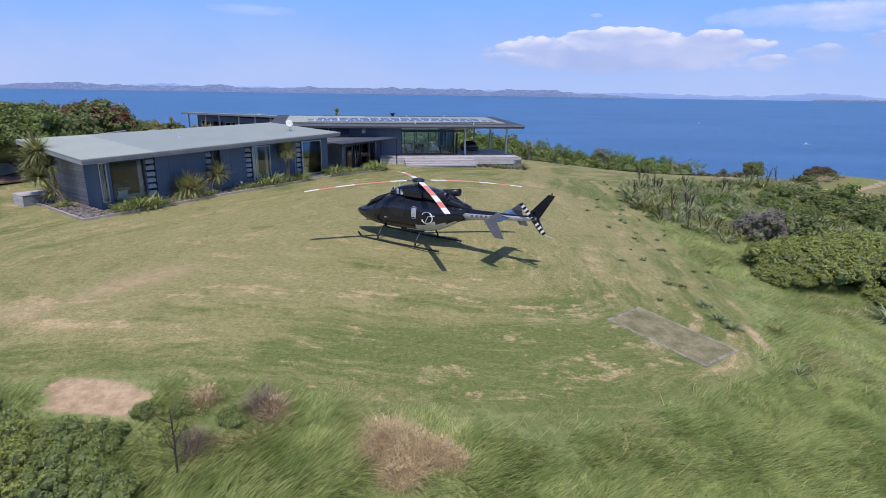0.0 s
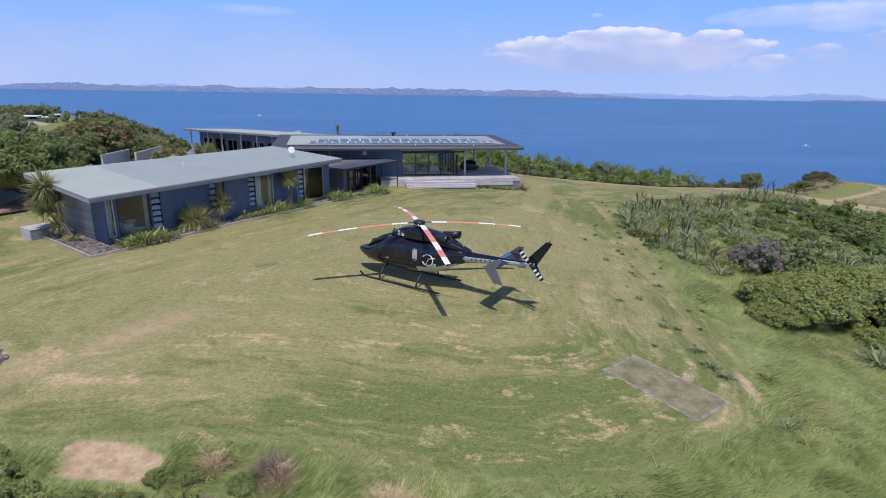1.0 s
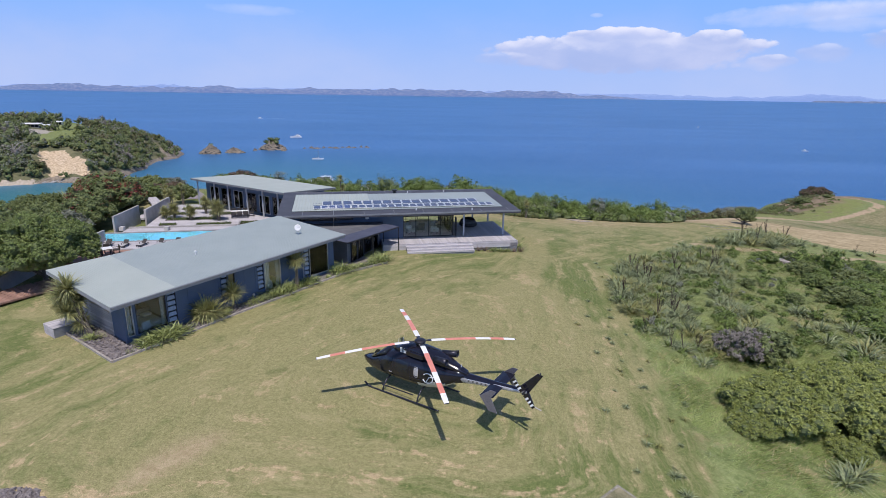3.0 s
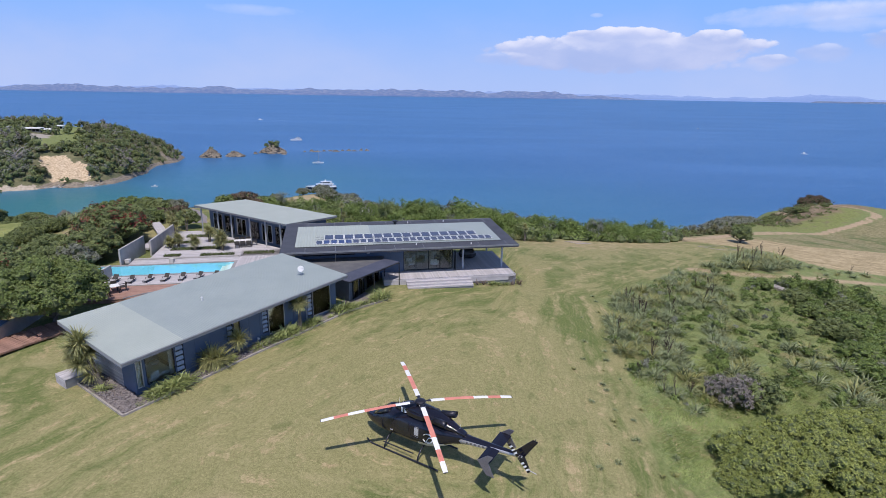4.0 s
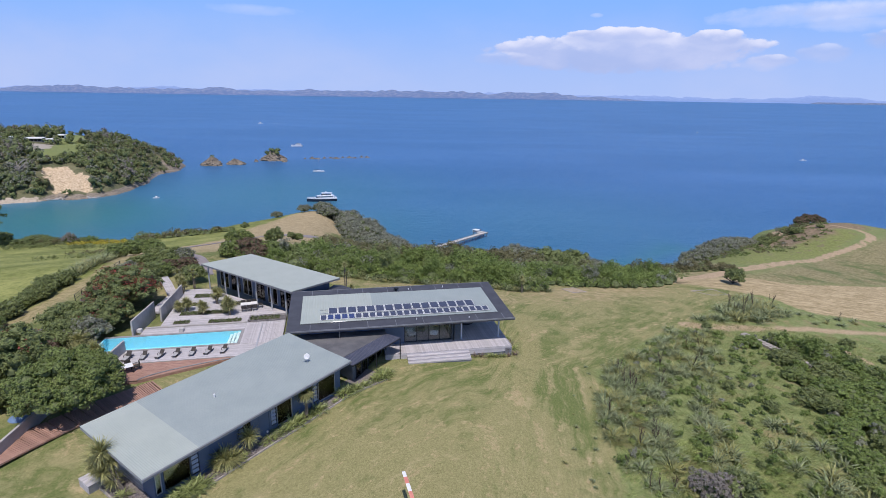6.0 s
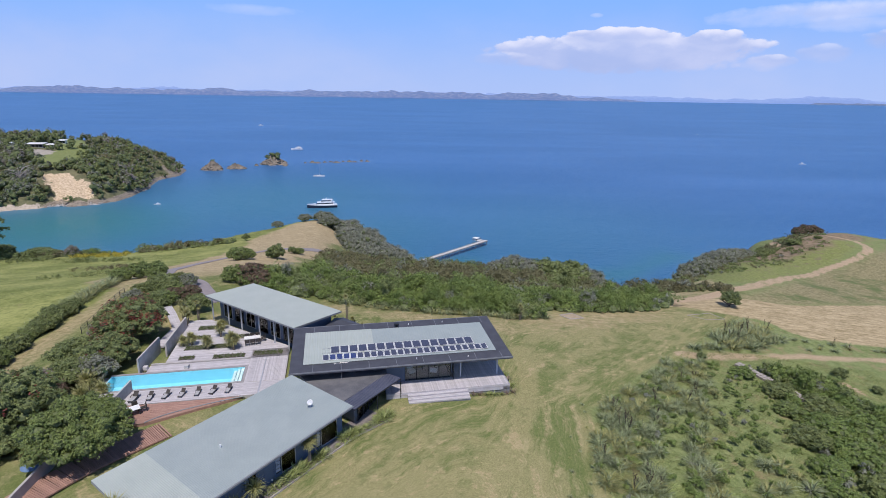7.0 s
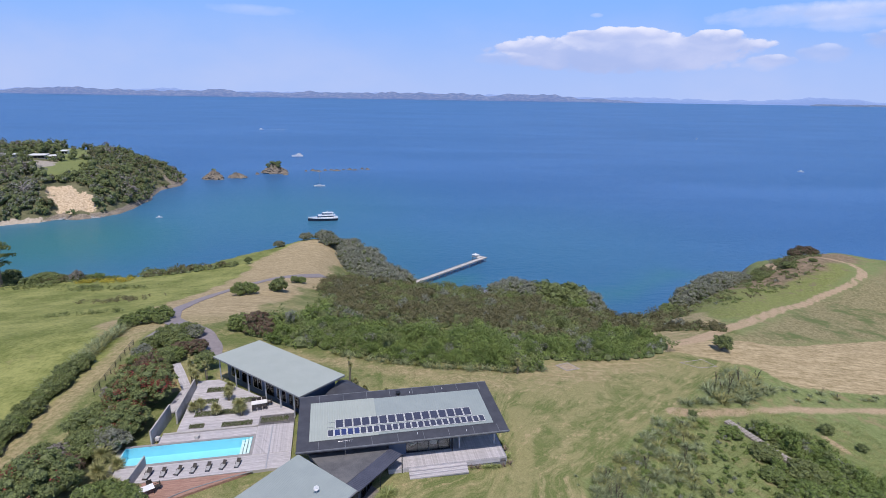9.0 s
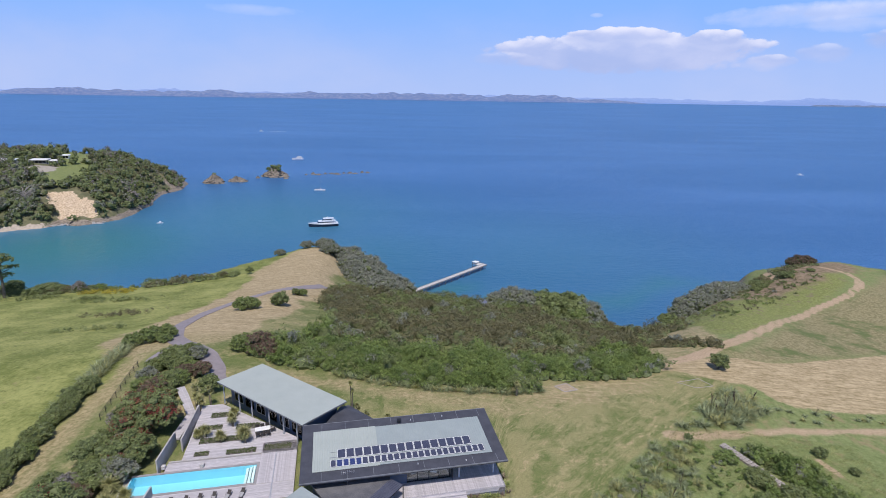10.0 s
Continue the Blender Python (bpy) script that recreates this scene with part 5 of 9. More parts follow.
        part(name, Geo().add(vs, [(0, 1, 2, 3), (7, 6, 5, 4), (0, 4, 5, 1), (1, 5, 6, 2), (2, 6, 7, 3), (3, 7, 4, 0)]), M_GLOSSBLACK, h, bevel=0.015)
    part("strobe_light", Geo().tube([(-7.0, 0, 3.22), (-7.0, 0, 3.34)], 0.035, 8), M_HUB, h)
    part("tail_skid", Geo().tube([(-6.5, 0, 1.75), (-6.85, 0, 1.38), (-7.2, 0, 1.32)], 0.022, 6), M_SILVER, h)
    # tail rotor: two striped blades
    tr = part("tail_rotor", Geo().tube([(0, 0, 0), (0, 0.32, 0)], 0.06, 10), M_HUB, h, at=pose(-6.3, 0.06, 2.14, 0, 44, 0))
    for s in (-1, 1):
        for k, (a, b) in enumerate(((0.10, 0.26), (0.26, 0.36), (0.36, 0.46), (0.46, 0.56), (0.56, 0.66), (0.66, 0.76), (0.76, 0.87))):
            part("rotor_blade_band", Geo().box((-0.09, 0.24, min(s * a, s * b)), (0.09, 0.265, max(s * a, s * b))), M_WHITE if k % 2 else M_GLOSSBLACK, tr)
    # skids
    for s in (-1, 1):
        y = s * 1.14
        part("skid", Geo().tube([(3.0, y, 0.28), (2.8, y, 0.11), (2.5, y, 0.05), (-1.85, y, 0.05), (-1.95, y, 0.06)], 0.05, 10), M_HUB, h, smooth=True)
        part("step_bar", Geo().tube([(1.9, s * 0.98, 0.36), (-0.2, s * 0.98, 0.36)], 0.035, 8), M_HUB, h)
        for x in (1.75, -0.55):
            part("skid_leg", Geo().tube([(x, s * 0.30, 0.70), (x, s * 0.72, 0.62), (x, s * 1.02, 0.32), (x, y, 0.06)], [0.05, 0.05, 0.045, 0.04], 8), M_HUB, h, smooth=True)
    part("belly_pod", Geo().loft([oval(0.9, 0.12, 0.50, 0.66, 12), oval(0.5, 0.18, 0.45, 0.68, 12), oval(-0.2, 0.12, 0.5, 0.68, 12)]), M_GLOSSBLACK, h, smooth=True)
    # main rotor
    ro = part("rotor_mast", Geo().tube([(0, 0, 2.85), (0, 0, 3.12)], [0.12, 0.08], 12), M_HUB, h)
    part("rotor_hub", Geo().loft([[(r * math.cos(k * math.tau / 20), r * math.sin(k * math.tau / 20), z) for k in range(20)] for r, z in ((0.22, 3.08), (0.30, 3.12), (0.32, 3.2), (0.26, 3.25), (0.1, 3.27))]), M_HUB, ro, smooth=True)
    for k in range(4):
        a = 2 * math.pi * k / 4
        part("pitch_link", Geo().tube([(0.12 * math.cos(a), 0.12 * math.sin(a), 2.9), (0.30 * math.cos(a + 0.4), 0.30 * math.sin(a + 0.4), 3.1)], 0.018, 6), M_METAL, ro)
    bands = [(0.30, 0.62, M_HUB), (0.62, 1.43, M_WHITE), (1.43, 3.2, M_ROTOR_RED), (3.2, 4.1, M_WHITE), (4.1, 4.9, M_ROTOR_RED), (4.9, 5.60, M_WHITE), (5.60, 5.64, M_HUB)]
    g = Geo()
    mats, cuts = [], []
    me_mats = [M_HUB, M_WHITE, M_ROTOR_RED]
    for r0, r1, mt in bands:
        n = max(1, int((r1 - r0) / 0.3))
        for i in range(n):
            for r in (r0 + (r1 - r0) * i / n, r0 + (r1 - r0) * (i + 1) / n):
                w = 0.06 if r < 0.55 else 0.135 if r < 5.45 else 0.12
                drop = -0.46 * (r / 5.64) ** 1.8
                cuts.append([(r, -w, drop), (r, -w * 0.2, drop + 0.022), (r, w, drop + 0.004), (r, -w * 0.2, drop - 0.014)])
            b, c = cuts[-2], cuts[-1]
            q = len(g.v)
            g.add(b + c, [(0, 1, 5, 4), (1, 2, 6, 5), (2, 3, 7, 6), (3, 0, 4, 7)] + ([(0, 3, 2, 1)] if r0 == 0.30 and i == 0 else []) + ([(4, 5, 6, 7)] if r1 == 5.64 else []))
            mats += [me_mats.index(mt)] * (len(g.f) - len(mats))
    me = g.mesh("rotor_blade", None)
    for mt in me_mats:
        me.materials.append(mt)
    me.polygons.foreach_set("material_index", mats)
    bm = bmesh.new()
    bm.from_mesh(me)
    bmesh.ops.remove_doubles(bm, verts=bm.verts, dist=0.001)
    bm.to_mesh(me)
    bm.free()
    yaw = 149.6
    for k in range(4):
        part("rotor_blade", me, None, ro, "rotor blade banded in white and faded red", at=pose(0, 0, 3.17, 0, 0, 15.1 + 90 * k - yaw))


helicopter()


# ---- lawn furniture, beds, pool terrace ----
def kerb_rect(name, corners, w, z, hgt, mat, label, category):
    """A rectangle of timber or stone edging lying on the lawn, a fill inside it."""
    t = thing(name, label, category, kind="structure")
    c = [Vector((*p, 0)) for p in corners]
    for a, b in zip(c, c[1:] + c[:1]):
        d = (b - a).normalized()
        n = Vector((-d.y, d.x, 0)) * w / 2
        pts = [a - n - d * w / 2, b - n + d * w / 2, b + n + d * w / 2, a + n - d * w / 2]
        part("edging", Geo().slab([(p.x, p.y, ground(p.x, p.y) + hgt) for p in pts], 0.2), mat, t, bevel=0.01)
    return t


M_PADFILL = material("worn_turf_and_gravel", (0.108, 0.112, 0.052), (0.295, 0.258, 0.165), 0.95, 1.6, 16, bump=0.6, dist=0.04)
M_KERB = material("mossy_kerb", (0.12, 0.115, 0.075), (0.36, 0.335, 0.29), 0.95, 3.0, 16, bump=0.4)
M_BAREPAD = material("bare_tan_earth", (0.29, 0.225, 0.15), (0.46, 0.37, 0.26), 0.95, 1.5, 14, bump=0.4)
PAD = [(8.15, 21.12), (6.45, 19.67), (9.05, 17.02), (10.85, 18.42)]
pad = kerb_rect("lawn_pad", PAD, 0.13, 0, 0.03, M_KERB, "worn turf pad edged with weathered concrete", "pad")
part("pad_fill", Geo().slab([(x, y, ground(x, y) + 0.025) for x, y in PAD], 0.1), M_PADFILL, pad)
for name, pts in (("survey_pad", [(20.9, 90.4), (23.4, 92.4), (24.9, 89.6), (22.3, 88.2)]), ("grass_pad", [(46.5, 96.5), (52.0, 99.2), (53.6, 96.2), (49.5, 94.6)])):
    q = kerb_rect(name, pts, 0.3 if name == "survey_pad" else 0.13, 0, 0.06, M_TIMBER, "small bare pad edged with pale timber", "pad")
    if name == "survey_pad":
        part("pad_fill", Geo().slab([(x, y, ground(x, y) + 0.03) for x, y in pts], 0.1), M_BAREPAD, q)


def sheet_over(pts_a, pts_b, lift, mat, name, label, category, thick=0.12, n=4):
    """A strip between two lines, laid over the ground."""
    vs, fs = [], []
    m = len(pts_a)
    for a, b in zip(pts_a, pts_b):
        for j in range(n + 1):
            s = j / n
            x, y = a[0] * (1 - s) + b[0] * s, a[1] * (1 - s) + b[1] * s
            vs.append((x, y, ground(x, y) + lift))
    top = len(vs)
    vs += [(x, y, z - thick) for x, y, z in vs]
    for i in range(m - 1):
        for j in range(n):
            q = i * (n + 1) + j
            fs += [(q, q + n + 1, q + n + 2, q + 1), (top + q, top + q + 1, top + q + n + 2, top + q + n + 1)]
        q = i * (n + 1)
        fs += [(q, q + top, q + n + 1 + top, q + n + 1), (q + n, q + 2 * n + 1, q + 2 * n + 1 + top, q + n + top)]
    return solid(name, Geo().add(vs, fs), mat, label, category, kind="structure", smooth=False)


def resample(pts, d):
    out = []
    for (ax, ay), (bx, by) in zip(pts, pts[1:]):
        k = max(1, int(math.hypot(bx - ax, by - ay) / d))
        out += [(ax + (bx - ax) * i / k, ay + (by - ay) * i / k) for i in range(k)]
    return out + [pts[-1]]


def smooth_line(pts, rounds=2):
    for _ in range(rounds):
        out = [pts[0]]
        for a, b in zip(pts, pts[1:]):
            out += [(a[0] * 0.75 + b[0] * 0.25, a[1] * 0.75 + b[1] * 0.25), (a[0] * 0.25 + b[0] * 0.75, a[1] * 0.25 + b[1] * 0.75)]
        pts = out + [pts[-1]]
    return pts


def ribbon(pts, w, lift, mat, name, label, category):
    p = resample(smooth_line(pts), 2.0)
    a, b = [], []
    for i, (x, y) in enumerate(p):
        x0, y0 = p[max(0, i - 1)]
        x1, y1 = p[min(len(p) - 1, i + 1)]
        l = math.hypot(x1 - x0, y1 - y0)
        nx, ny = -(y1 - y0) / l, (x1 - x0) / l
        ww = w / 2 * (1 + 0.06 * math.sin(i * 1.7))
        a.append((x - nx * ww, y - ny * ww))
        b.append((x + nx * ww, y + ny * ww))
    return sheet_over(a, b, lift, mat, name, label, category)


M_SEAL = material("chipseal_driveway", (0.21, 0.185, 0.20), (0.29, 0.26, 0.27), 0.95, 1.0, 30, bump=0.4)
ribbon(DRIVE, 3.6, 0.10, M_SEAL, "road", "narrow grey chipseal driveway over the hill", "road")
ribbon(SPUR, 3.2, 0.07, M_SEAL, "road", "grey chipseal spur of the driveway", "road")

# the bed along the bedroom wing: stone mulch within a low timber edge
WING = frame_at(-20.26, 30.65, 0, 55.2)


def wing_pt(u, v):
    p = WING @ Vector((u, v, 0))
    return (p.x, p.y)


sheet_over([wing_pt(-0.5, y) for y in (-0.4, 2.5, 5.5, 8.2)], [wing_pt(1.4, y) for y in (-0.4, 2.5, 5.5, 8.2)], 0.06, M_GRAVEL, "garden_bed", "stone-mulched garden bed against the end wall", "garden bed")
sheet_over([wing_pt(x, -0.35 + 0.016 * x) for x in np.linspace(1.4, 20, 10)], [wing_pt(x, 1.5) for x in np.linspace(1.4, 20, 10)], 0.06, M_GRAVEL, "garden_bed", "stone-mulched garden bed along the wing", "garden bed")
sheet_over([wing_pt(x, -0.03 - 0.20 * (x - 20)) for x in np.linspace(20, 24.6, 5)], [wing_pt(x, 2.2) for x in np.linspace(20, 24.6, 5)], 0.06, M_GRAVEL, "garden_bed", "stone-mulched bed below the awning", "garden bed")
ed = thing("bed_edging", "low weathered timber edging of the garden bed", "edging", kind="structure")
line = [(-0.5, 8.0), (-0.5, -0.4), (6.0, -0.3), (13.0, -0.18), (20.0, -0.06), (24.6, -0.95)]
for (ua, va), (ub, vb) in zip(line, line[1:]):
    a, b = Vector((*wing_pt(ua, va), 0)), Vector((*wing_pt(ub, vb), 0))
    d = (b - a).normalized()
    k = max(1, int((b - a).length / 2.4))
    for i in range(k):
        p, q = a.lerp(b, i / k), a.lerp(b, (i + 1) / k) - d * 0.02
        n = Vector((-d.y, d.x, 0)) * 0.06
        part("sleeper", Geo().slab([(c.x, c.y, ground(c.x, c.y) + 0.15) for c in (p - n, q - n, q + n, p + n)], 0.35), M_TIMBER, ed, bevel=0.012)
# loose stones in the corner bed
rng = random.Random(5)
pebble = thing("mulch_stones", "loose grey stones in the corner bed", "stones", kind="stuff")
g = Geo()
for i in range(700):
    u, v = (rng.uniform(-0.4, 1.2), rng.uniform(-0.3, 7.8)) if rng.random() < 0.5 else (rng.uniform(-0.3, 12), rng.uniform(-0.25, 1.1))
    x, y = wing_pt(u, v)
    r = rng.uniform(0.04, 0.12)
    m = Matrix.Translation((x, y, ground(x, y) + 0.06)) @ Euler((rng.uniform(-0.4, 0.4), rng.uniform(-0.4, 0.4), rng.uniform(0, 6))).to_matrix().to_4x4()
    g.box((-r, -r * 0.7, -0.03), (r, r * 0.7, r * 0.8), m)
part("stones", g, M_GRAVEL, pebble)
heap = thing("stone_heap", "heap of grey stones left on the worn lawn", "stones", kind="stuff")
g = Geo()
for i in range(420):
    a, d = rng.uniform(0, math.tau), math.sqrt(rng.random())
    x, y = -18.1 + 1.4 * d * math.cos(a), 18.8 + 0.9 * d * math.sin(a)
    r = rng.uniform(0.04, 0.11)
    m = Matrix.Translation((x, y, ground(x, y) + 0.12 * (1 - d))) @ Euler((rng.uniform(-0.6, 0.6), rng.uniform(-0.6, 0.6), rng.uniform(0, 6))).to_matrix().to_4x4()
    g.box((-r, -r * 0.7, -0.05), (r, r * 0.7, r * 0.8), m)
part("stones", g, M_GRAVEL, heap)
b = thing("timber_box", "low grey timber step box at the end of the wing", "box", Matrix.Translation((*wing_pt(-0.1, 6.6), ground(*wing_pt(-0.1, 6.6)) - 0.05)) @ pose(0, 0, 0, 0, 0, 55.2))
part("body", Geo().box((-1.1, -0.75, 0), (0.5, 0.75, 0.68)), M_FASCIA, b)
for i in range(10):
    part("plank", Geo().box((-1.14, -0.78 + i * 0.157, 0.68), (0.54, -0.78 + i * 0.157 + 0.148, 0.71)), M_DECK, b)
for i in range(4):
    part("plank", Geo().box((-1.135, -0.76, 0.02 + i * 0.165), (-1.105, 0.76, 0.17 + i * 0.165)), M_DECK, b)

# pool terrace, in the pavilion's directions
TERR = frame_at(-16.7, 52.72, 0, 11.6)
TZ = 2.2


def boards(parent, x0, x1, y0, y1, z, mat, step_=0.145, along="x", skip=None):
    """Planks side by side over a rectangle; skip: a rectangle left open."""
    if along == "x":
        n = int((y1 - y0) / step_)
        for i in range(n):
            y = y0 + i * step_
            spans = [(x0, x1)]
            if skip and skip[2] - step_ < y < skip[3]:
                spans = [(x0, skip[0]), (skip[1], x1)]
            for a, b_ in spans:
                if b_ - a > 0.1:
                    part("plank", Geo().box((a, y, z - 0.03), (b_, y + step_ - 0.008, z)), mat, parent)
    else:
        n = int((x1 - x0) / step_)
        me = Geo().box((0, 0, -0.03), (step_ - 0.008, y1 - y0, 0)).mesh("plank", mat)
        for i in range(n):
            part("plank", me, None, parent, at=pose(x0 + i * step_, y0, z))


terrace = thing("pool_terrace", "pale grey timber terrace round the pool", "terrace", TERR, kind="structure")
px0, px1, py0, py1 = -21.1, -6.0, 5.75, 9.4
slabg = Geo()
for lo, hi in (((-20.9, 2.4, 0.6), (-1.0, py0 - 0.35, TZ - 0.035)), ((px1 + 0.35, py0 - 0.35, 0.6), (-1.0, 14.0, TZ - 0.035)), ((-17.5, py1 + 0.35, 0.6), (px1 + 0.35, 11.6, TZ - 0.035))):
    slabg.box(lo, hi)
slabg.add([(-15.8, 11.6, TZ - 0.035), (-1.0, 11.6, TZ - 0.035), (-1.0, 14.5, TZ - 0.035), (-13.0, 25.5, TZ - 0.035), (-16.0, 25.5, TZ - 0.035), (-15.8, 11.6, 0.4), (-1.0, 11.6, 0.4), (-1.0, 14.5, 0.4), (-13.0, 25.5, 0.4), (-16.0, 25.5, 0.4)],
           [(0, 1, 2, 3, 4), (5, 6, 1, 0), (6, 7, 2, 1), (7, 8, 3, 2), (8, 9, 4, 3), (9, 5, 0, 4)])
part("terrace_base", slabg, M_CONCRETE, terrace)
boards(terrace, -20.9, -1.0, 2.4, py0 - 0.35, TZ, M_DECK)
boards(terrace, px1 + 0.35, -1.0, py0 - 0.33, 14.0, TZ, M_DECK, along="y")
boards(terrace, -17.5, px1 + 0.3, py1 + 0.35, 11.6, TZ, M_DECK)
for i in range(95):
    y = 11.65 + i * 0.145
    x1 = -1.0 if y < 14.2 else -1.0 - (y - 14.2) * 12 / 11
    if x1 > -15.5:
        part("plank", Geo().box((-15.9 + 0.0 * y, y, TZ - 0.03), (x1, y + 0.137, TZ)), M_DECK, terrace)
M_COPING = material("grey_coping_stone", (0.24, 0.23, 0.235), (0.34, 0.325, 0.33), 0.8, 1.5, 22, bump=0.1)
pool = thing("swimming_pool", "long turquoise lap pool with a dark coping", "pool", TERR, kind="structure")
shell = Geo().box((px0, py0, 0.5), (px1, py1, 0.7))
shell.box((px0 - 0.12, py0 - 0.12, 0.5), (px0, py1 + 0.12, TZ - 0.05)).box((px1, py0 - 0.12, 0.5), (px1 + 0.12, py1 + 0.12, TZ - 0.05))
shell.box((px0, py0 - 0.12, 0.5), (px1, py0, TZ - 0.05)).box((px0, py1, 0.5), (px1, py1 + 0.12, TZ - 0.05))
part("pool_shell", shell, M_POOLTILE, pool)
for i in range(3):
    part("pool_step", Geo().box((px1 - 0.45 * (3 - i), py0, 0.7), (px1 - 0.45 * (2 - i) - 0.12, py1, 1.70 + 0.14 * i)), M_WHITE, pool, "white pool step")
cop = Geo().box((px0 - 0.15, py0 - 0.35, TZ - 0.08), (px1 + 0.35, py0, TZ + 0.012)).box((px0 - 0.15, py1, TZ - 0.08), (px1 + 0.35, py1 + 0.35, TZ + 0.012)).box((px1, py0, TZ - 0.08), (px1 + 0.35, py1, TZ + 0.012))
part("coping", cop, M_COPING, pool, "grey stone coping")
M_WATER = glass_material("pool_water", (0.72, 0.95, 0.97), 0.03)
wat = part("pool_water", Geo().add([(px0, py0, TZ - 0.1), (px1, py0, TZ - 0.1), (px1, py1, TZ - 0.1), (px0, py1, TZ - 0.1)], [(0, 1, 2, 3)]), M_WATER, pool, "clear turquoise water")
wat.visible_shadow = False
part("weir_wall", Geo().box((px0 - 0.9, py0 - 0.6, 0.2), (px0 - 0.15, py1 + 0.2, TZ - 0.25)), M_CONCRETE, pool)
path = thing("garden_path", "pale grey boarded path beside the terrace walls", "path", kind="structure")
line = resample([(-37.9, 66.0), (-38.3, 72.2), (-41.6, 77.2), (-43.6, 80.0)], 0.15)
for (ax, ay), (bx, by) in zip(line, line[1:]):
    part("plank", Geo().box((0, -0.65, -0.25), (0.142, 0.65, 0.0)), M_DECK, path, at=pose(ax, ay, TZ - 0.03, 0, 0, math.degrees(math.atan2(by - ay, bx - ax))))
# red boarded lower deck
red = thing("red_deck", "reddish boarded deck below the loungers", "deck", TERR, kind="structure")
for i in range(26):
    y = 2.36 - (i + 1) * 0.145
    a, b2 = -19.8 + 0.02 * i, -5.2 - 0.62 * i + 0.010 * i * i
    part("plank", Geo().box((a, y, TZ - 0.12), (b2, y + 0.137, TZ - 0.09)), M_REDDECK, red)
part("deck_frame", Geo().slab([(-19.3, -1.35, TZ - 0.125), (-14.5, -1.35, TZ - 0.125), (-5.4, 2.36, TZ - 0.125), (-19.8, 2.36, TZ - 0.125)], 1.2), M_REDDECK, red)
curve = [(-5.2 - 0.62 * i + 0.010 * i * i, 2.36 - (i + 0.5) * 0.145, TZ - 0.08) for i in range(26)]
part("deck_edge", Geo().tube(curve, 0.07, 6), M_FASCIA, red, "dark curved edge of the deck")
part("terrace_step", Geo().box((-17.4, 11.52, TZ + 0.002), (-5.7, 11.72, TZ + 0.16)), M_CONCRETE, terrace, "low pale concrete kerb")
part("drain_strip", Geo().box((-3.80, 2.45, TZ + 0.003), (-3.66, 11.5, TZ + 0.012)), M_PALEFRAME, terrace, "narrow pale metal drain strip")
# boardwalk beside the wing
walkw = thing("boardwalk", "red-brown boarded walkway beside the wing", "boardwalk", kind="structure")
bw = resample(smooth_line([(-35.5, 33.0), (-33.6, 37.5), (-31.4, 41.5), (-28.4, 45.2), (-27.0, 46.8)]), 0.15)
for i, (x, y) in enumerate(bw[:-1]):
    x2, y2 = bw[i + 1]
    ang = math.degrees(math.atan2(y2 - y, x2 - x))
    part("plank", Geo().box((0, -0.1, -0.16), (0.138, 2.9, 0.0)), M_REDDECK, walkw, at=pose(x, y, 1.95, 0, 0, ang))


def wall_between(a, b_, z0, z1, thick, label, slope=0.0):
    a, b_ = Vector((*a, 0)), Vector((*b_, 0))
    d = (b_ - a).normalized()
    n = Vector((-d.y, d.x, 0)) * thick / 2
    g = Geo()
    vs = [(*(a - n).xy, z0), (*(b_ - n).xy, z0), (*(b_ + n).xy, z0), (*(a + n).xy, z0), (*(a - n).xy, z1), (*(b_ - n).xy, z1 + slope), (*(b_ + n).xy, z1 + slope), (*(a + n).xy, z1)]
    g.add(vs, [(0, 3, 2, 1), (4, 5, 6, 7), (0, 1, 5, 4), (1, 2, 6, 5), (2, 3, 7, 6), (3, 0, 4, 7)])
    return solid("garden_wall", g, M_CONCRETE, label, "wall", group="concrete garden walls", bevel=0.015)


wall_between((-36.6, 58.7), (-37.2, 65.0), 1.2, 4.0, 0.2, "tall pale concrete wall at the pool's edge")
wall_between((-35.7, 63.6), (-37.0, 72.2), 1.4, 3.75, 0.22, "pale concrete wall beside the garden steps")
wall_between((-34.8, 48.4), (-35.2, 54.6), 0.6, 3.5, 0.2, "pale concrete screen wall by the loungers")
wall_between((-35.2, 36.0), (-36.0, 46.5), 0.6, 2.9, 0.22, "long low concrete wall along the boardwalk")
rail = thing("railing", "dark metal post railing beside the farm track", "railing")
for i in range(9):
    u = i / 8
    x, y = -52.2 - 4.0 * u, 72 + 18 * u
    part("rail_post", Geo().tube([(x, y, ground(x, y) - 0.2), (x, y, ground(x, y) + 1.15)], 0.05, 6), M_DARKFRAME, rail)
for z in (0.45, 0.8, 1.12):
    part("rail", Geo().tube([(-52.2 - 4.0 * u, 72 + 18 * u, ground(-52.2 - 4.0 * u, 72 + 18 * u) + z) for u in np.linspace(0, 1, 9)], 0.035, 6), M_DARKFRAME, rail)


M_AWNING_BLUE = material("blue_canvas", (0.10, 0.17, 0.30), (0.16, 0.25, 0.40), 0.85, 2, 30, bump=0.1)
M_SLING = material("grey_sling_fabric", (0.30, 0.30, 0.31), (0.42, 0.42, 0.43), 0.9, 4, 50, bump=0.2)


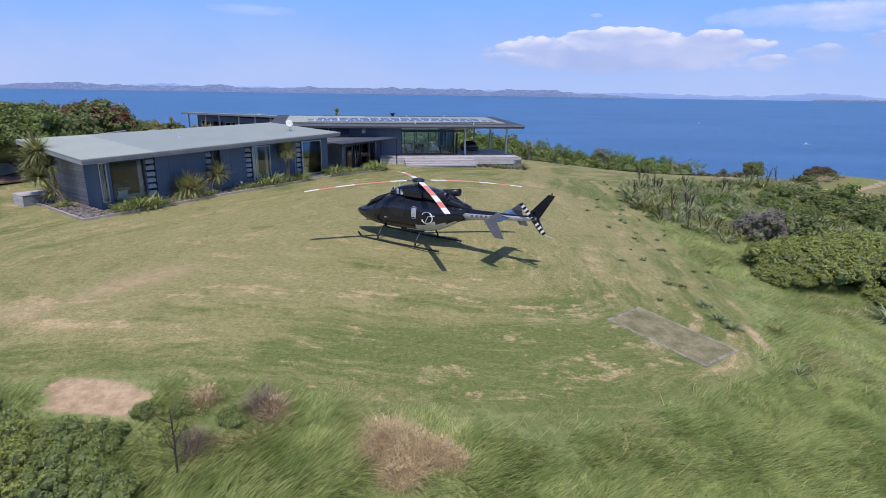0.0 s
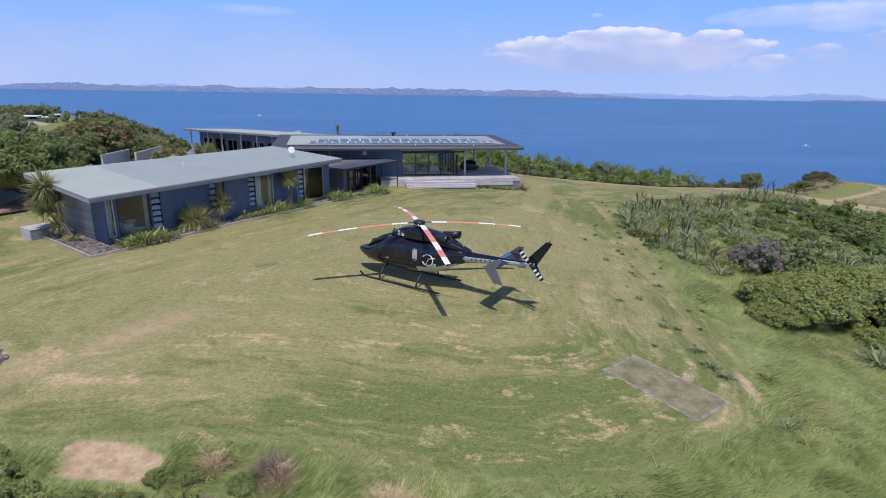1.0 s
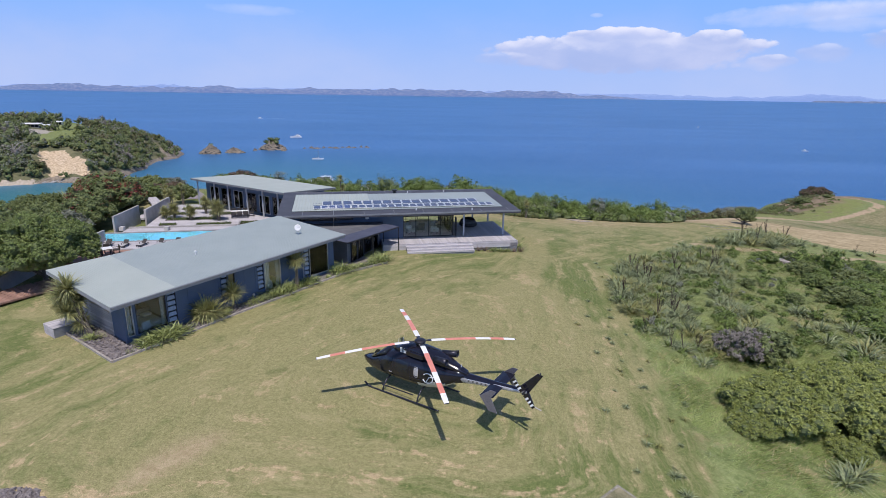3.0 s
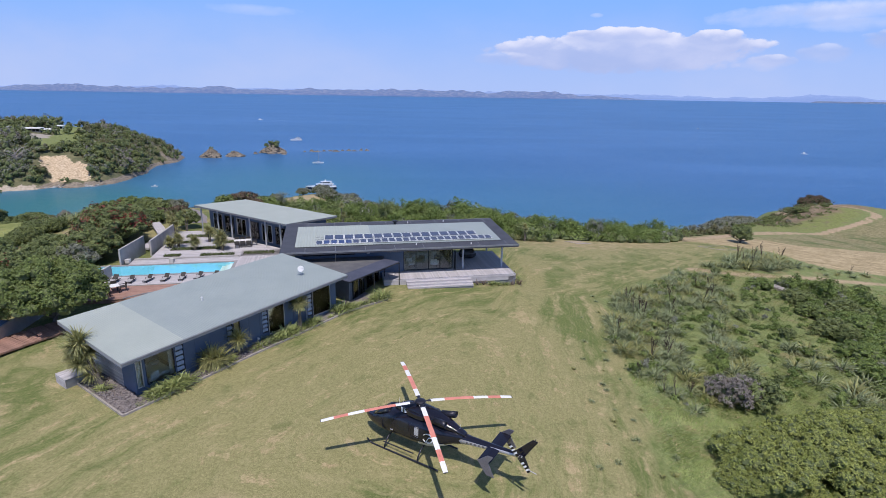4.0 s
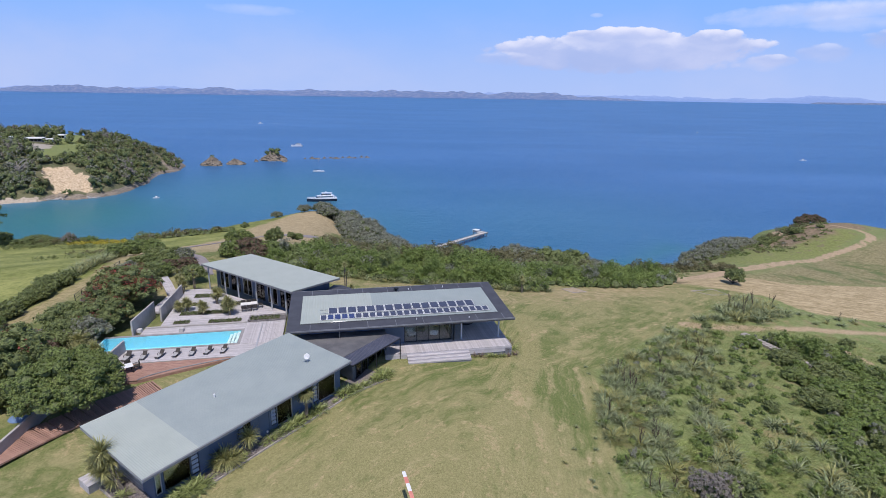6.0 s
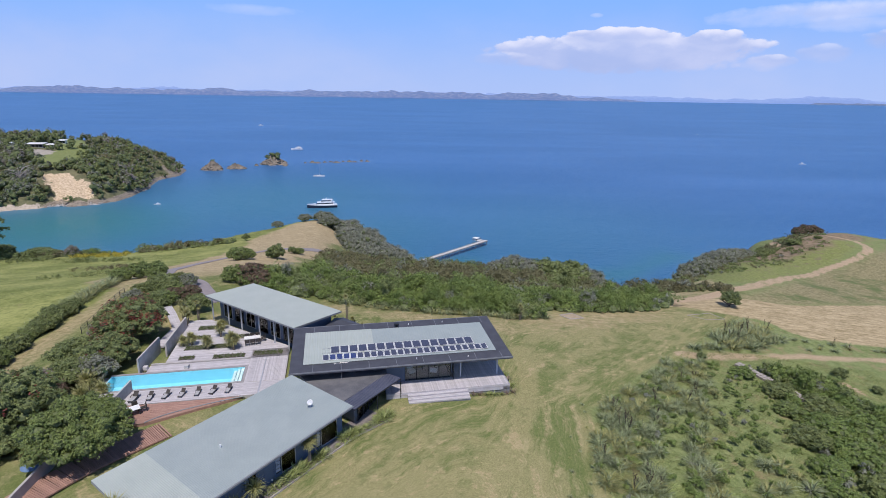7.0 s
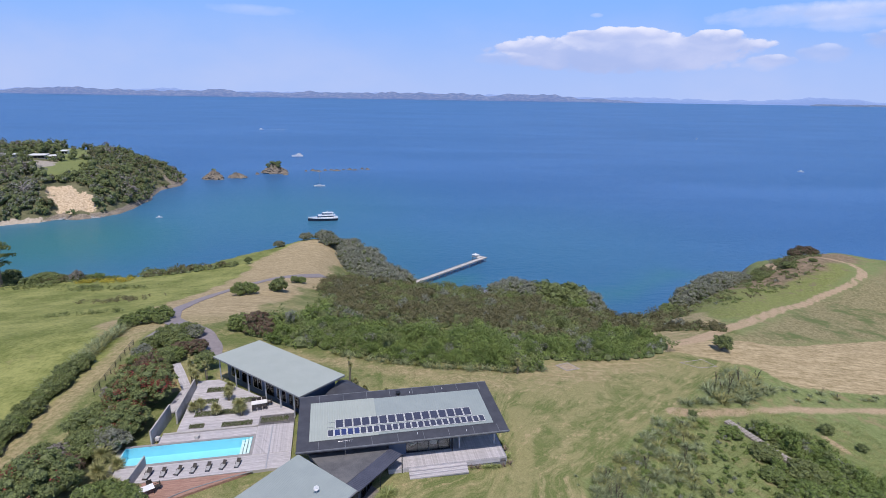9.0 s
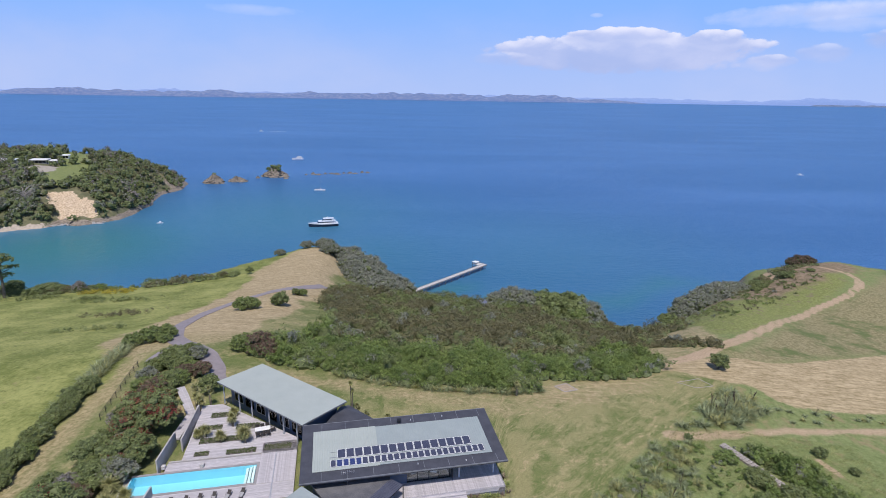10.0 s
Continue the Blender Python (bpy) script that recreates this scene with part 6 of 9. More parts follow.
def lounger():
    l = thing("sun_lounger", "dark wicker sun lounger with a raised back on the terrace", "sun lounger", group="sun loungers by the pool")
    part("frame", Geo().box((-0.34, -1.0, 0.22), (-0.28, 0.95, 0.30)).box((0.28, -1.0, 0.22), (0.34, 0.95, 0.30)).box((-0.34, -1.0, 0.22), (0.34, -0.94, 0.30)), M_WICKER, l)
    for x in (-0.3, 0.3):
        for y in (-0.9, 0.35):
            part("leg", Geo().box((x - 0.03, y - 0.03, 0), (x + 0.03, y + 0.03, 0.24)), M_WICKER, l)
    part("mattress", Geo().box((-0.30, -0.97, 0.30), (0.30, 0.25, 0.36)), M_SLING, l, bevel=0.02)
    part("backrest", Geo().box((-0.31, 0, 0), (0.31, 0.72, 0.05)), M_WICKER, l, at=pose(0, 0.22, 0.33, 42, 0, 0))
    for x in (-0.36, 0.36):
        part("armrest", Geo().box((x - 0.03, -0.2, 0.5), (x + 0.03, 0.35, 0.54)).box((x - 0.025, -0.2, 0.25), (x + 0.025, -0.15, 0.5)), M_WICKER, l)
    return l


first = lounger()
for i in range(7):
    x, y = -33.9 + 9.55 * i / 6, 52.75 + 2.25 * i / 6
    m = Matrix.Translation((x, y, TZ)) @ pose(0, 0, 0, 0, 0, 11.6 - 12 + 8 * math.sin(i * 2.1)) @ Matrix.Scale(0.84, 4)
    if i:
        copy_thing(first, m)
    else:
        first.matrix_basis = m


def outdoor_chair(mat):
    c = thing("outdoor_chair", "dark wicker outdoor chair at a table", "chair", group="terrace chairs")
    part("seat", Geo().box((-0.27, -0.27, 0.40), (0.27, 0.27, 0.47)), mat, c, bevel=0.02)
    part("backrest", Geo().box((-0.28, 0.24, 0.42), (0.28, 0.31, 0.90)), mat, c, bevel=0.02)
    for x in (-0.24, 0.24):
        for y in (-0.23, 0.26):
            part("leg", Geo().box((x - 0.025, y - 0.025, 0), (x + 0.025, y + 0.025, 0.42)), mat, c)
        part("armrest", Geo().box((x * 1.12 - 0.03, -0.24, 0.62), (x * 1.12 + 0.03, 0.28, 0.66)), mat, c)
    return c


chair = outdoor_chair(M_WICKER)


def table_set(x, y, ang, l, w, seats, first_seat):
    t = thing("outdoor_table", "white-topped outdoor dining table on the terrace", "table", Matrix.Translation((x, y, TZ - (0.09 if y < 51 else 0))) @ pose(0, 0, 0, 0, 0, ang))
    part("tabletop", Geo().box((-l / 2, -w / 2, 0.70), (l / 2, w / 2, 0.75)), M_WHITE, t, bevel=0.01)
    for sx in (-1, 1):
        for sy in (-1, 1):
            part("leg", Geo().box((sx * (l / 2 - 0.1) - 0.04, sy * (w / 2 - 0.1) - 0.04, 0), (sx * (l / 2 - 0.1) + 0.04, sy * (w / 2 - 0.1) + 0.04, 0.70)), M_DARKFRAME, t)
    for i, (cx, cy, r) in enumerate(seats):
        m = t.matrix_basis @ pose(cx, cy, 0, 0, 0, r)
        if first_seat and i == 0:
            chair.matrix_basis = m
        else:
            copy_thing(chair, m)


table_set(-25.9, 67.6, 20, 2.1, 1.0, [(-0.7, 0.8, 0), (0, 0.8, 0), (0.7, 0.8, 0), (-0.7, -0.8, 180), (0, -0.8, 180), (0.7, -0.8, 180), (1.4, 0, -90)], True)
table_set(-32.6, 49.9, 40, 1.6, 1.0, [(0.5, 0.8, 0), (-0.4, -0.8, 180), (1.15, 0.1, -90)], False)
# grassy planting islands in the terrace
M_MONDO = material("tufted_groundcover", (0.045, 0.075, 0.02), (0.11, 0.145, 0.045), 0.95, 3, 30, bump=0.8, dist=0.06)
for cx, cy, l, w in ((-33.3, 72.0, 3.4, 1.3), (-33.9, 68.6, 3.4, 1.2), (-31.0, 65.9, 6.2, 1.3), (-32.6, 62.6, 1.9, 1.0), (-27.5, 63.4, 3.9, 1.1), (-22.8, 64.5, 3.6, 1.2), (-28.6, 69.2, 3.3, 1.3)):
    t = thing("planting_bed", "low tufted green planting bed set in the terrace", "planting", Matrix.Translation((cx, cy, TZ)) @ pose(0, 0, 0, 0, 0, 11.6), "terrace planting beds")
    part("bed_soil", Geo().box((-l / 2, -w / 2, -0.1), (l / 2, w / 2, 0.03)), M_GRAVEL, t)
    rr = random.Random(int(cx * 10))
    g = Geo()
    for i in range(int(l * w * 130)):
        x, y = rr.uniform(-l / 2, l / 2), rr.uniform(-w / 2, w / 2)
        for k in range(3):
            a = rr.uniform(0, math.tau)
            dx, dy = math.cos(a), math.sin(a)
            hh = rr.uniform(0.10, 0.24)
            g.add([(x - dy * 0.02, y + dx * 0.02, 0.02), (x + dy * 0.02, y - dx * 0.02, 0.02), (x + dx * 0.12, y + dy * 0.12, hh)], [(0, 1, 2)])
    part("ground_cover", g, M_MONDO, t)
for x, y in ((-36.2, 59.5), (-31.4, 60.0), (-34.2, 53.4)):
    pl = thing("side_box", "small pale cube side table by the pool", "side table", Matrix.Translation((x, y, TZ)))
    part("body", Geo().box((-0.25, -0.25, 0), (0.25, 0.25, 0.45)), M_PAVER, pl, bevel=0.02)


# ---- plants ----
def quads_mesh(name, V, mat):
    """A mesh of loose strips: V is (strips, rows, 2, 3) with rows of two points."""
    n, r = V.shape[:2]
    me = bpy.data.meshes.new(name)
    me.vertices.add(n * r * 2)
    me.vertices.foreach_set("co", V.reshape(-1).astype(np.float32))
    base = (np.arange(n) * r * 2)[:, None, None]
    k = (np.arange(r - 1) * 2)[None, :, None]
    f = (base + k + np.array([0, 1, 3, 2])[None, None, :]).reshape(-1)
    me.loops.add(len(f))
    me.loops.foreach_set("vertex_index", f.astype(np.int32))
    me.polygons.add(len(f) // 4)
    me.polygons.foreach_set("loop_start", np.arange(0, len(f), 4, dtype=np.int32))
    me.polygons.foreach_set("loop_total", np.full(len(f) // 4, 4, dtype=np.int32))
    me.materials.append(mat)
    me.update(calc_edges=True)
    return me


def foliage(name, a, b, island=0.34, trans=0.26, rough=0.55, scale=0.9):
    return material(name, a, b, rough, scale, 9, bump=0.0, island=island, trans=trans, spec=0.35)


F_POHU = foliage("pohutukawa_leaves", (0.112, 0.159, 0.046), (0.250, 0.308, 0.099))
F_DARK = foliage("dark_shrub_leaves", (0.112, 0.148, 0.053), (0.262, 0.308, 0.119))
F_BUSH = foliage("coastal_bush_leaves", (0.116, 0.155, 0.048), (0.250, 0.280, 0.108), scale=0.25)
F_BROWN = foliage("brown_bush_leaves", (0.120, 0.114, 0.052), (0.212, 0.198, 0.102), scale=0.25)
F_LIME = foliage("bright_green_leaves", (0.208, 0.256, 0.062), (0.385, 0.420, 0.130))
F_BANK = foliage("bank_bush_leaves", (0.150, 0.205, 0.055), (0.310, 0.375, 0.120))
F_GREY = foliage("grey_green_leaves", (0.162, 0.176, 0.138), (0.310, 0.322, 0.255))
F_PURPLE = foliage("grey_purple_leaves", (0.190, 0.172, 0.158), (0.320, 0.290, 0.265))
F_FRESH = foliage("fresh_green_leaves", (0.108, 0.165, 0.042), (0.250, 0.322, 0.092), scale=0.3)
F_RED = foliage("red_blossom", (0.135, 0.030, 0.022), (0.235, 0.055, 0.036), trans=0.1)
F_RUST = foliage("rusty_leaves", (0.125, 0.090, 0.062), (0.210, 0.145, 0.102))
# filler for crowns: a darker green that has their inner shade put into it
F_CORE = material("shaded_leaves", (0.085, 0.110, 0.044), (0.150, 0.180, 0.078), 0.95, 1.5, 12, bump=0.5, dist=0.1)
F_BARK = material("rough_bark", (0.10, 0.085, 0.07), (0.20, 0.175, 0.15), 0.95, 2, 18, bump=0.6, dist=0.04)
F_FLAX = material("flax_blades", (0.115, 0.146, 0.066), (0.315, 0.355, 0.195), 0.55, 1.5, 6, bump=0.0, island=0.36, trans=0.15, spec=0.3)
F_FLAXGOLD = material("golden_flax_blades", (0.174, 0.189, 0.058), (0.334, 0.319, 0.123), 0.5, 1.5, 6, bump=0.0, island=0.3, trans=0.15)
F_FLAXDARK = material("bronze_flax_blades", (0.150, 0.112, 0.088), (0.275, 0.205, 0.160), 0.5, 1.5, 6, bump=0.0, island=0.3, trans=0.1)
F_STALK = material("flax_stalk", (0.045, 0.030, 0.025), (0.085, 0.060, 0.045), 0.8, 2, 12)
F_CORDY = material("cabbage_tree_leaves", (0.240, 0.250, 0.090), (0.470, 0.455, 0.215), 0.5, 1.5, 6, bump=0.0, island=0.3, trans=0.18)
F_GRASS = material("long_grass_blades", (0.240, 0.322, 0.098), (0.530, 0.595, 0.260), 0.55, 0.7, 4, bump=0.0, island=0.30, trans=0.42, spec=0.2)
F_RANK = material("rank_grass_blades", (0.185, 0.225, 0.078), (0.420, 0.435, 0.195), 0.6, 0.5, 4, bump=0.0, island=0.35, trans=0.35, spec=0.2)
F_STRAW = material("dry_stalks", (0.47, 0.35, 0.20), (0.70, 0.56, 0.36), 0.85, 1.0, 6, bump=0.0, island=0.3, trans=0.15, spec=0.2)


def leaf_cloud(rs, lobes, count, size, low=-0.25, shag=0.20, bent=True, tuft=13):
    """Leaves over lobes (x, y, z, rx, ry, rz), gathered in small domed tufts with gaps between. Each leaf is a small strip."""
    lobes = np.array(lobes, float)
    area = lobes[:, 3] * lobes[:, 5]
    nt = max(len(lobes) * 2, count // tuft)
    which = rs.choice(len(lobes), nt, p=area / area.sum())
    d = rs.normal(size=(nt, 3))
    d /= np.linalg.norm(d, axis=1)[:, None]
    d[:, 2] = np.where(d[:, 2] < low, -d[:, 2], d[:, 2])
    L = lobes[which]
    r = 1 - np.abs(rs.normal(0, shag, nt))[:, None] + 0.22 * rs.random((nt, 1)) ** 2
    heart = L[:, :3] + d * L[:, 3:] * r
    out = d / L[:, 3:]
    out /= np.linalg.norm(out, axis=1)[:, None]
    reach = min(0.52 * math.sqrt(4 * math.pi * area.sum() / nt), 0.8 * float(lobes[:, 3].mean()))
    k = rs.randint(nt, size=count)
    o = rs.normal(size=(count, 3))
    o /= np.linalg.norm(o, axis=1)[:, None]
    o = o + 0.6 * out[k]
    o /= np.linalg.norm(o, axis=1)[:, None] + 1e-9
    p = heart[k] + o * reach * rs.uniform(0.3, 1.0, (count, 1))
    nrm = 0.65 * o + 0.3 * out[k] + rs.normal(0, 0.42, (count, 3))
    nrm[:, 2] += 0.45
    nrm /= np.linalg.norm(nrm, axis=1)[:, None]
    a = np.cross(nrm, rs.normal(size=(count, 3)))
    a /= np.linalg.norm(a, axis=1)[:, None] + 1e-9
    b = np.cross(nrm, a)
    s = size * rs.uniform(0.55, 1.3, (count, 1))
    mid = p + nrm * s * 0.18
    if not bent:
        V = np.empty((count, 2, 2, 3))
        for i, (along, w) in enumerate(((-0.58, 0.30), (0.58, 0.15))):
            V[:, i, 0] = p + b * s * along - a * s * w
            V[:, i, 1] = p + b * s * along + a * s * w
        return V
    V = np.empty((count, 3, 2, 3))
    for i, (pt, along, w) in enumerate(((p, -0.6, 0.20), (mid, 0.0, 0.42), (p, 0.6, 0.12))):
        V[:, i, 0] = pt + b * s * along - a * s * w
        V[:, i, 1] = pt + b * s * along + a * s * w
    return V


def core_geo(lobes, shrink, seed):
    """Lumpy core added inside a crown, so that it is not see-through; inner shade is in its colour."""
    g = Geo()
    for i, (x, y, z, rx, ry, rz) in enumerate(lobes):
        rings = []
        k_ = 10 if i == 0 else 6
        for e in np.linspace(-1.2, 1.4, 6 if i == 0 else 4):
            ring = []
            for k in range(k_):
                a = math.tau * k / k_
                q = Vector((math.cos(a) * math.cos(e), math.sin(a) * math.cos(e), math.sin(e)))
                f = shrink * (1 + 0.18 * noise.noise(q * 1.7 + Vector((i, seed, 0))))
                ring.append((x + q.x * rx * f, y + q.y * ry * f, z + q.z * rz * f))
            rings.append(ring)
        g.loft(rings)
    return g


def lobes_for(rs, r, h, n, base=0.0, flat=0.62):
    """Lobes of a rounded crown of radius r between base and h: one large heart and many small heads over it."""
    mid, half = base + (h - base) * 0.42, (h - base) * 0.5
    out = [(0, 0, mid, r * 0.80, r * 0.80, half * 0.86)]
    small = 0.46 * math.sqrt(8 / max(n, 8))
    for i in range(n):
        a = i * 2.39996 + rs.uniform(-0.3, 0.3)
        e = 1 - 1.25 * (i + 0.5) / n + rs.uniform(-0.06, 0.06)
        c = math.sqrt(max(0.0, 1 - e * e))
        k = rs.uniform(0.70, 0.90)
        rr_ = r * small * rs.uniform(0.75, 1.25)
        out.append((r * c * k * math.cos(a), r * c * k * math.sin(a), max(mid + half * e * k * 1.1, base + rr_ * 0.3), rr_, rr_, rr_ * flat * rs.uniform(0.85, 1.25)))
    return out


CROWNS = {}


def crown_meshes(key, r, h, n, base, count, size, mat, seed, flat=0.62, blossom=0, tuft=13):
    """Crown, its shaded inside and its blossom, built once for a kind of bush and shared by its repeats."""
    if key not in CROWNS:
        rs = np.random.RandomState(seed)
        lobes = lobes_for(rs, r, h, n, base, flat)
        crown = quads_mesh("crown", leaf_cloud(rs, lobes, count, size * 1.1, bent=False, tuft=tuft), mat)
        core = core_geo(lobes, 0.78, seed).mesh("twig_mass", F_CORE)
        bl = quads_mesh("blossom", leaf_cloud(rs, [lobes[i] for i in range(0, len(lobes), 2)], blossom, size * 0.8, 0.1, 0.05), F_RED) if blossom else None
        CROWNS[key] = (crown, core, bl)
    return CROWNS[key]


def tree_at(key, x, y, label, category, scale=1.0, turn=0.0, trunk=0.0, group="", z=None, squash=1.0):
    crown, core, bl = CROWNS[key]
    gz = ground(x, y) if z is None else z
    t = thing("tree" if category == "tree" else "shrub", label, category, Matrix.Translation((x, y, gz - 0.1)) @ pose(0, 0, 0, 0, 0, turn) @ Matrix.Diagonal((scale, scale, scale * squash, 1)), group)
    part("crown", crown, None, t)
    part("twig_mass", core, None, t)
    if bl:
        part("blossom", bl, None, t, "red blossom")
    if trunk:
        g = Geo().tube([(0, 0, -0.2), (0.1, 0.05, trunk * 0.5), (0, 0.1, trunk * 1.3)], [0.26, 0.2, 0.14], 8)
        for k in range(4):
            a = k * 1.6 + turn
            g.tube([(0.03, 0.06, trunk * 0.6), (0.9 * math.cos(a), 0.9 * math.sin(a), trunk * 1.2), (1.9 * math.cos(a), 1.9 * math.sin(a), trunk * 1.7)], [0.13, 0.09, 0.05], 6)
        part("trunk", g, F_BARK, t)
    return t


crown_meshes("pohu", 4.9, 6.0, 70, 0.9, 46000, 0.13, F_POHU, 3, 0.75, tuft=10)
crown_meshes("pohu_red", 3.4, 4.8, 34, 0.4, 15000, 0.16, F_DARK, 4, 0.75, blossom=520)
crown_meshes("pohu_bloom", 3.4, 4.8, 34, 0.4, 14000, 0.17, F_DARK, 44, 0.75, blossom=2600)
crown_meshes("silver", 2.6, 3.4, 26, 0.0, 8000, 0.16, F_GREY, 45, 0.8)
crown_meshes("dark", 2.4, 3.4, 22, 0.0, 9000, 0.15, F_DARK, 5, 0.8)
crown_meshes("mid", 2.1, 2.6, 20, 0.0, 6500, 0.16, F_POHU, 6, 0.8)
crown_meshes("dome", 3.3, 2.5, 90, 0.0, 36000, 0.075, F_LIME, 7, 0.7, tuft=7)
crown_meshes("grey", 1.5, 2.3, 16, 0.0, 5000, 0.11, F_PURPLE, 8, 0.9)
crown_meshes("green_small", 1.3, 1.9, 14, 0.0, 4200, 0.12, F_DARK, 9, 0.9)
crown_meshes("bush", 1.7, 2.0, 18, 0.0, 4600, 0.15, F_BUSH, 10, 0.85)
crown_meshes("shore", 6.5, 7.5, 44, 0.3, 7000, 0.38, F_GREY, 12, 0.8)
crown_meshes("shore_dark", 6.0, 7.0, 34, 0.3, 5200, 0.46, F_DARK, 13, 0.8)
crown_meshes("fresh", 1.8, 2.1, 24, 0.0, 6500, 0.13, F_FRESH, 16, 0.8)
crown_meshes("rust", 2.2, 3.4, 18, 0.1, 5000, 0.19, F_RUST, 14, 0.8)
crown_meshes("round", 1.6, 3.0, 16, 0.5, 4800, 0.15, F_DARK, 15, 0.9)

# the big round tree by the boardwalk and the planting behind the pool
tree_at("pohu", -33.6, 43.3, "broad rounded dark green tree beside the boardwalk", "tree", 0.98, 20, 1.2)
tree_at("pohu_red", -43.5, 48.2, "spreading dark green coastal tree behind the pool wall", "tree", 1.25, 140, 1.1)
rr = random.Random(8)
belt = [("pohu_red", -41.6, 61.5, 0.95), ("pohu_bloom", -43.0, 68.5, 1.32), ("silver", -41.5, 58.0, 1.0), ("silver", -47.0, 73.5, 0.9), ("bush", -49.0, 89.7, 1.5), ("silver", -46.5, 93.0, 0.75), ("bush", -50.8, 92.6, 1.3), ("bush", -47.2, 88.0, 1.3), ("rust", -45.6, 85.5, 0.7), ("bush", -51.8, 88.2, 1.1), ("silver", -51.5, 84.5, 0.7), ("bush", -48.5, 95.0, 1.1), ("mid", -50.2, 80.5, 0.9), ("pohu_bloom", -47.2, 79.5, 0.7), ("pohu_red", -44.4, 72.5, 0.85), ("dark", -43.5, 57.0, 1.0), ("dark", -46.5, 62.0, 1.1), ("rust", -43.5, 53.5, 0.8), ("pohu_red", -45.5, 50.5, 0.9),
        ("dark", -46.0, 71.5, 1.05), ("mid", -45.8, 75.5, 1.1), ("rust", -47.0, 78.5, 1.0), ("dark", -46.2, 81.0, 0.95), ("round", -38.8, 80.3, 1.1), ("mid", -45.5, 82.5, 1.0),  ("rust", -42.8, 86.0, 0.8),
        ("dark", -42.0, 43.0, 0.85), ("mid", -39.6, 37.5, 0.6), ("dark", -43.0, 39.0, 1.0), ("mid", -47.0, 45.0, 1.0), ("mid", -46.0, 88.0, 0.8), ("dark", -44.8, 77.5, 0.7),
        ("green_small", -47.8, 66.0, 1.1), ("grey", -48.6, 70.5, 1.0), ("green_small", -49.0, 56.5, 1.2), ("grey", -46.0, 55.0, 1.3), ("grey", -44.0, 63.5, 1.3), ("bush", -45.0, 58.8, 1.2)]
words = {"pohu_bloom": "dark green coastal tree covered with red blossom", "silver": "silvery grey-green shrub on the bank", "pohu_red": "dark green coastal tree flecked with red blossom", "dark": "dense dark green shrub on the bank", "mid": "rounded mid-green shrub on the bank", "rust": "rusty red-leaved shrub among the greenery", "round": "small upright dark green tree", "grey": "greyish low shrub on the bank", "bush": "tangled olive green shrub on the bank", "green_small": "small dark green shrub on the bank"}
for key, x, y, s in belt:
    tree_at(key, x, y, words[key], "tree" if key in ("pohu_red", "pohu_bloom", "round") else "shrub", s, rr.uniform(0, 360), 0.8 if key in ("pohu_red", "pohu_bloom") else 0, "planted bank behind the pool", squash=0.9)
# hedge row along the paddock
for i in range(30):
    s = i / 45
    x, y = -56.2 - 8.0 * s + rr.uniform(-0.5, 0.5), 52 + 50 * s
    key = rr.choice(["dark", "bush", "green_small", "mid"])
    tree_at(key, x, y, "dense dark shrub in the hedge along the paddock", "shrub", rr.uniform(0.8, 1.15) * (0.72 if key in ("mid", "dark") else 1), rr.uniform(0, 360), group="paddock hedge")
for x, y, s in ((-62.5, 106.0, 1.2), (-60.5, 108.5, 1.1), (-65.0, 104.0, 1.0), (-58.5, 104.6, 0.7)):
    tree_at("mid", x, y, "dark rounded shrub at the bend of the driveway", "shrub", s, rr.uniform(0, 360), group="shrubs by the driveway")
for key, x, y, s in (("mid", -55.5, 141, 1.3), ("mid", -53.8, 142.5, 1.1), ("round", -47.8, 149, 1.4), ("mid", -48.5, 150.5, 1.2), ("round", -49.0, 170, 0.8), ("mid", -47.5, 172, 0.8), ("round", -82, 219, 1.0), ("mid", -39.6, 98.5, 1.2), ("rust", -36.5, 98.0, 1.25), ("rust", -34.2, 96.0, 0.9), ("mid", -34.0, 100.0, 1.3), ("mid", -31.5, 102, 1.2)):
    tree_at(key, x, y, "rusty-leaved shrub on the dry slope" if key == "rust" else "dark shrub alone on the dry slope", "shrub", s, rr.uniform(0, 360), group="shrubs on the dry slope")
for x, y, s in ((132, 214, 1.8), (138, 219, 1.0), (146, 221, 2.2), (127, 209, 1.4), (152, 226, 0.9), (141, 214, 0.7), (118, 199, 0.8), (110, 194, 0.7), (124, 203, 0.7), (135, 222, 1.6), (158, 224, 1.2)):
    tree_at("bush", x, y, "low wind-clipped shrub on the hill face", "shrub", s * 0.8, rr.uniform(0, 360), group="hill face shrubs", squash=0.7)
tree_at("round", 59.2, 105.6, "lone dark round-headed tree beside the track", "tree", 1.15, 30, 0.6)

# right-hand slope: bright domes, grey bush, gully shrubs
for x, y, s in ((19.8, 28.6, 0.92), (23.6, 29.9, 1.1), (27.2, 31.2, 1.12), (26.6, 27.4, 0.95), (30.6, 33.0, 1.0), (17.6, 27.0, 0.45), (22.4, 25.8, 0.4)):
    tree_at("dome", x, y, "broad bright green dome-shaped shrub", "shrub", s, rr.uniform(0, 360), group="dome shrubs on the slope")
for x, y, s in ((22.3, 36.4, 1.0), (21.2, 37.2, 0.75)):
    tree_at("grey", x, y, "bare-looking grey-purple shrub on the slope", "shrub", s, rr.uniform(0, 360))
tree_at("green_small", 23.9, 36.6, "dense dark blue-green shrub beside a grey one", "shrub", 1.25, 40)
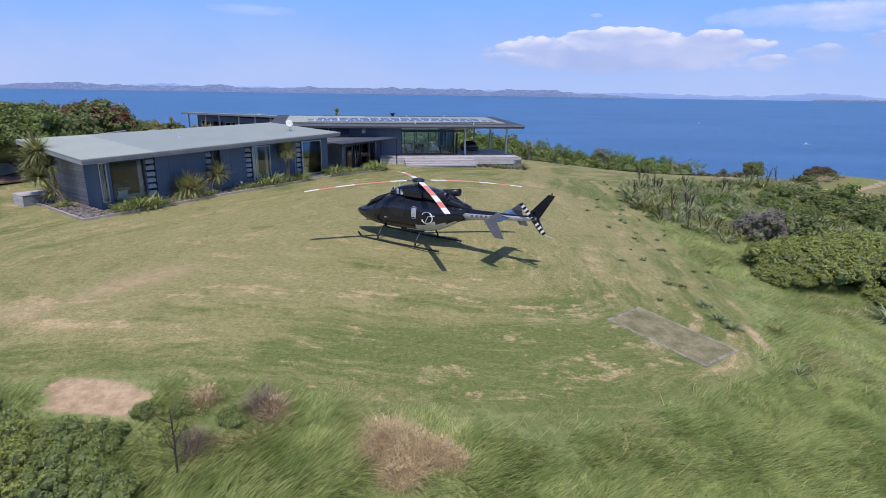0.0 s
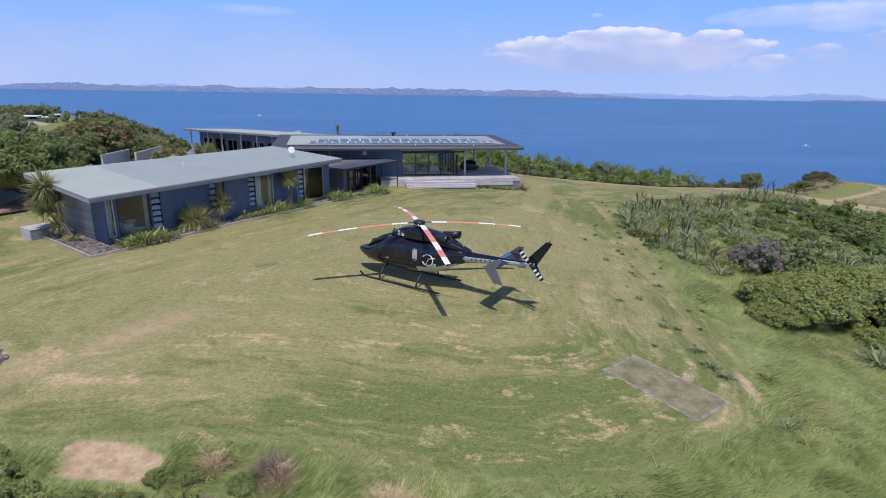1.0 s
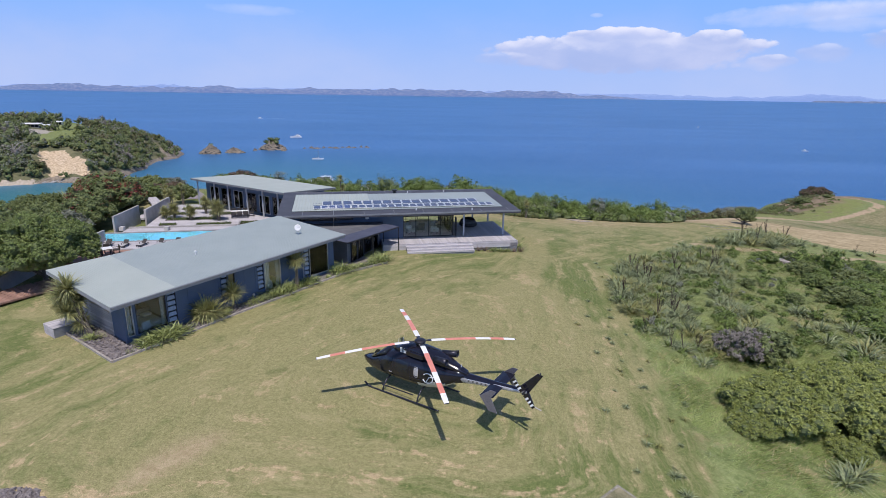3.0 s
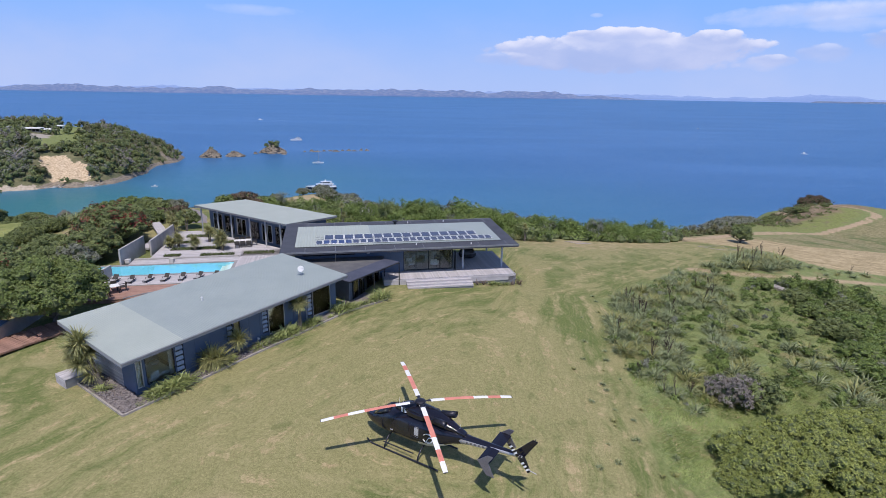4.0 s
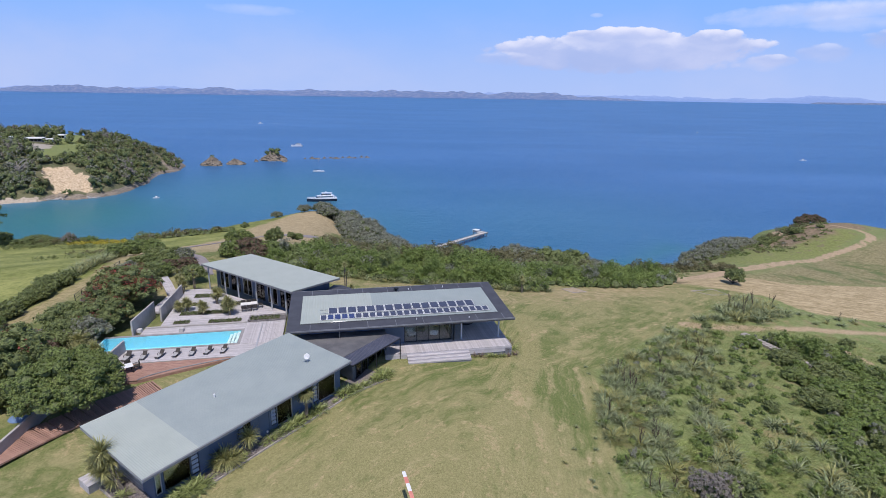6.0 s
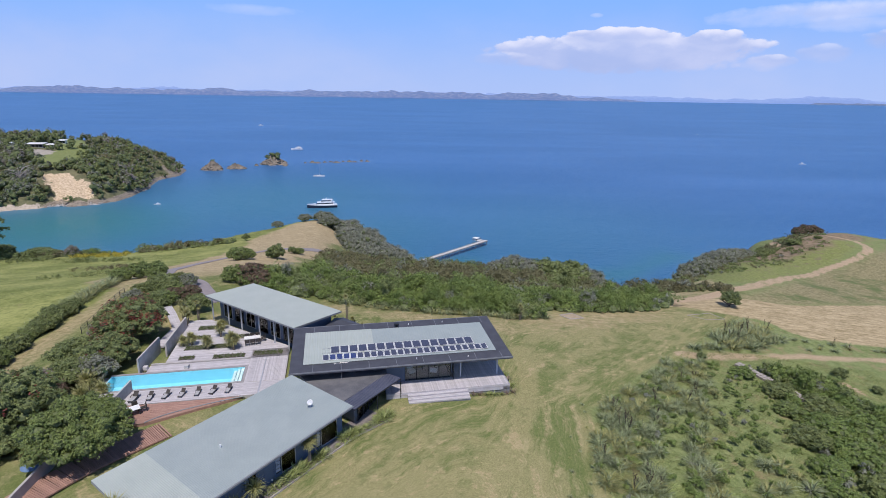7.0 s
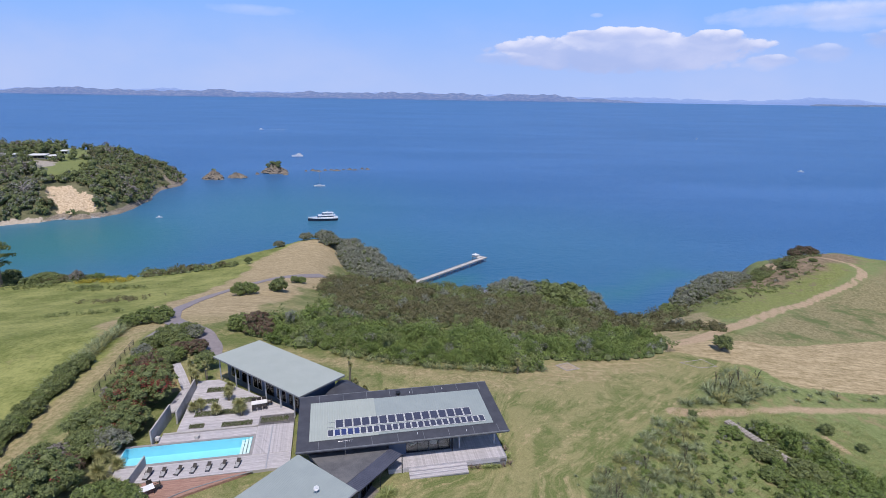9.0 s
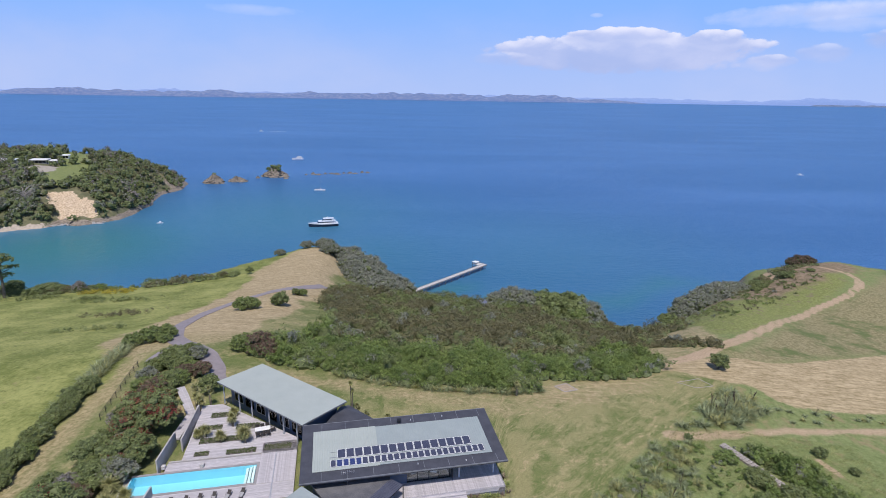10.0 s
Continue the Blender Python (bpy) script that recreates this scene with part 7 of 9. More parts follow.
gully = [(44.5, 61.5, 1.0), (47.0, 58.0, 1.15), (49.5, 62.5, 1.2), (52.5, 58.5, 1.3), (46.0, 66.5, 0.95), (49.5, 68.2, 0.9), (54.0, 64.0, 1.1), (43.0, 55.0, 1.0), (47.5, 52.0, 1.2), (52.0, 52.5, 1.3), (56.5, 57.5, 1.2), (43.5, 71.0, 0.75), (46.0, 72.2, 0.7), (41.5, 49.5, 0.9), (45.5, 46.5, 1.1), (50.0, 46.0, 1.2), (58.5, 50.5, 1.2), (61.0, 62.0, 0.9), (40.0, 44.0, 0.9), (44.0, 41.0, 1.0), (37.5, 40.5, 0.8), (55.5, 44.5, 1.1), (33.5, 36.0, 0.9), (36.5, 35.0, 1.0), (40.5, 37.0, 1.0)]
STEPS_LINE = [(44.8, 74.6), (49.8, 65.2)]
for i, (x, y, s) in enumerate(gully):
    if near_line(np.array([x]), np.array([y]), STEPS_LINE)[0] < 2.4:
        continue
    key = ("mid", "fresh", "bush", "fresh", "bush")[i % 5]
    tree_at(key, x, y, words.get(key, "leafy bright green bush in the gully"), "shrub", s * (0.8 if key in ("mid", "dark") else 1.2), rr.uniform(0, 360), group="scrub in the gully", squash=0.75)
for x, y, s in ((61.5, 75.8, 0.8), (64.5, 72.0, 0.6), (36.0, 52.5, 0.6), (33.0, 56.0, 0.55), (39.5, 75.5, 0.5)):
    tree_at("green_small", x, y, "small round dark shrub in the grass", "shrub", s, rr.uniform(0, 360), group="small shrubs in the grass")

# shore trees
shore = [("shore", -62, 276, 0.95), ("shore", -54, 272, 1.0), ("shore", -47, 266, 1.0), ("shore", -44, 256, 0.9), ("shore", -38, 250, 0.95), ("shore", -33, 246, 0.85), ("shore", -30, 238, 0.8), ("shore", -36, 240, 0.75), ("shore", -72, 277, 0.7), ("shore", -82, 262, 0.55), ("shore", -24, 258, 0.7), ("shore", -22, 250, 0.75), ("shore", -28, 264, 0.75), ("shore", -36, 266, 0.9), ("shore", -27, 232, 0.8), ("shore", -58, 268, 1.0), ("shore", -50, 272, 1.05), ("shore", -42, 262, 1.1), ("shore", -34, 254, 1.0), ("shore", -29, 246, 0.95), ("shore", -40, 247, 0.9), ("shore", -46, 274, 0.9),
         ("shore", 30, 222, 0.85), ("shore", 38, 224, 0.8), ("shore_dark", 46, 222, 0.95), ("shore_dark", 54, 222, 0.95), ("shore", 60, 222, 0.8), ("shore", 24, 220, 0.6), ("shore", 66, 222, 0.5),
         ("shore", 96, 203, 0.85), ("shore", 101, 206, 1.0), ("shore", 106, 209, 1.05), ("shore", 111, 211, 1.1), ("shore", 116, 213, 1.0), ("shore", 121, 215, 0.8), ("shore_dark", 90, 200, 0.7), ("shore", 125, 217, 0.55), ("shore", 104, 203, 0.7),]
for key, x, y, s in shore:
    tree_at(key, x, y, "grey-green spreading tree on the shore bank" if key == "shore" else "dark spreading tree on the shore bank", "tree", s * (0.85 if x < -52 else 1.45 if x < -45 else 1.8 if x < 0 else 1.8 if x < 70 else 1.15), rr.uniform(0, 360), 0.8, "shore trees", squash=0.85)
for x, y, s in ((160, 241, 1.1), (164, 242, 1.35), (168, 243, 1.3), (171, 243, 0.9)):
    tree_at("rust", x, y, "wind-clipped rusty brown shrub on the hilltop", "shrub", s, rr.uniform(0, 360), group="hilltop shrubs")
tree_at("dark", -167, 199, "dark spreading tree at the cliff edge", "tree", 1.5, 10, 0.6)
for x, y, s in ((-153.5, 198, 2.0), (-150, 199, 1.5), (-157, 197, 1.4)):
    tree_at("dark", x, y, "flat-topped dark cypress at the cliff edge", "tree", s, x * 7, 0.6, "cypresses at the cliff edge", squash=0.55)
tree_at("grey", -142, 200, "grey-purple shrub at the cliff edge", "shrub", 1.7, 30)


def pine(x, y, h, label):
    """A tall bare-trunked pine with layered clumps of needles at its top."""
    z = ground(x, y)
    t = thing("pine_tree", label, "tree", Matrix.Translation((x, y, z - 0.3)))
    q = random.Random(3)
    g = Geo().tube([(0, 0, 0), (0.3, 0, h * 0.4), (0.1, 0.2, h * 0.75), (0, 0.1, h * 0.95)], [0.55, 0.42, 0.28, 0.1], 8)
    lobes = [(0, 0, h * 0.93, 3.6, 3.4, 1.3)]
    for i in range(11):
        a, l, zz = i * 2.4, q.uniform(2.2, 4.6), h * (0.5 + 0.042 * i)
        dx, dy = l * math.cos(a), l * math.sin(a)
        g.tube([(0.15, 0.1, zz - 0.8), (dx * 0.6, dy * 0.6, zz), (dx, dy, zz + 0.5)], [0.2, 0.13, 0.06], 6)
        lobes.append((dx, dy, zz + 0.7, q.uniform(1.4, 2.3), q.uniform(1.4, 2.3), q.uniform(0.6, 1.0)))
    part("trunk", g, F_BARK, t)
    part("crown", quads_mesh("crown", leaf_cloud(np.random.RandomState(8), lobes, 6500, 0.42, bent=False), F_DARK), None, t)


pine(-163.5, 190, 17.0, "tall bare-trunked pine on the cliff top")
F_GORSE = foliage("yellow_flowers", (0.30, 0.26, 0.035), (0.50, 0.43, 0.06))


def inside_poly(x, y, poly):
    c = False
    for (ax, ay), (bx, by) in zip(poly, poly[1:] + poly[:1]):
        if (ay > y) != (by > y) and x < (bx - ax) * (y - ay) / (by - ay) + ax:
            c = not c
    return c


# the wooded valley: uncountable mounds of coastal scrub
VALLEY = [(-39, 97), (-33, 93), (-19, 89.5), (-6, 85), (12, 85.5), (17, 87.5), (20, 92.5), (30, 95), (41, 98), (46, 103), (47, 108), (44, 115), (62, 142), (82, 158), (70, 190), (58, 206), (30, 216), (8, 224), (-18, 238), (-40, 236), (-44, 200), (-42, 180), (-38, 155), (-30, 140), (-31, 120)]


def scrub(poly, count, name, label, sizes, tone, leaf, per, seed, cap=1.0):
    """Many mounds of scrub over a stretch of ground; tone(x, y, edge) says how brown it is."""
    rs = np.random.RandomState(seed)
    groups = {"green": [], "bright": [], "brown": [], "grey": [], "dark": []}
    hearts = []
    xs_, ys_ = [p[0] for p in poly], [p[1] for p in poly]
    n = 0
    while n < count:
        x, y = rs.uniform(min(xs_), max(xs_)), rs.uniform(min(ys_), max(ys_))
        if not inside_poly(x, y, poly) or near_line(np.array([x]), np.array([y]), STEPS_LINE)[0] < 1.5:
            continue
        n += 1
        z = ground(x, y)
        edge = near_line(np.array([x]), np.array([y]), poly + poly[:1])[0]
        r = rs.uniform(*sizes) * (1 + max(0, y - 130) / 220)
        h = (0.9 + 0.5 * r) * rs.choice([0.7, 0.95, 1.1, 1.75], p=[0.25, 0.35, 0.28, 0.12]) * rs.uniform(0.85, 1.15) * (0.7 if edge < 2 else 1.0) * cap
        k = tone(x, y, edge) + noise.noise((x * 0.05, y * 0.05, 2.0)) * 1.1 + 0.20 * rs.normal()
        kind = "brown" if k > 0.28 else "green" if k > -0.35 else "bright"
        u = rs.random()
        kind = "grey" if u < 0.05 else "dark" if u < 0.16 else kind
        hearts.append((x, y, z + h * 0.22, r * 0.58, r * 0.58, h * 0.44))
        for j in range(4):
            a = rs.uniform(0, 6.28)
            q = r * rs.uniform(0.1, 0.85)
            groups[kind].append((x + q * math.cos(a), y + q * math.sin(a), z + h * rs.uniform(0.5, 0.8), r * rs.uniform(0.35, 0.6), r * rs.uniform(0.35, 0.6), h * rs.uniform(0.28, 0.45)))
    ob = thing(name, label, "scrub", kind="stuff")
    for kind, mat in (("green", F_BUSH), ("bright", F_FRESH), ("brown", F_BROWN), ("grey", F_GREY), ("dark", F_DARK)):
        lobes = groups[kind]
        if lobes:
            part("foliage", quads_mesh("foliage", leaf_cloud(rs, lobes, per * len(lobes), leaf, low=0.0, shag=0.3, bent=False), mat), None, ob)
    g = Geo()
    if cap < 0.5:
        return
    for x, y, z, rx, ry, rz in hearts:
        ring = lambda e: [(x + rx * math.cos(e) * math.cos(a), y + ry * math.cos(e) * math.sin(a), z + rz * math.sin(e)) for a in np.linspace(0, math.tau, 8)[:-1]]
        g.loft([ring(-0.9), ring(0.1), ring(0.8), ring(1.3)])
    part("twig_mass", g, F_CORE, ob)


scrub(VALLEY, 1500, "valley_scrub", "dense mixed coastal scrub filling the valley", (1.3, 2.7), lambda x, y, e: (-0.75 if e < 9 and y < 125 else -0.6 if y < 106 else 0.75 if y < 185 else 0.2), 0.32, 60, 21, 1.0)
FRONT = [(-39, 97.5), (-33, 93), (-19, 89.5), (-6, 85), (12, 85.5), (17, 87.5), (20, 92.5), (30, 95), (41, 98), (46, 103), (47, 108), (45, 113), (36, 109), (22, 104), (0, 100), (-18, 102), (-31, 108), (-38, 103)]
scrub(FRONT, 950, "front_scrub", "bright green leafy scrub along the front of the valley", (0.85, 1.8), lambda x, y, e: -1.0, 0.19, 68, 24, 1.2)
SLOPE = [(15, 36), (15, 45), (20, 58), (33, 73), (40, 74.5), (46, 73), (44, 60), (38, 46), (35, 37), (24, 33)]
scrub(SLOPE, 330, "slope_weeds", "low weeds and rank grass tussocks between the flax", (0.25, 0.55), lambda x, y, e: -1.3, 0.13, 60, 25, 0.42)
GULLY = [(47.5, 74), (50.5, 75.5), (54, 68), (63, 64), (76, 66), (78, 50), (62, 38), (46, 33), (37, 36), (37.5, 43), (42, 53), (46, 63), (47.5, 69)]
scrub(GULLY, 330, "gully_scrub", "low tangled green and brown scrub in the gully", (0.6, 1.25), lambda x, y, e: -0.9 if x > 46 else -0.4, 0.20, 80, 22, 0.85)
scrub([(47.3, 74.0), (51.5, 66.0), (55, 58.5), (62, 60), (57, 70), (51, 75)], 150, "gully_thicket", "dense fresh green thicket beside the timber steps", (0.6, 1.3), lambda x, y, e: -1.0, 0.18, 60, 30, 1.15)
rs = np.random.RandomState(26)
lobes = [(x, y, ground(x, y) + 0.25, 0.9, 0.9, 0.45) for x, y in zip(rs.uniform(-139, -119, 60), rs.uniform(192, 199, 60))]
go = thing("gorse_patch", "patch of yellow-flowering gorse on the paddock", "gorse", kind="stuff")
part("foliage", quads_mesh("foliage", leaf_cloud(rs, lobes, 2400, 0.35, low=0.0, bent=False), F_GORSE), None, go)
for cx, cy, rx, ry, k in ((-96, 150, 12, 3, 40), (-112, 176, 12, 3, 36), (-88, 128, 9, 2, 24), (-125, 182, 10, 4, 36), (-150, 188, 12, 5, 60)):
    lobes = [(x, y, ground(x, y) + 0.2, 1.0, 1.0, 0.5) for x, y in zip(rs.normal(cx, rx * 0.5, k), rs.normal(cy, ry * 0.5, k))]
    ob = thing("rough_weeds", "straggling rough weeds in the paddock", "weeds", kind="stuff")
    part("foliage", quads_mesh("foliage", leaf_cloud(rs, lobes, 34 * k, 0.32, low=0.0, bent=False), F_BROWN if k % 3 else F_BUSH), None, ob)
scrub([(84, 150), (110, 176), (144, 203), (160, 216), (152, 224), (128, 206), (106, 192), (86, 178)], 150, "hill_weeds", "low weeds and rushes in the bright hillside grass", (0.4, 1.2), lambda x, y, e: -0.1, 0.24, 26, 27, 0.45)
scrub([(116, 204), (140, 216), (156, 231), (172, 239), (160, 244), (138, 232), (112, 214)], 150, "hill_face_scrub", "brown clipped scrub on the seaward hill face", (0.6, 1.6), lambda x, y, e: 0.6, 0.26, 30, 28, 0.55)
BROW = [(45, 125), (56, 122), (67, 119.5), (69, 123.5), (58, 127.5), (48, 131)]
scrub(BROW, 120, "brow_scrub", "low brown scrub along the brow of the hill", (0.9, 1.6), lambda x, y, e: 0.8, 0.26, 44, 29, 0.8)
CLIFFEDGE = [(-190, 186), (-160, 192), (-130, 200), (-104, 206), (-88, 214), (-84, 222), (-104, 215), (-130, 208), (-160, 201), (-190, 196)]
scrub(CLIFFEDGE, 260, "cliff_edge_scrub", "low dark scrub along the cliff edge", (1.2, 2.2), lambda x, y, e: 0.1, 0.40, 36, 23, 0.7)


# flax, cabbage trees, grasses
def sword_leaves(rs, n, length, width, spread, droop, base_r=0.12, fold=4, most=1.5):
    """Arching sword leaves from one crown."""
    a = rs.uniform(0, math.tau, n)
    tilt = np.clip(rs.normal(spread, 0.30, n), 0.08, most)
    ln = length * rs.uniform(0.6, 1.15, n)
    V = np.empty((n, fold + 1, 2, 3))
    ca, sa = np.cos(a), np.sin(a)
    px, pz = np.full(n, 0.0), np.full(n, 0.0)
    rad = base_r * rs.random(n)
    bend = tilt.copy()
    twist = rs.normal(0, 0.5, n)
    for i in range(fold + 1):
        s = i / fold
        w = width * (0.55 + 0.9 * s if s < 0.4 else 0.91 * (1 - (s - 0.4) / 0.62)) * rs.uniform(0.9, 1.1, n)
        w = np.maximum(w, width * 0.06)
        cx, cy = (rad + px) * ca, (rad + px) * sa
        ox, oy = -np.sin(a + twist) * w, np.cos(a + twist) * w
        V[:, i, 0] = np.stack([cx - ox, cy - oy, pz], -1)
        V[:, i, 1] = np.stack([cx + ox, cy + oy, pz], -1)
        d = ln / fold
        px, pz = px + d * np.sin(bend), pz + d * np.cos(bend)
        bend = bend + droop * rs.uniform(0.5, 1.5, n) / fold * (0.6 + 1.5 * s)
    return V


FLAX = []
for i in range(6):
    rs = np.random.RandomState(40 + i)
    FLAX.append(quads_mesh("leaf_clump", sword_leaves(rs, 58, 1.6, 0.070, 0.80, 1.35, 0.36), F_FLAX if i < 4 else F_FLAXGOLD))
FLAXDARK = quads_mesh("leaf_clump", sword_leaves(np.random.RandomState(50), 40, 1.0, 0.03, 0.5, 0.9, 0.2), F_FLAXDARK)
F_STRAP = material("strappy_leaves", (0.185, 0.225, 0.072), (0.360, 0.405, 0.160), 0.45, 1.5, 6, bump=0.0, island=0.3, trans=0.2)
STRAP = [quads_mesh("leaf_clump", sword_leaves(np.random.RandomState(70 + i), 95, 1.0, 0.042, 0.62, 1.7, 0.32), F_STRAP) for i in range(3)]
STALKS = []
for i in range(3):
    g = Geo()
    q = random.Random(60 + i)
    for k in range(3 + i):
        a, l = q.uniform(0, 6.28), q.uniform(1.6, 2.3)
        dx, dy = math.cos(a) * l * 0.22, math.sin(a) * l * 0.22
        g.tube([(0, 0, 0.2), (dx * 0.5, dy * 0.5, l * 0.55), (dx, dy, l)], [0.022, 0.018, 0.010], 5, cap=False)
        for m in range(7):
            s = 0.62 + 0.055 * m
            g.tube([(dx * s, dy * s, l * s), (dx * s + q.uniform(-0.12, 0.12), dy * s + q.uniform(-0.12, 0.12), l * s + 0.12)], [0.012, 0.03], 4)
    STALKS.append(g.mesh("flower_stalk", F_STALK))


def flax(x, y, s, i, label="clump of grey-green flax with arching sword leaves", group="flax on the slope", stalk=False, z=None, mesh=None):
    gz = ground(x, y) if z is None else z
    f = thing("flax", label, "flax", Matrix.Translation((x, y, gz - 0.03)) @ pose(0, 0, 0, 0, 0, (i * 67) % 360) @ Matrix.Diagonal((s, s, s, 1)), group)
    part("leaf_clump", mesh or FLAX[i % len(FLAX)], None, f)
    if stalk:
        part("flower_stalk", STALKS[i % 3], None, f, "dark upright flower stalks")


q = random.Random(77)
FLAX_BEDS = [([(15.2, 38.6), (14.9, 44), (19.3, 58), (24.3, 62), (26, 56), (22, 46), (20.5, 39)], 74, 0.92), ([(24, 60.5), (33, 73), (39.5, 75), (36, 64), (34, 59.5), (28, 57)], 52, 0.9), ([(33.5, 60), (36, 66), (28, 50), (26.5, 38), (23.5, 37.5), (26, 50)], 30, 0.95),
             ([(39.5, 78.5), (46, 84.4), (56.7, 96), (60.4, 94.5), (59.7, 88), (51, 81.8)], 52, 1.4), ([(16.5, 33.8), (20, 33.4), (21, 39), (16.0, 39)], 8, 0.7), ([(31, 37), (36.5, 38), (38.5, 47), (35.5, 51), (31.5, 45)], 18, 1.05), ([(60, 91), (67, 89.6), (86, 92.6), (84, 90), (61, 85)], 14, 0.75)]
k = 0
for poly, n, s0 in FLAX_BEDS:
    got = 0
    xs_, ys_ = [p[0] for p in poly], [p[1] for p in poly]
    while got < n:
        x, y = q.uniform(min(xs_), max(xs_)), q.uniform(min(ys_), max(ys_))
        if inside_poly(x, y, poly):
            got += 1
            k += 1
            flax(x, y, s0 * q.uniform(0.65, 1.1), k, stalk=q.random() < 0.12)
for x, y, s in ((33.6, 39.5, 1.25), (35.0, 41.2, 1.2), (36.2, 38.2, 1.2), (32.2, 41.8, 1.0), (37.5, 43, 1.0), (20.5, 23.3, 0.8), (21.6, 24.0, 0.8), (28, 24.5, 1.0), (29.5, 25.6, 1.0)):
    k += 1
    flax(x, y, s, k)
def flax_row(spots, name, label):
    """Many flax clumps that nobody could count, joined."""
    rs = np.random.RandomState(len(spots))
    green, gold = [], []
    for i, (x, y, sc) in enumerate(spots):
        V = sword_leaves(rs, 44, 1.75, 0.056, 0.80, 1.0, 0.30) * sc + np.array([x, y, ground(x, y) - 0.03])
        (gold if i % 4 == 0 else green).append(V)
    ob = thing(name, label, "flax", kind="stuff")
    part("leaf_mass", quads_mesh("leaf_mass", np.concatenate(green), F_FLAX), None, ob)
    part("leaf_mass", quads_mesh("leaf_mass", np.concatenate(gold), F_FLAXGOLD), None, ob)


bush = []
q2 = random.Random(5)
for poly, n, s0 in FLAX_BEDS[:4]:
    xs_, ys_ = [p[0] for p in poly], [p[1] for p in poly]
    got = 0
    while got < n * 0.9:
        x, y = q2.uniform(min(xs_), max(xs_)), q2.uniform(min(ys_), max(ys_))
        if inside_poly(x, y, poly):
            got += 1
            bush.append((x, y, s0 * q2.uniform(0.55, 0.95)))
flax_row(bush, "flax_thicket", "tangle of smaller flax between the big clumps")
row = []
for i in range(38):
    u = i / 37
    for w in (0.0, 1.3):
        row.append((-59.8 - 4.6 * u - w + q.uniform(-0.4, 0.4), 74 + 29 * u + q.uniform(-0.4, 0.4), q.uniform(0.95, 1.3)))
flax_row(row, "flax_hedge", "tall flax hedge along the paddock")
front = [(-19, 88.6), (-6, 84.2), (4, 83.4), (12, 84.6), (18, 87.5)]
row = []
for i in range(44):
    u = i / 43 * (len(front) - 1)
    j = min(int(u), len(front) - 2)
    row.append((front[j][0] + (front[j + 1][0] - front[j][0]) * (u - j), front[j][1] + (front[j + 1][1] - front[j][1]) * (u - j) + q.uniform(-0.5, 0.6), q.uniform(0.6, 0.95)))
flax_row(row, "flax_border", "flax clumps along the foot of the scrub")
# young flax planted in rows over the lawn's edge
for i in range(64):
    r, c = divmod(i, 4)
    x = 9.6 + c * 1.55 + 0.085 * r * r * 0.25 + q.uniform(-1.3, 1.3) + r * 0.12
    y = 22.5 + r * 2.3 + q.uniform(-0.8, 0.8)
    if lawn_inside(np.array(x), np.array(y)) > -3:
        flax(x, y, q.uniform(0.13, 0.27), i, "young flax plant set out in the lawn", "young flax")
for x, y, s in ((11.3, 20.9, 0.36), (11.6, 20.2, 0.34), (12.4, 17.2, 0.45), (12.6, 16.4, 0.42), (13.6, 20.6, 0.32), (11.2, 22.2, 0.3), (10.6, 24.4, 0.26)):
    flax(x, y, s, int(x * 7), "young flax plant in the long grass", "young flax")

HEADS = []
for i in range(4):
    rs = np.random.RandomState(90 + i)
    tiers = [sword_leaves(rs, c, ln, 0.022, tip, bow, 0.03, most=2.6) for c, ln, tip, bow in ((60, 0.66, 0.35, 0.4), (80, 0.70, 0.85, 0.5), (80, 0.70, 1.35, 0.5), (60, 0.62, 1.85, 0.5), (36, 0.55, 2.3, 0.3))]
    HEADS.append(quads_mesh("leaf_head", np.concatenate(tiers), F_CORDY))


def cabbage_tree(x, y, z, stems, label, group="", size=1.0):
    """stems: (top x, top y, height) from the base."""
    t = thing("cabbage_tree", label, "cabbage tree", Matrix.Translation((x, y, z)), group)
    for i, (dx, dy, h) in enumerate(stems):
        part("trunk", Geo().tube([(0.1 * i, 0, -0.2), (dx * 0.35 + 0.1 * i, dy * 0.35, h * 0.45), (dx, dy, h)], [0.10, 0.075, 0.06], 8), F_BARK, t)
        part("leaf_head", HEADS[(i + int(abs(x))) % 4], None, t, at=Matrix.Translation((dx, dy, h)) @ pose(0, 0, 0, 0, 0, 40 * i) @ Matrix.Scale(size * (1 - 0.06 * i), 4))
    return t


def cabbage_on_wing(u, v, stems, label, size=1.0):
    x, y = wing_pt(u, v)
    cabbage_tree(x, y, ground(x, y), stems, label, "cabbage trees along the wing", size)


cabbage_on_wing(0.2, 4.3, [(-0.95, 0.1, 3.35), (-1.35, 0.3, 2.75), (-0.7, 0.5, 2.4), (-1.0, -0.1, 1.8), (-0.5, 0.2, 0.9), (-1.5, 0.0, 2.1)], "leaning many-headed cabbage tree at the end wall", 1.95)
cabbage_on_wing(6.4, 0.45, [(0, 0, 0.75), (0.4, 0.2, 0.5), (-0.5, 0.0, 0.45)], "bushy young cabbage tree in the bed", 2.0)
cabbage_on_wing(8.7, 0.5, [(0, 0, 1.35)], "young cabbage tree in the bed", 1.7)
cabbage_on_wing(14.6, 0.45, [(0, 0, 2.55), (0.1, 0.05, 2.35)], "single-stemmed cabbage tree before the wall", 1.6)
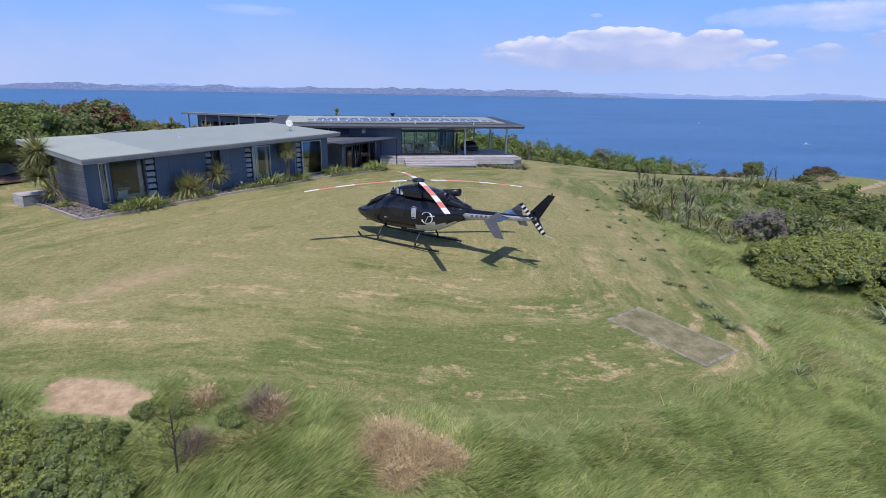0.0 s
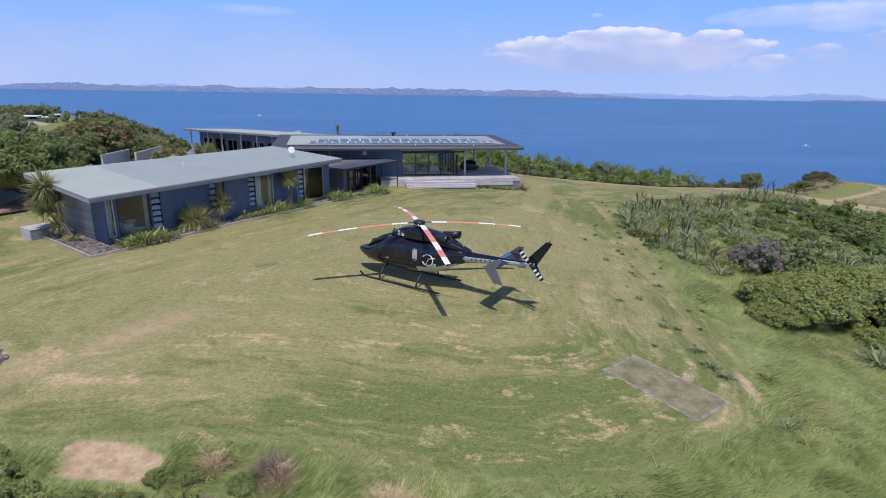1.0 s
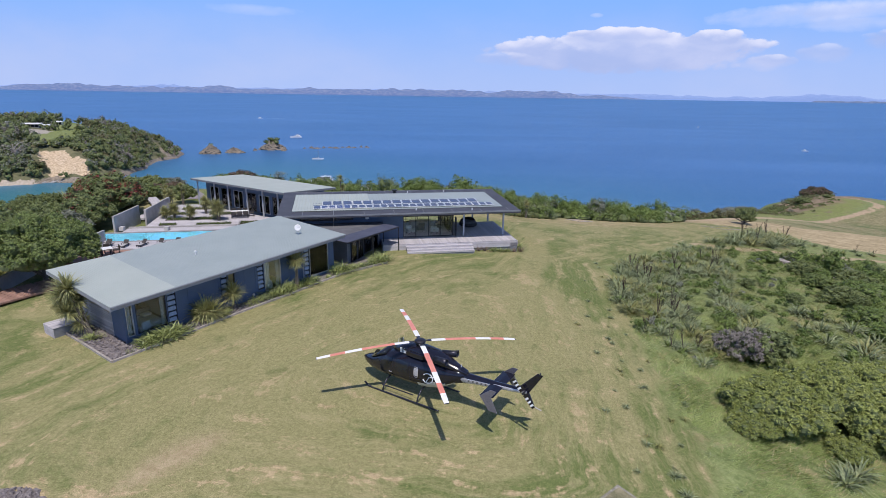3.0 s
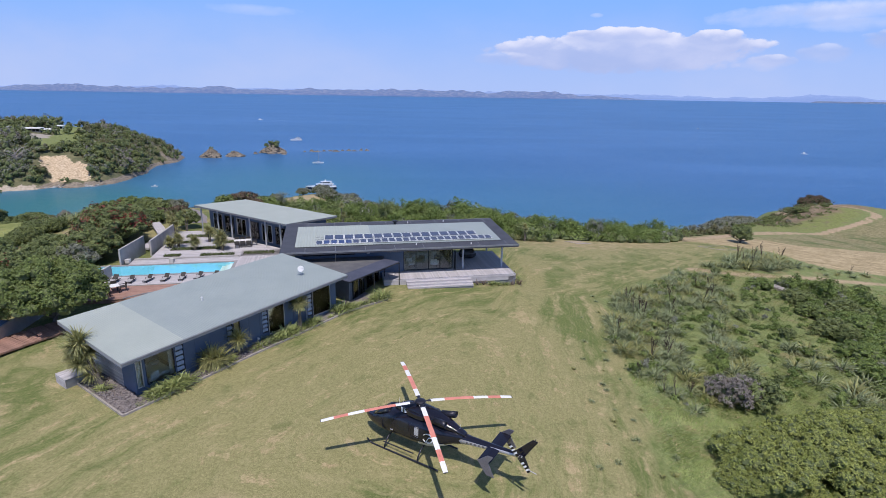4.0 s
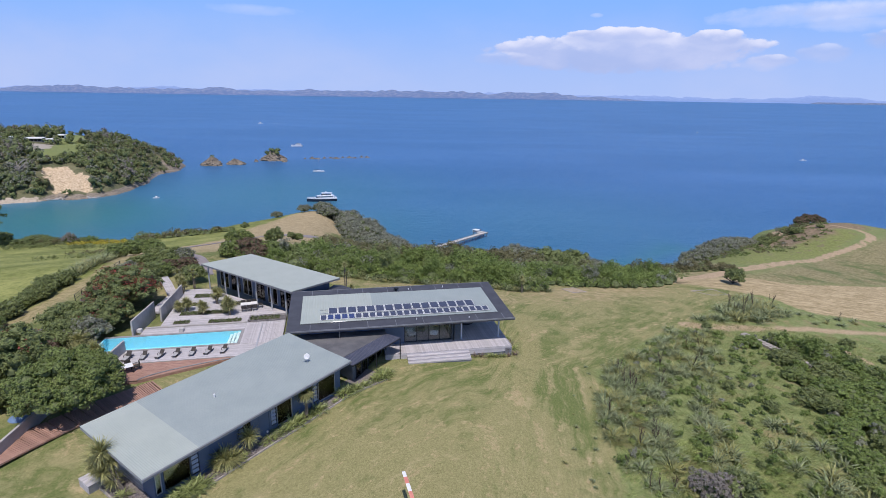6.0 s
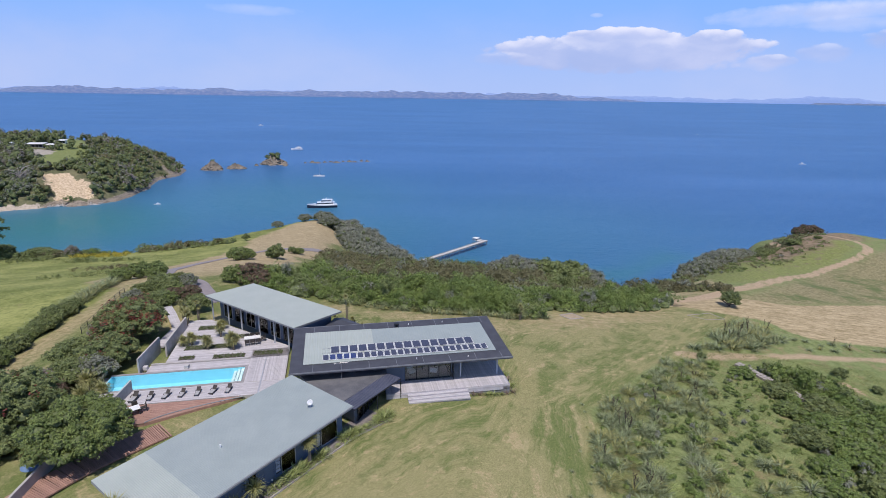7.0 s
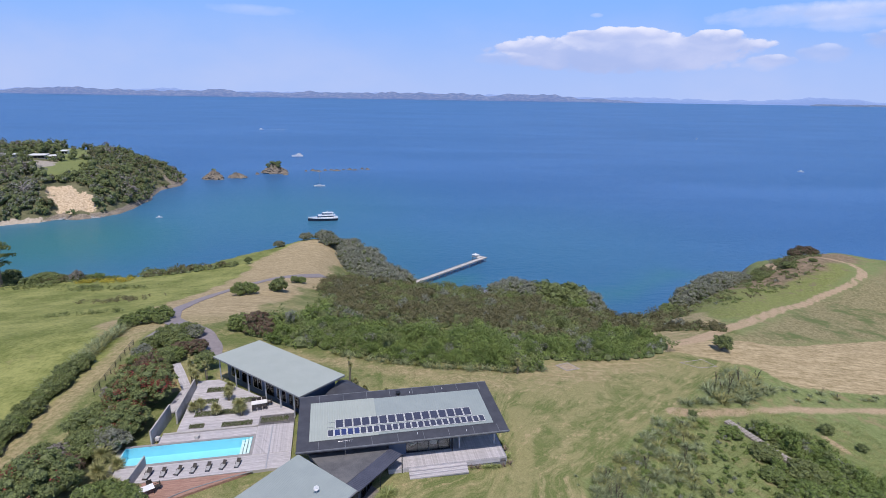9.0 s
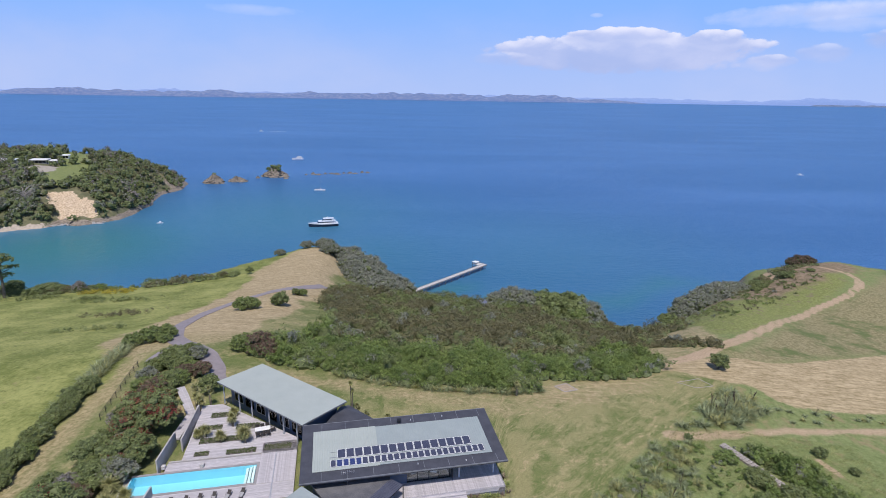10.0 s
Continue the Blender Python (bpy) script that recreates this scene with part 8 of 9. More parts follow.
for x, y, z, h, s in ((-27.7, 65.2, TZ, 1.7, 1.1), (-28.2, 65.9, TZ, 1.1, 1.1), (-31.1, 65.2, TZ, 1.2, 0.95), (-30.9, 69.1, TZ, 1.5, 0.9), (-33.7, 66.4, TZ, 1.1, 0.95), (-34.6, 66.0, TZ, 0.8, 0.9), (-31.7, 71.8, TZ, 0.8, 0.8)):
    cabbage_tree(x, y, z, [(0, 0, h * 1.1), (0.25, 0.15, h * 0.8), (-0.2, 0.2, h * 0.6)], "cabbage tree standing in the terrace planting", "terrace cabbage trees", s * 1.45)
for x, y, h, s in ((-37.5, 73.5, 2.4, 1.1), (-36.8, 75.5, 3.2, 0.9), (-13.2, 73.2, 2.2, 0.9), (-11.6, 71.9, 1.7, 0.9), (-8.4, 71.8, 1.3, 0.9), (-16.5, 77.0, 1.2, 0.8), (-21.0, 80.2, 1.0, 0.8), (-14.4, 75.0, 5.0, 1.0), (12.8, 84.2, 2.4, 1.1), (-39.6, 52.6, 1.2, 1.9), (-38.4, 54.2, 0.9, 1.7), (-40.8, 55.4, 1.4, 1.8), (-41.8, 51.8, 0.8, 1.7), (-37.2, 51.2, 0.7, 1.4), (-44.0, 60.0, 2.0, 1.1), (-38.6, 74.6, 2.2, 1.3), (-39.6, 76.6, 2.6, 1.3)):
    cabbage_tree(x, y, ground(x, y), [(0, 0, h), (0.25, 0.1, h * 0.75)], "cabbage tree rising behind the house", "cabbage trees behind the house", s)
for i, (x, y, s) in enumerate(((-40.4, 45.2, 1.0), (-39.4, 45.9, 0.9), (-38.6, 46.6, 0.85), (-41.3, 44.6, 1.05), (-40.9, 46.2, 0.9), (-39.9, 44.2, 0.9), (-38.9, 45.0, 0.8), (-42.2, 44.2, 0.9))):
    flax(x, y, s, i, "golden-green flax clump on the bank", "golden flax on the bank", mesh=FLAX[4 + i % 2])
um = thing("garden_umbrella", "blue canvas garden umbrella behind the concrete wall", "umbrella", Matrix.Translation((-36.5, 40.9, ground(-36.5, 40.9))))
part("pole", Geo().tube([(0, 0, 0), (0, 0, 1.55)], 0.025, 8), M_METAL, um)
canopy = [[(q * math.cos(k * math.tau / 16), q * math.sin(k * math.tau / 16), z) for k in range(16)] for q, z in ((0.85, 1.02), (0.9, 1.08), (0.55, 1.30), (0.05, 1.50))]
part("canopy", Geo().loft(canopy), M_AWNING_BLUE, um, "faded blue canvas canopy")
# low planting in the bed along the wing
for i, (u, v, s) in enumerate([(1.7, 0.05, 0.62), (2.3, 0.15, 0.75), (3.0, 0.1, 0.80), (3.6, 0.2, 0.78), (4.2, 0.15, 0.68), (2.6, -0.2, 0.55), (3.4, -0.2, 0.55), (7.3, 0.2, 0.62), (7.9, 0.3, 0.5), (9.9, 0.35, 0.42), (10.6, 0.4, 0.62), (11.4, 0.45, 0.82), (12.2, 0.35, 0.85), (13.1, 0.45, 1.0), (13.8, 0.4, 0.9), (15.2, 0.4, 0.75), (15.9, 0.35, 0.85), (16.7, 0.3, 0.7), (18.0, 0.2, 0.35), (19.3, 0.5, 0.95), (20.0, 0.4, 1.0), (20.9, 0.2, 0.7), (21.9, 0.0, 0.6), (22.6, -0.1, 0.65), (23.4, -0.2, 0.75), (24.2, -0.3, 0.95), (24.8, -0.2, 1.0), (0.7, -0.05, 0.3), (0.1, 3.6, 0.6), (5.4, 0.2, 0.3)]):
    x, y = wing_pt(u, v)
    flax(x, y, s * (0.80 if i % 6 == 5 else 1.7 if i < 7 else 1.38), i, "strappy green clump in the garden bed", "strappy plants along the wing", mesh=FLAX[i % 4] if i % 6 == 5 else STRAP[i % 3])
for i, (u, v, s, d) in enumerate([(20.6, -1.0, 0.6, 1), (21.3, -1.05, 0.65, 1), (22.2, -1.1, 0.6, 0), (23.0, -1.1, 0.6, 0), (23.8, -1.05, 0.5, 0), (24.6, -1.0, 0.6, 1), (25.5, -0.6, 0.7, 1), (25.6, 0.8, 0.7, 0), (25.7, 2.2, 0.8, 1), (25.7, 3.6, 0.7, 0)]):
    p = TERR @ Vector((u, v, 0))
    flax(p.x, p.y, s * 1.25, i, "bronze strappy clump below the deck" if d else "green strappy clump below the deck", "strappy plants below the deck", mesh=FLAXDARK if d else STRAP[i % 3])


# long grass on the near bank and the right-hand slope
def grass(n, xr, yr, keep, hgt, wid, mat, seed, name, label, lean=1.0):
    rs = np.random.RandomState(seed)
    x, y = rs.uniform(*xr, n), rs.uniform(*yr, n)
    m = keep(x, y, rs)
    x, y = x[m], y[m]
    c = len(x)
    z = height(x, y) - 0.08
    a = np.array([-0.4 + noise.noise((p * 0.35, r * 0.35, seed)) * 2.6 + noise.noise((p * 1.3, r * 1.3, seed)) * 1.3 for p, r in zip(x, y)]) + rs.normal(0, 0.6, c)
    h = hgt * rs.uniform(0.55, 1.2, c) * (0.8 + 0.5 * np.array([noise.noise((p * 0.8, r * 0.8, 5 + seed)) for p, r in zip(x, y)]))
    ca, sa = np.cos(a), np.sin(a)
    turn = a + rs.normal(0, 0.9, c)
    ct, st = np.cos(turn), np.sin(turn)
    V = np.empty((c, 2, 2, 3))
    for i, (s, zz, w) in enumerate(((0.0, 0.10, 1.0), (0.95, 0.86, 0.16))):
        cx, cy = x + ca * s * h * lean, y + sa * s * h * lean
        o = wid * w
        V[:, i, 0] = np.stack([cx - st * o, cy + ct * o, z + h * zz], -1)
        V[:, i, 1] = np.stack([cx + st * o, cy - ct * o, z + h * zz], -1)
    ob = thing(name, label, "grass", kind="stuff")
    part("grass_blades", quads_mesh("grass_blades", V, mat), None, ob)


def rough_only(x, y, rs):
    d = lawn_inside(x, y)
    bare = np.maximum(soft_inside(x, y + 0.25, BARE, 0.6), soft_inside(x, y - 0.35, BARE, 0.6)) > rs.uniform(0.05, 0.5, len(x))
    return (d < rs.uniform(-0.9, 0.15, len(x))) & ~bare


grass(230000, (-13, 16), (5.5, 17), rough_only, 0.36, 0.0125, F_GRASS, 301, "long_grass", "long wind-combed green grass on the near bank")
grass(170000, (8, 34), (10, 44), rough_only, 0.40, 0.014, F_GRASS, 302, "long_grass", "long green grass on the slope beside the lawn")
grass(90000, (15, 70), (34, 80), rough_only, 0.42, 0.028, F_RANK, 303, "long_grass", "rank green grass between the flax")
grass(22000, (-9, 26), (8, 40), rough_only, 0.5, 0.008, F_STRAW, 304, "dry_grass", "dry straw stalks in the long grass")


def tangle(x, y, r, h, n, mat, seed, label, name="dry_weed"):
    """A matted tangle of thin bent stems with small seed heads."""
    rs = np.random.RandomState(seed)
    n = int(n * 1.7)
    rr_ = r * np.sqrt(rs.random(n))
    aa = rs.uniform(0, 6.28, n)
    foot = np.stack([rr_ * np.cos(aa), rr_ * np.sin(aa), np.zeros(n)], -1)[:, None, None, :]
    V = sword_leaves(rs, n, h * 1.05, 0.0065, 0.50, 1.5, 0.06, most=1.2) * (1.05 - 0.45 * (rr_ / r)[:, None, None, None] ** 2) + foot
    t = thing(name, label, "weed", Matrix.Translation((x, y, ground(x, y) - 0.05)))
    part("stem_tangle", quads_mesh("stems", V, mat), None, t)
    heads = [(r * q_[0], r * q_[1], h * 0.5, r * 0.35, r * 0.35, h * 0.32) for q_ in rs.uniform(-0.6, 0.6, (7, 2))]
    part("seed_heads", quads_mesh("seed_heads", leaf_cloud(rs, heads, n // 2, 0.035, bent=False, tuft=4), mat), None, t)


for i, (x, y, r, h, n) in enumerate(((-1.35, 12.1, 0.55, 1.15, 700), (-0.75, 11.7, 0.6, 1.05, 700), (-0.1, 11.9, 0.45, 0.75, 420), (0.35, 11.7, 0.4, 0.5, 260), (-0.9, 11.1, 0.45, 0.8, 420))):
    tangle(x, y, r, h, n, F_STRAW, 401 + i, "dead straw-brown bush in the long grass")
tangle(-6.6, 13.6, 0.30, 0.85, 240, F_STRAW, 421, "tuft of dry seeding weeds at the lawn's edge")
tangle(-4.9, 13.4, 0.42, 1.0, 320, F_FLAXDARK, 422, "tall dark-leaved weeds at the lawn's edge", "weed_clump")
tangle(-4.5, 13.2, 0.3, 0.85, 260, F_STRAW, 423, "tuft of dry seeding weeds at the lawn's edge")
tangle(-6.2, 12.0, 0.4, 0.7, 260, F_FLAXDARK, 424, "dark reddish weeds on the bank", "weed_clump")
tangle(-8.9, 12.2, 0.35, 0.7, 240, F_STRAW, 425, "brown dead stems among the bushes", "weed_clump")
crown_meshes("weed", 0.95, 1.0, 26, 0.0, 12500, 0.036, F_BANK, 31, 0.9, tuft=10)
crown_meshes("weed_lime", 0.8, 0.9, 26, 0.0, 11000, 0.036, F_LIME, 32, 0.9, tuft=10)
for i, (x, y, s) in enumerate(((-12.6, 12.7, 0.9), (-11.4, 11.9, 0.9), (-10.4, 11.5, 1.0), (-9.4, 11.7, 0.85), (-8.6, 12.0, 0.65), (-10.0, 10.6, 1.1), (-8.8, 10.7, 0.9), (-11.6, 10.8, 1.1), (-12.9, 11.4, 1.1), (-8.05, 13.2, 0.4), (-7.1, 13.3, 0.4), (-6.9, 12.3, 0.5), (-5.6, 13.0, 0.45), (-7.6, 10.4, 0.7), (-13.4, 13.7, 0.7))):
    tree_at("weed_lime" if i % 3 == 2 else "weed", x, y, "leafy green bush on the near bank", "shrub", s, i * 47, group="bushes on the near bank")
tw = thing("bare_sapling", "bare dark twiggy sapling on the bank", "sapling", Matrix.Translation((-6.3, 11.2, ground(-6.3, 11.2))))
g = Geo().tube([(0, 0, -0.1), (0.03, 0, 0.9), (0, 0.02, 1.75)], [0.03, 0.02, 0.008], 6)
for i in range(9):
    z, a = 0.35 + i * 0.14, i * 2.4
    g.tube([(0.02, 0, z), (0.28 * math.cos(a), 0.28 * math.sin(a), z + 0.3), (0.42 * math.cos(a), 0.42 * math.sin(a), z + 0.6)], [0.012, 0.008, 0.004], 5)
part("twigs", g, F_STALK, tw)


# ---- the bay: jetty, boats, islets and the headland ----
M_ROCK = material("pale_shore_rock", (0.115, 0.10, 0.082), (0.30, 0.255, 0.205), 0.95, 0.25, 2.0, bump=0.9, dist=0.8)
M_HULL = material("white_gelcoat", (0.72, 0.73, 0.75), (0.80, 0.81, 0.83), 0.25, 0.5, 5, bump=0.0, coat=0.5)
M_NAVY = material("navy_hull_paint", (0.015, 0.02, 0.04), (0.025, 0.03, 0.055), 0.25, 0.5, 5, bump=0.0, coat=0.5)


def jetty():
    a, b = Vector((-21.5, 249.5, 0)), Vector((24.5, 305.0, 0))
    d = (b - a).normalized()
    ang = math.degrees(math.atan2(d.y, d.x))
    L = (b - a).length
    z = SEA + 2.6
    j = thing("jetty", "long pale timber jetty on dark piles", "jetty", Matrix.Translation((a.x, a.y, z)) @ pose(0, 0, 0, 0, 0, ang))
    n = int(L / 0.6)
    for i in range(n):
        part("deck_plank", Geo().box((i * L / n, -1.35, -0.08), ((i + 1) * L / n - 0.03, 1.35, 0.0)), M_PAVER, j)
    part("beam", Geo().box((0, -1.3, -0.45), (L, -1.05, -0.085)).box((0, 1.05, -0.45), (L, 1.3, -0.085)), M_TIMBER, j)
    for i in range(14):
        x = 3 + i * (L - 4) / 13
        for y in (-1.15, 1.15):
            part("pile", Geo().tube([(x, y, -6), (x, y, -0.1)], 0.17, 8), M_FASCIA, j)
    head = part("jetty_head", Geo().box((L - 4.5, 1.36, -0.1), (L - 0.2, 6.4, 0.02)), M_PAVER, j)
    for x in (L - 4.2, L - 0.6):
        for y in (3.6, 6.1):
            part("pile", Geo().tube([(x, y, -6), (x, y, 1.1)], 0.16, 8), M_FASCIA, j)
    for s in (-1.28, 1.28):
        part("kerb_rail", Geo().box((0, s - 0.08, 0.0), (L, s + 0.08, 0.16)), M_TIMBER, j)
    part("hut_roof", Geo().box((L - 4.6, 3.4, 1.0), (L - 1.2, 6.6, 1.15)), M_WHITE, j, "white canopy at the jetty head")
    for x in (L - 4.4, L - 1.8):
        for y in (4.0, 6.4):
            part("canopy_post", Geo().tube([(x, y, 0), (x, y, 1.0)], 0.06, 6), M_WHITE, j)


jetty()


def hull_rings(L, W, H, sheer=0.25, n=10):
    """Rings of a pointed hull along x."""
    rings = []
    for s in np.linspace(0, 1, 12):
        w = W / 2 * (1 - max(0, (s - 0.45) / 0.55) ** 2.2) * (0.9 + 0.1 * min(1, s * 5))
        w = max(w, 0.03)
        top = H * (1 + sheer * s ** 2)
        x = L * (s - 0.5)
        rings.append([(x, -w, top), (x, -w * 0.82, 0), (x - 0.02 * L * (s > 0.9), 0, -0.4), (x, w * 0.82, 0), (x, w, top)])
    return rings


def motor_yacht(x, y, heading, L, label, dark=True, decks=2):
    W = L * 0.30
    b = thing("motor_yacht", label, "boat", Matrix.Translation((x, y, SEA)) @ pose(0, 0, 0, 0, 0, heading))
    part("hull", Geo().loft(hull_rings(L, W, L * 0.085)), M_NAVY if dark else M_HULL, b)
    part("topsides", Geo().loft([[(q[0], q[1] * 1.01, q[2] + (0 if i in (1, 2, 3) else L * 0.03)) if i in (0, 4) else (q[0], q[1] * 1.22, L * 0.084 * (1 + 0.25 * (q[0] / L + 0.5) ** 2)) for i, q in enumerate(r)] for r in hull_rings(L, W, L * 0.085)]), M_HULL, b)
    z = L * 0.105
    for k in range(decks):
        l0, l1 = -0.40 + 0.06 * k, 0.22 - 0.16 * k
        w = W * (0.40 - 0.06 * k)
        h = L * 0.08
        part("cabin", Geo().loft([[(x_, -w, z), (x_, w, z), (x_ - sh, w * 0.86, z + h), (x_ - sh, -w * 0.86, z + h)] for x_, sh in ((l0 * L, 0), (l1 * L, L * 0.09))]), M_HULL, b)
        part("cabin_window", Geo().loft([[(x_, -w * 1.005, z + h * 0.50), (x_, w * 1.005, z + h * 0.50), (x_ - sh, w * 0.93, z + h * 0.74), (x_ - sh, -w * 0.93, z + h * 0.74)] for x_, sh in ((l0 * L + 0.04 * L, 0), (l1 * L - 0.02 * L, L * 0.03))]), M_CANOPY, b)
        part("deck_roof", Geo().box(((l0 - 0.02) * L, -w * 1.0, z + h), ((l1 - 0.05) * L, w * 1.0, z + h + 0.12)), M_HULL, b)
        z += h + 0.12
    part("radar_arch", Geo().tube([(-0.12 * L, -W * 0.22, z), (-0.16 * L, -W * 0.2, z + L * 0.05), (-0.16 * L, W * 0.2, z + L * 0.05), (-0.12 * L, W * 0.22, z)], 0.14, 6), M_HULL, b)
    part("bow_rail", Geo().tube([(0.22 * L, -W * 0.42, L * 0.14), (0.42 * L, -W * 0.2, L * 0.155), (0.49 * L, 0, L * 0.16), (0.42 * L, W * 0.2, L * 0.155), (0.22 * L, W * 0.42, L * 0.14)], 0.05, 5), M_METAL, b)


motor_yacht(-91.5, 404.5, 196, 22.0, "white motor yacht with a dark hull at anchor", True)
motor_yacht(-222, 832, 188, 17.0, "white flybridge launch at anchor", False)


def sailboat(x, y, heading, L):
    b = thing("sailing_yacht", "white sailing yacht with a bare mast at anchor", "boat", Matrix.Translation((x, y, SEA)) @ pose(0, 0, 0, 0, 0, heading))
    part("hull", Geo().loft(hull_rings(L, L * 0.28, L * 0.09)), M_HULL, b)
    part("deck", Geo().box((-0.45 * L, -L * 0.11, L * 0.085), (0.2 * L, L * 0.11, L * 0.10)), M_PAVER, b)
    part("cabin", Geo().box((-0.15 * L, -L * 0.07, L * 0.10), (0.18 * L, L * 0.07, L * 0.14)), M_HULL, b, bevel=0.1)
    part("mast", Geo().tube([(0.05 * L, 0, L * 0.1), (0.05 * L, 0, L * 1.25)], 0.16, 6), M_METAL, b)
    part("boom", Geo().tube([(0.05 * L, 0, L * 0.22), (-0.35 * L, 0, L * 0.22)], 0.14, 6), M_NAVY, b)
    for p in ((0.48 * L, 0, L * 0.11), (-0.46 * L, 0, L * 0.1)):
        part("stay", Geo().tube([p, (0.05 * L, 0, L * 1.24)], 0.025, 4), M_METAL, b)


sailboat(-129, 562, 8, 11.5)


def dinghy(x, y, heading, L, label):
    b = thing("small_boat", label, "boat", Matrix.Translation((x, y, SEA)) @ pose(0, 0, 0, 0, 0, heading))
    part("hull", Geo().loft(hull_rings(L, L * 0.36, L * 0.12)), M_HULL, b)
    part("canopy", Geo().box((-0.1 * L, -L * 0.13, L * 0.12), (0.2 * L, L * 0.13, L * 0.32)), M_HULL, b, bevel=0.1)


dinghy(-216, 405, 20, 4.6, "small white runabout moored off the beach")
dinghy(-470, 1430, 185, 12.0, "white launch under way far off")
dinghy(600, 1330, 60, 8.0, "tiny white boat far out")
dinghy(480, 740, 150, 8.0, "small pale boat out in the channel")
wk = bpy.data.materials.new("foam")
wk.use_nodes = True
wk.node_tree.nodes["Principled BSDF"].inputs["Base Color"].default_value = (0.7, 0.75, 0.8, 1)
part("wake", Geo().add([(-455, 1429.4, SEA + 0.35), (-455, 1431.2, SEA + 0.35), (-408, 1434.5, SEA + 0.3), (-408, 1428.5, SEA + 0.3)], [(0, 1, 2, 3)]), wk, thing("boat_wake", "white wake trailing behind a launch", "wake"))


def islet(x, y, r, h, seed, label, tufts=0):
    n, k = 44, 13
    rings = []
    for j in range(k):
        v = j / (k - 1)
        ring = []
        for i in range(n):
            a = math.tau * i / n
            q = 1 + 0.32 * noise.noise((math.cos(a) * 1.4 + seed, math.sin(a) * 1.4, v * 1.5)) + 0.14 * noise.noise((math.cos(a) * 5, math.sin(a) * 5 + seed, v * 5)) + 0.42 * noise.noise((math.cos(a) * 6, math.sin(a) * 9 + seed, v * 9))
            rad = r * (1 - v ** 1.5 * 0.9) * q
            ring.append((rad * math.cos(a) * 1.25, rad * math.sin(a) * 0.75, -3 + (h + 3) * v * (0.8 + 0.4 * noise.noise((math.cos(a) * 2, math.sin(a) * 2, seed)))))
        rings.append(ring)
    t = thing("islet", label, "islet", Matrix.Translation((x, y, SEA)))
    part("rock", Geo().loft(rings), M_ROCK, t)
    if tufts:
        rs = np.random.RandomState(int(seed))
        lobes = [(rs.uniform(-0.45, 0.45) * r, rs.uniform(-0.3, 0.3) * r, h * rs.uniform(0.5, 0.92), r * 0.2, r * 0.18, h * 0.13) for _ in range(tufts)]
        part("scrub", quads_mesh("scrub", leaf_cloud(rs, lobes, 130 * tufts, 0.8), F_DARK), None, t, "dark scrub on the rock")
        part("twig_mass", core_geo(lobes, 0.84, seed), F_CORE, t)


islet(-254, 600, 11.5, 10.5, 3, "craggy pale rock islet", 2)
islet(-232, 612, 11.0, 7.0, 5, "low craggy pale rock islet", 1)
islet(-204, 655, 15.0, 13.5, 8, "rock islet topped with dark scrub", 9)
islet(-219, 640, 3.5, 3.2, 9, "small dark rock in the water")
islet(-186, 640, 5.0, 2.4, 12, "low rock ledge in the water")
for i in range(11):
    x = -170 + i * 7.2
    islet(x, 672 + i * 2.6 + 4 * math.sin(i * 2.2), 3.4 + 1.7 * (i % 3), 2.1 + 0.6 * (i % 2), 20 + i, "low dark reef rock awash in the channel")
for x, y, r in ((-22, 262, 5.0), (-17, 266, 4.0), (-12, 262, 3.0), (-27, 258, 4.0)):
    islet(x, y, r, 2.0, int(40 + x), "brown rock ledge on the shore")


# the headland across the bay
HEAD_SHORE = [(-900, 330), (-420, 352), (-312, 371), (-293, 384), (-284, 395), (-272, 394), (-258, 405), (-253, 417), (-257, 469), (-274, 520), (-270, 548), (-274, 575), (-288, 605), (-330, 640), (-420, 680), (-900, 720)]
SLIP = [(-313, 424), (-298, 429), (-284, 424), (-270, 415), (-265, 404), (-276, 399), (-287, 398), (-298, 408)]
CROWN_GRASS = [(-343, 447), (-342, 465), (-352, 501), (-372, 530), (-395, 568), (-405, 600), (-360, 590), (-349, 541), (-330, 510), (-318, 490), (-309, 440), (-316, 433)]
HEAD_DRIVE = [(-359, 456), (-367, 490), (-350, 495), (-340, 476), (-343, 457)]


def head_height(x, y):
    """Wooded headland with a grassy crown, steep to the water on all sides."""
    x, y = np.asarray(x, float), np.asarray(y, float)
    d = near_line(x, y, HEAD_SHORE)
    sign = np.vectorize(lambda a, b: 1.0 if inside_poly(a, b, HEAD_SHORE) else -1.0)(x, y)
    n = np.vectorize(lambda a, b: noise.noise((a * 0.05, b * 0.05, 4.0)))(x, y)
    d = d * sign + 3 * n
    top = 34 - 8 * step(-420, -270, x)
    return SEA + np.where(d > 0, top * (1 - np.exp(-np.clip(d, 0, 500) / 30)) + 1.0, np.maximum(-8, d * 0.5))


